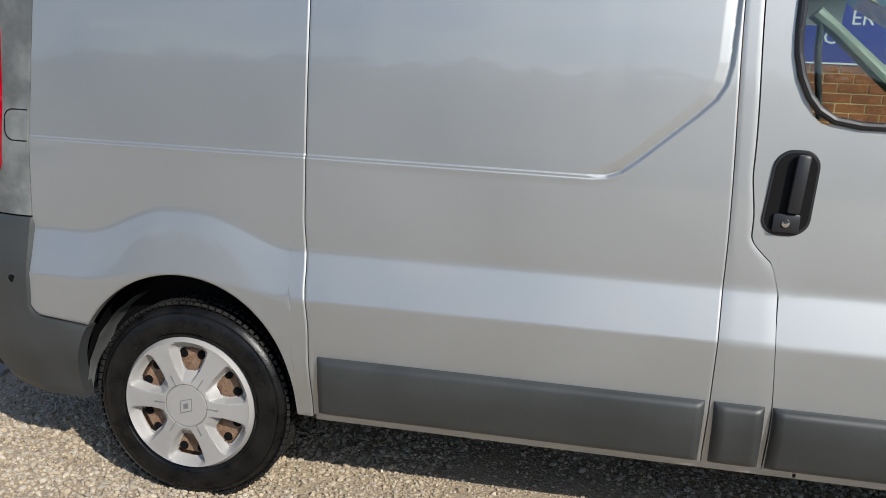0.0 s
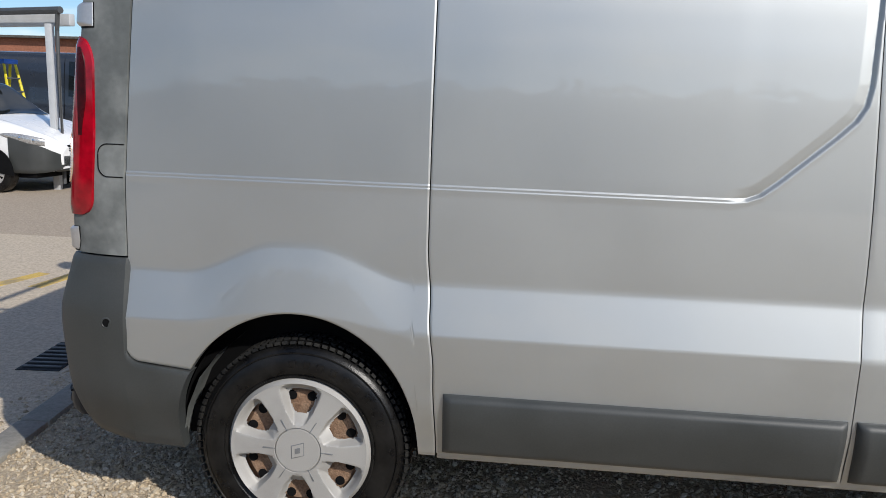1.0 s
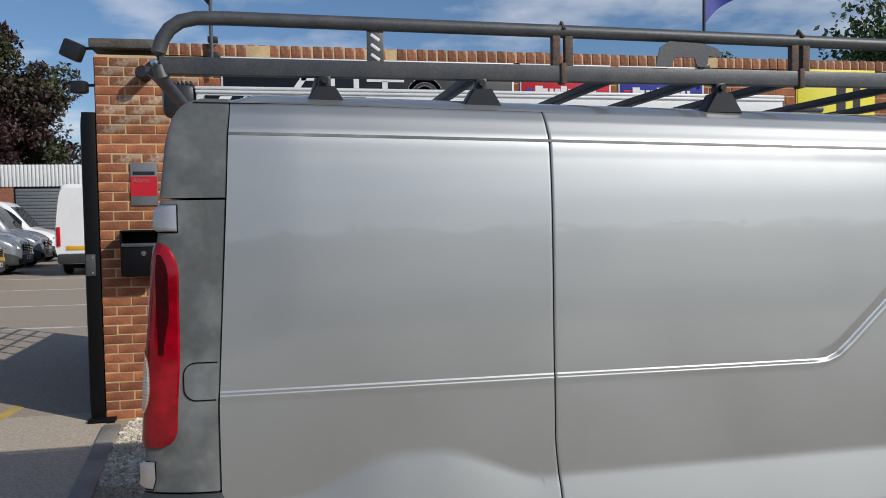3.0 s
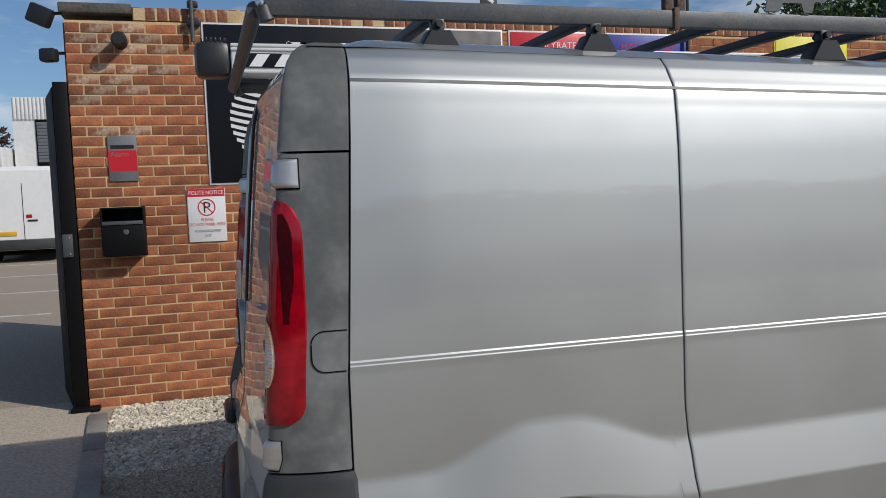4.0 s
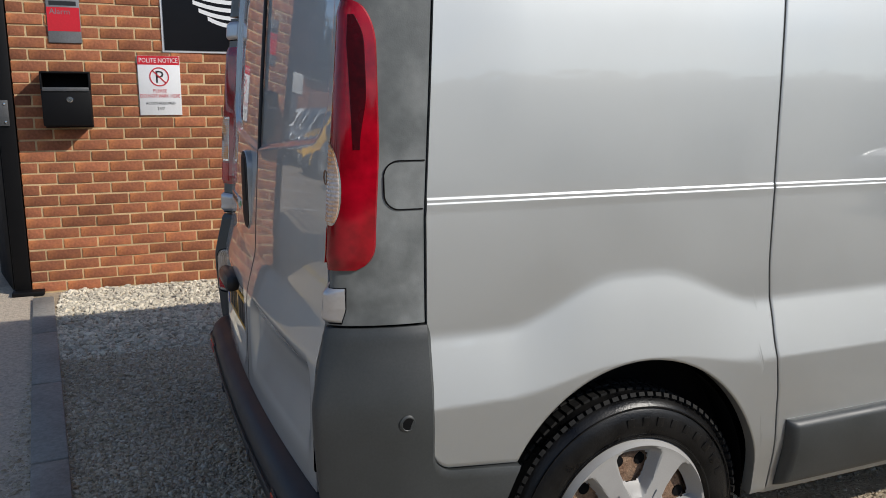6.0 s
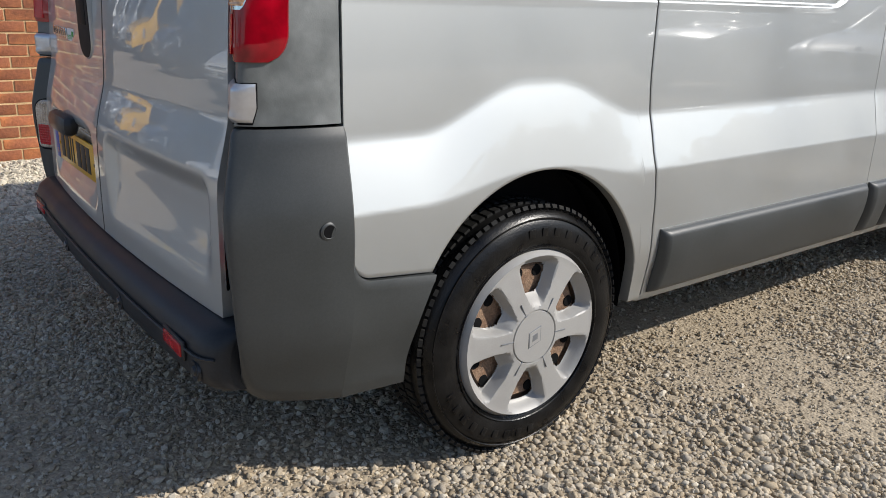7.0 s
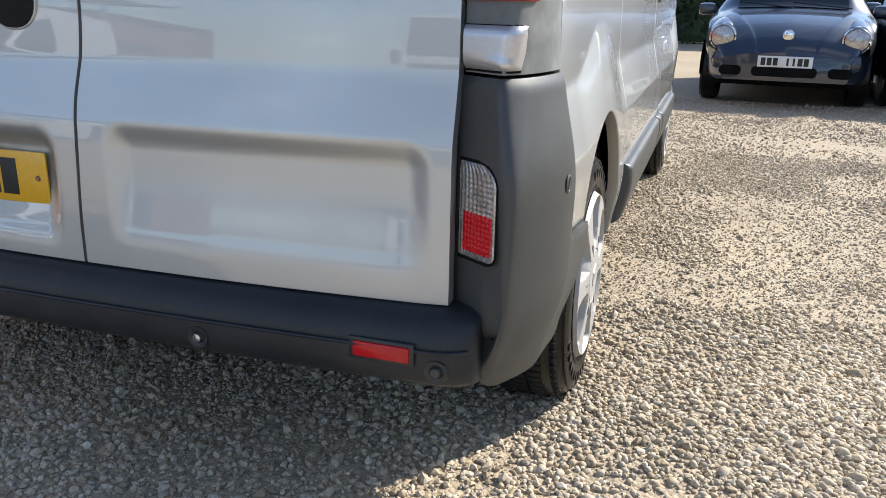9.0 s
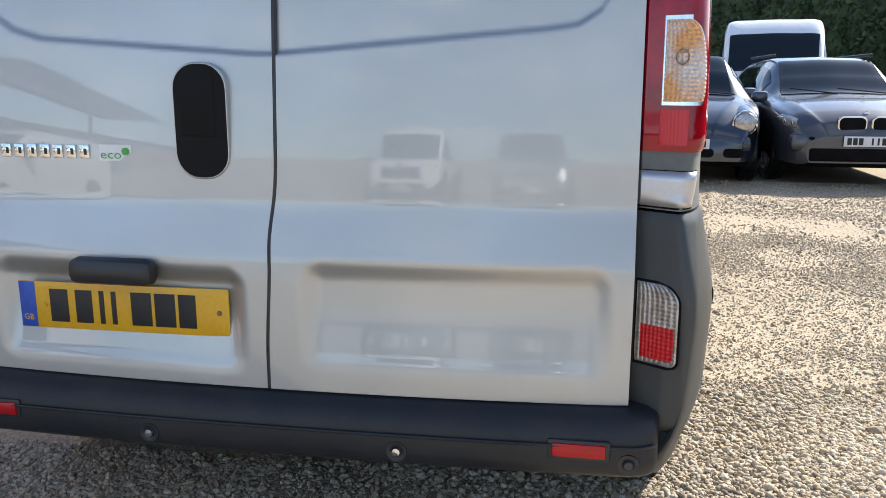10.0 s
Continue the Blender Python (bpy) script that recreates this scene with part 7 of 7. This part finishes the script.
def stones(name, label, x0, x1, y0, y1, n, size, material, seed, keep=None, fine=1, spread=0.3):
    IV, IF = ball(fine)
    rs = np.random.RandomState(seed)
    x, y = rs.uniform(x0, x1, n), rs.uniform(y0, y1, n)
    if keep is not None:
        k = keep(x, y, rs)
        x, y = x[k], y[k]
    m = len(x)
    s = size * np.exp(rs.normal(0, spread, (m, 1)))
    sc = np.concatenate([s * rs.uniform(0.8, 1.35, (m, 1)), s * rs.uniform(0.6, 1.0, (m, 1)), s * rs.uniform(0.5, 0.85, (m, 1))], 1)
    a = rs.uniform(0, 6.283, m)
    tl = rs.normal(0, 0.25, m)
    base = IV[None] * (1 + rs.normal(0, 0.075 if fine == 2 else 0.15, (m, len(IV), 1))) * sc[:, None]
    px = base[..., 0] * np.cos(tl)[:, None] - base[..., 2] * np.sin(tl)[:, None]
    pz = base[..., 0] * np.sin(tl)[:, None] + base[..., 2] * np.cos(tl)[:, None]
    py = base[..., 1]
    ca, sa = np.cos(a)[:, None], np.sin(a)[:, None]
    v = np.stack([px * ca - py * sa + x[:, None], px * sa + py * ca + y[:, None], pz + sc[:, 2:3] * 0.5], -1).reshape(-1, 3)
    f = (IF[None] + (np.arange(m) * len(IV))[:, None, None]).reshape(-1, 3)
    me = bpy.data.meshes.new(name)
    me.vertices.add(len(v))
    me.vertices.foreach_set("co", v.ravel())
    me.loops.add(f.size)
    me.loops.foreach_set("vertex_index", f.ravel())
    me.polygons.add(len(f))
    me.polygons.foreach_set("loop_start", np.arange(0, f.size, 3))
    me.update(calc_edges=True)
    if fine == 2:
        me.shade_smooth()
    else:
        me.shade_flat()
    me.materials.append(material)
    return tagged(new(name, me), label, "gravel", "", "stuff")


def heap(x, y):
    """1 where pebbles lie thick, 0 where dust has been trodden bare."""
    g = np.sin(x * 2.3 + 0.9 * np.sin(y * 3.1)) * np.sin(y * 2.7 + 0.8 * np.sin(x * 1.9)) + 0.5 * np.sin(x * 6.3 + y * 4.1) * np.sin(y * 5.2 - x * 2.0)
    for bx_, by_, br_ in ((0.92, -1.34, 0.20), (0.80, -1.72, 0.17), (1.05, -1.02, 0.16), (1.5, -1.55, 0.28), (1.9, -2.1, 0.3), (2.4, -1.5, 0.3), (1.3, -2.2, 0.22), (3.2, -2.0, 0.4), (4.3, -2.6, 0.5)):
        g = g - 2.2 * np.exp(-((x - bx_) ** 2 + ((y - by_) * 1.4) ** 2) / br_ ** 2)
    return np.clip(0.62 + 0.4 * g - 0.32 * smooth(0.5, 0.95, x) * (1 - 0.6 * smooth(2.0, 3.5, x)) + 0.5 * smooth(-1.25, -1.6, y) * smooth(0.7, 0.3, x) * smooth(-0.7, -0.4, x), 0, 1)


def thick(x, y, rs):
    return rs.uniform(0, 1, len(x)) < heap(x, y) ** 1.3


def patchy(x, y, rs):
    return rs.uniform(0, 1, len(x)) < 0.08 + 0.92 * heap(x, y)


stones("gravel_stones", "rounded pale pebbles lying thick beside the wheel", -0.75, 0.85, -2.3, -0.85, 17000, 0.0076, STONE, 30, thick, 2, 0.25)
stones("gravel_stones", "loose pale gravel stones round the van", -1.60, 2.6, -2.6, 0.2, 56000, 0.0072, STONE, 31, patchy)
stones("gravel_stones", "fine pale grit between the stones", -1.60, 2.2, -2.4, 0.2, 44000, 0.0036, STONE, 32, lambda x, y, rs: rs.uniform(0, 1, len(x)) < 0.35 + 0.65 * heap(x, y), 0)
stones("gravel_stones", "small loose stones scattered over the dusty yard", 0.5, 4.0, -3.0, -0.6, 70000, 0.0050, STONE, 36, lambda x, y, rs: rs.uniform(0, 1, len(x)) < 0.25 + 0.75 * heap(x, y), 0)
stones("gravel_stones", "loose gravel further across the yard", 2.6, 7.4, -4.6, -0.4, 46000, 0.0078, STONE, 33, patchy, 0)
stones("gravel_stones", "gravel behind the van in its shade", -1.60, -0.2, 0.2, 2.2, 30000, 0.0066, STONE, 34)
stones("white_gravel", "cream coloured gravel along the foot of the wall", -1.56, 0.6, 2.0, 3.64, 14000, 0.0115, STONEWHITE, 35)
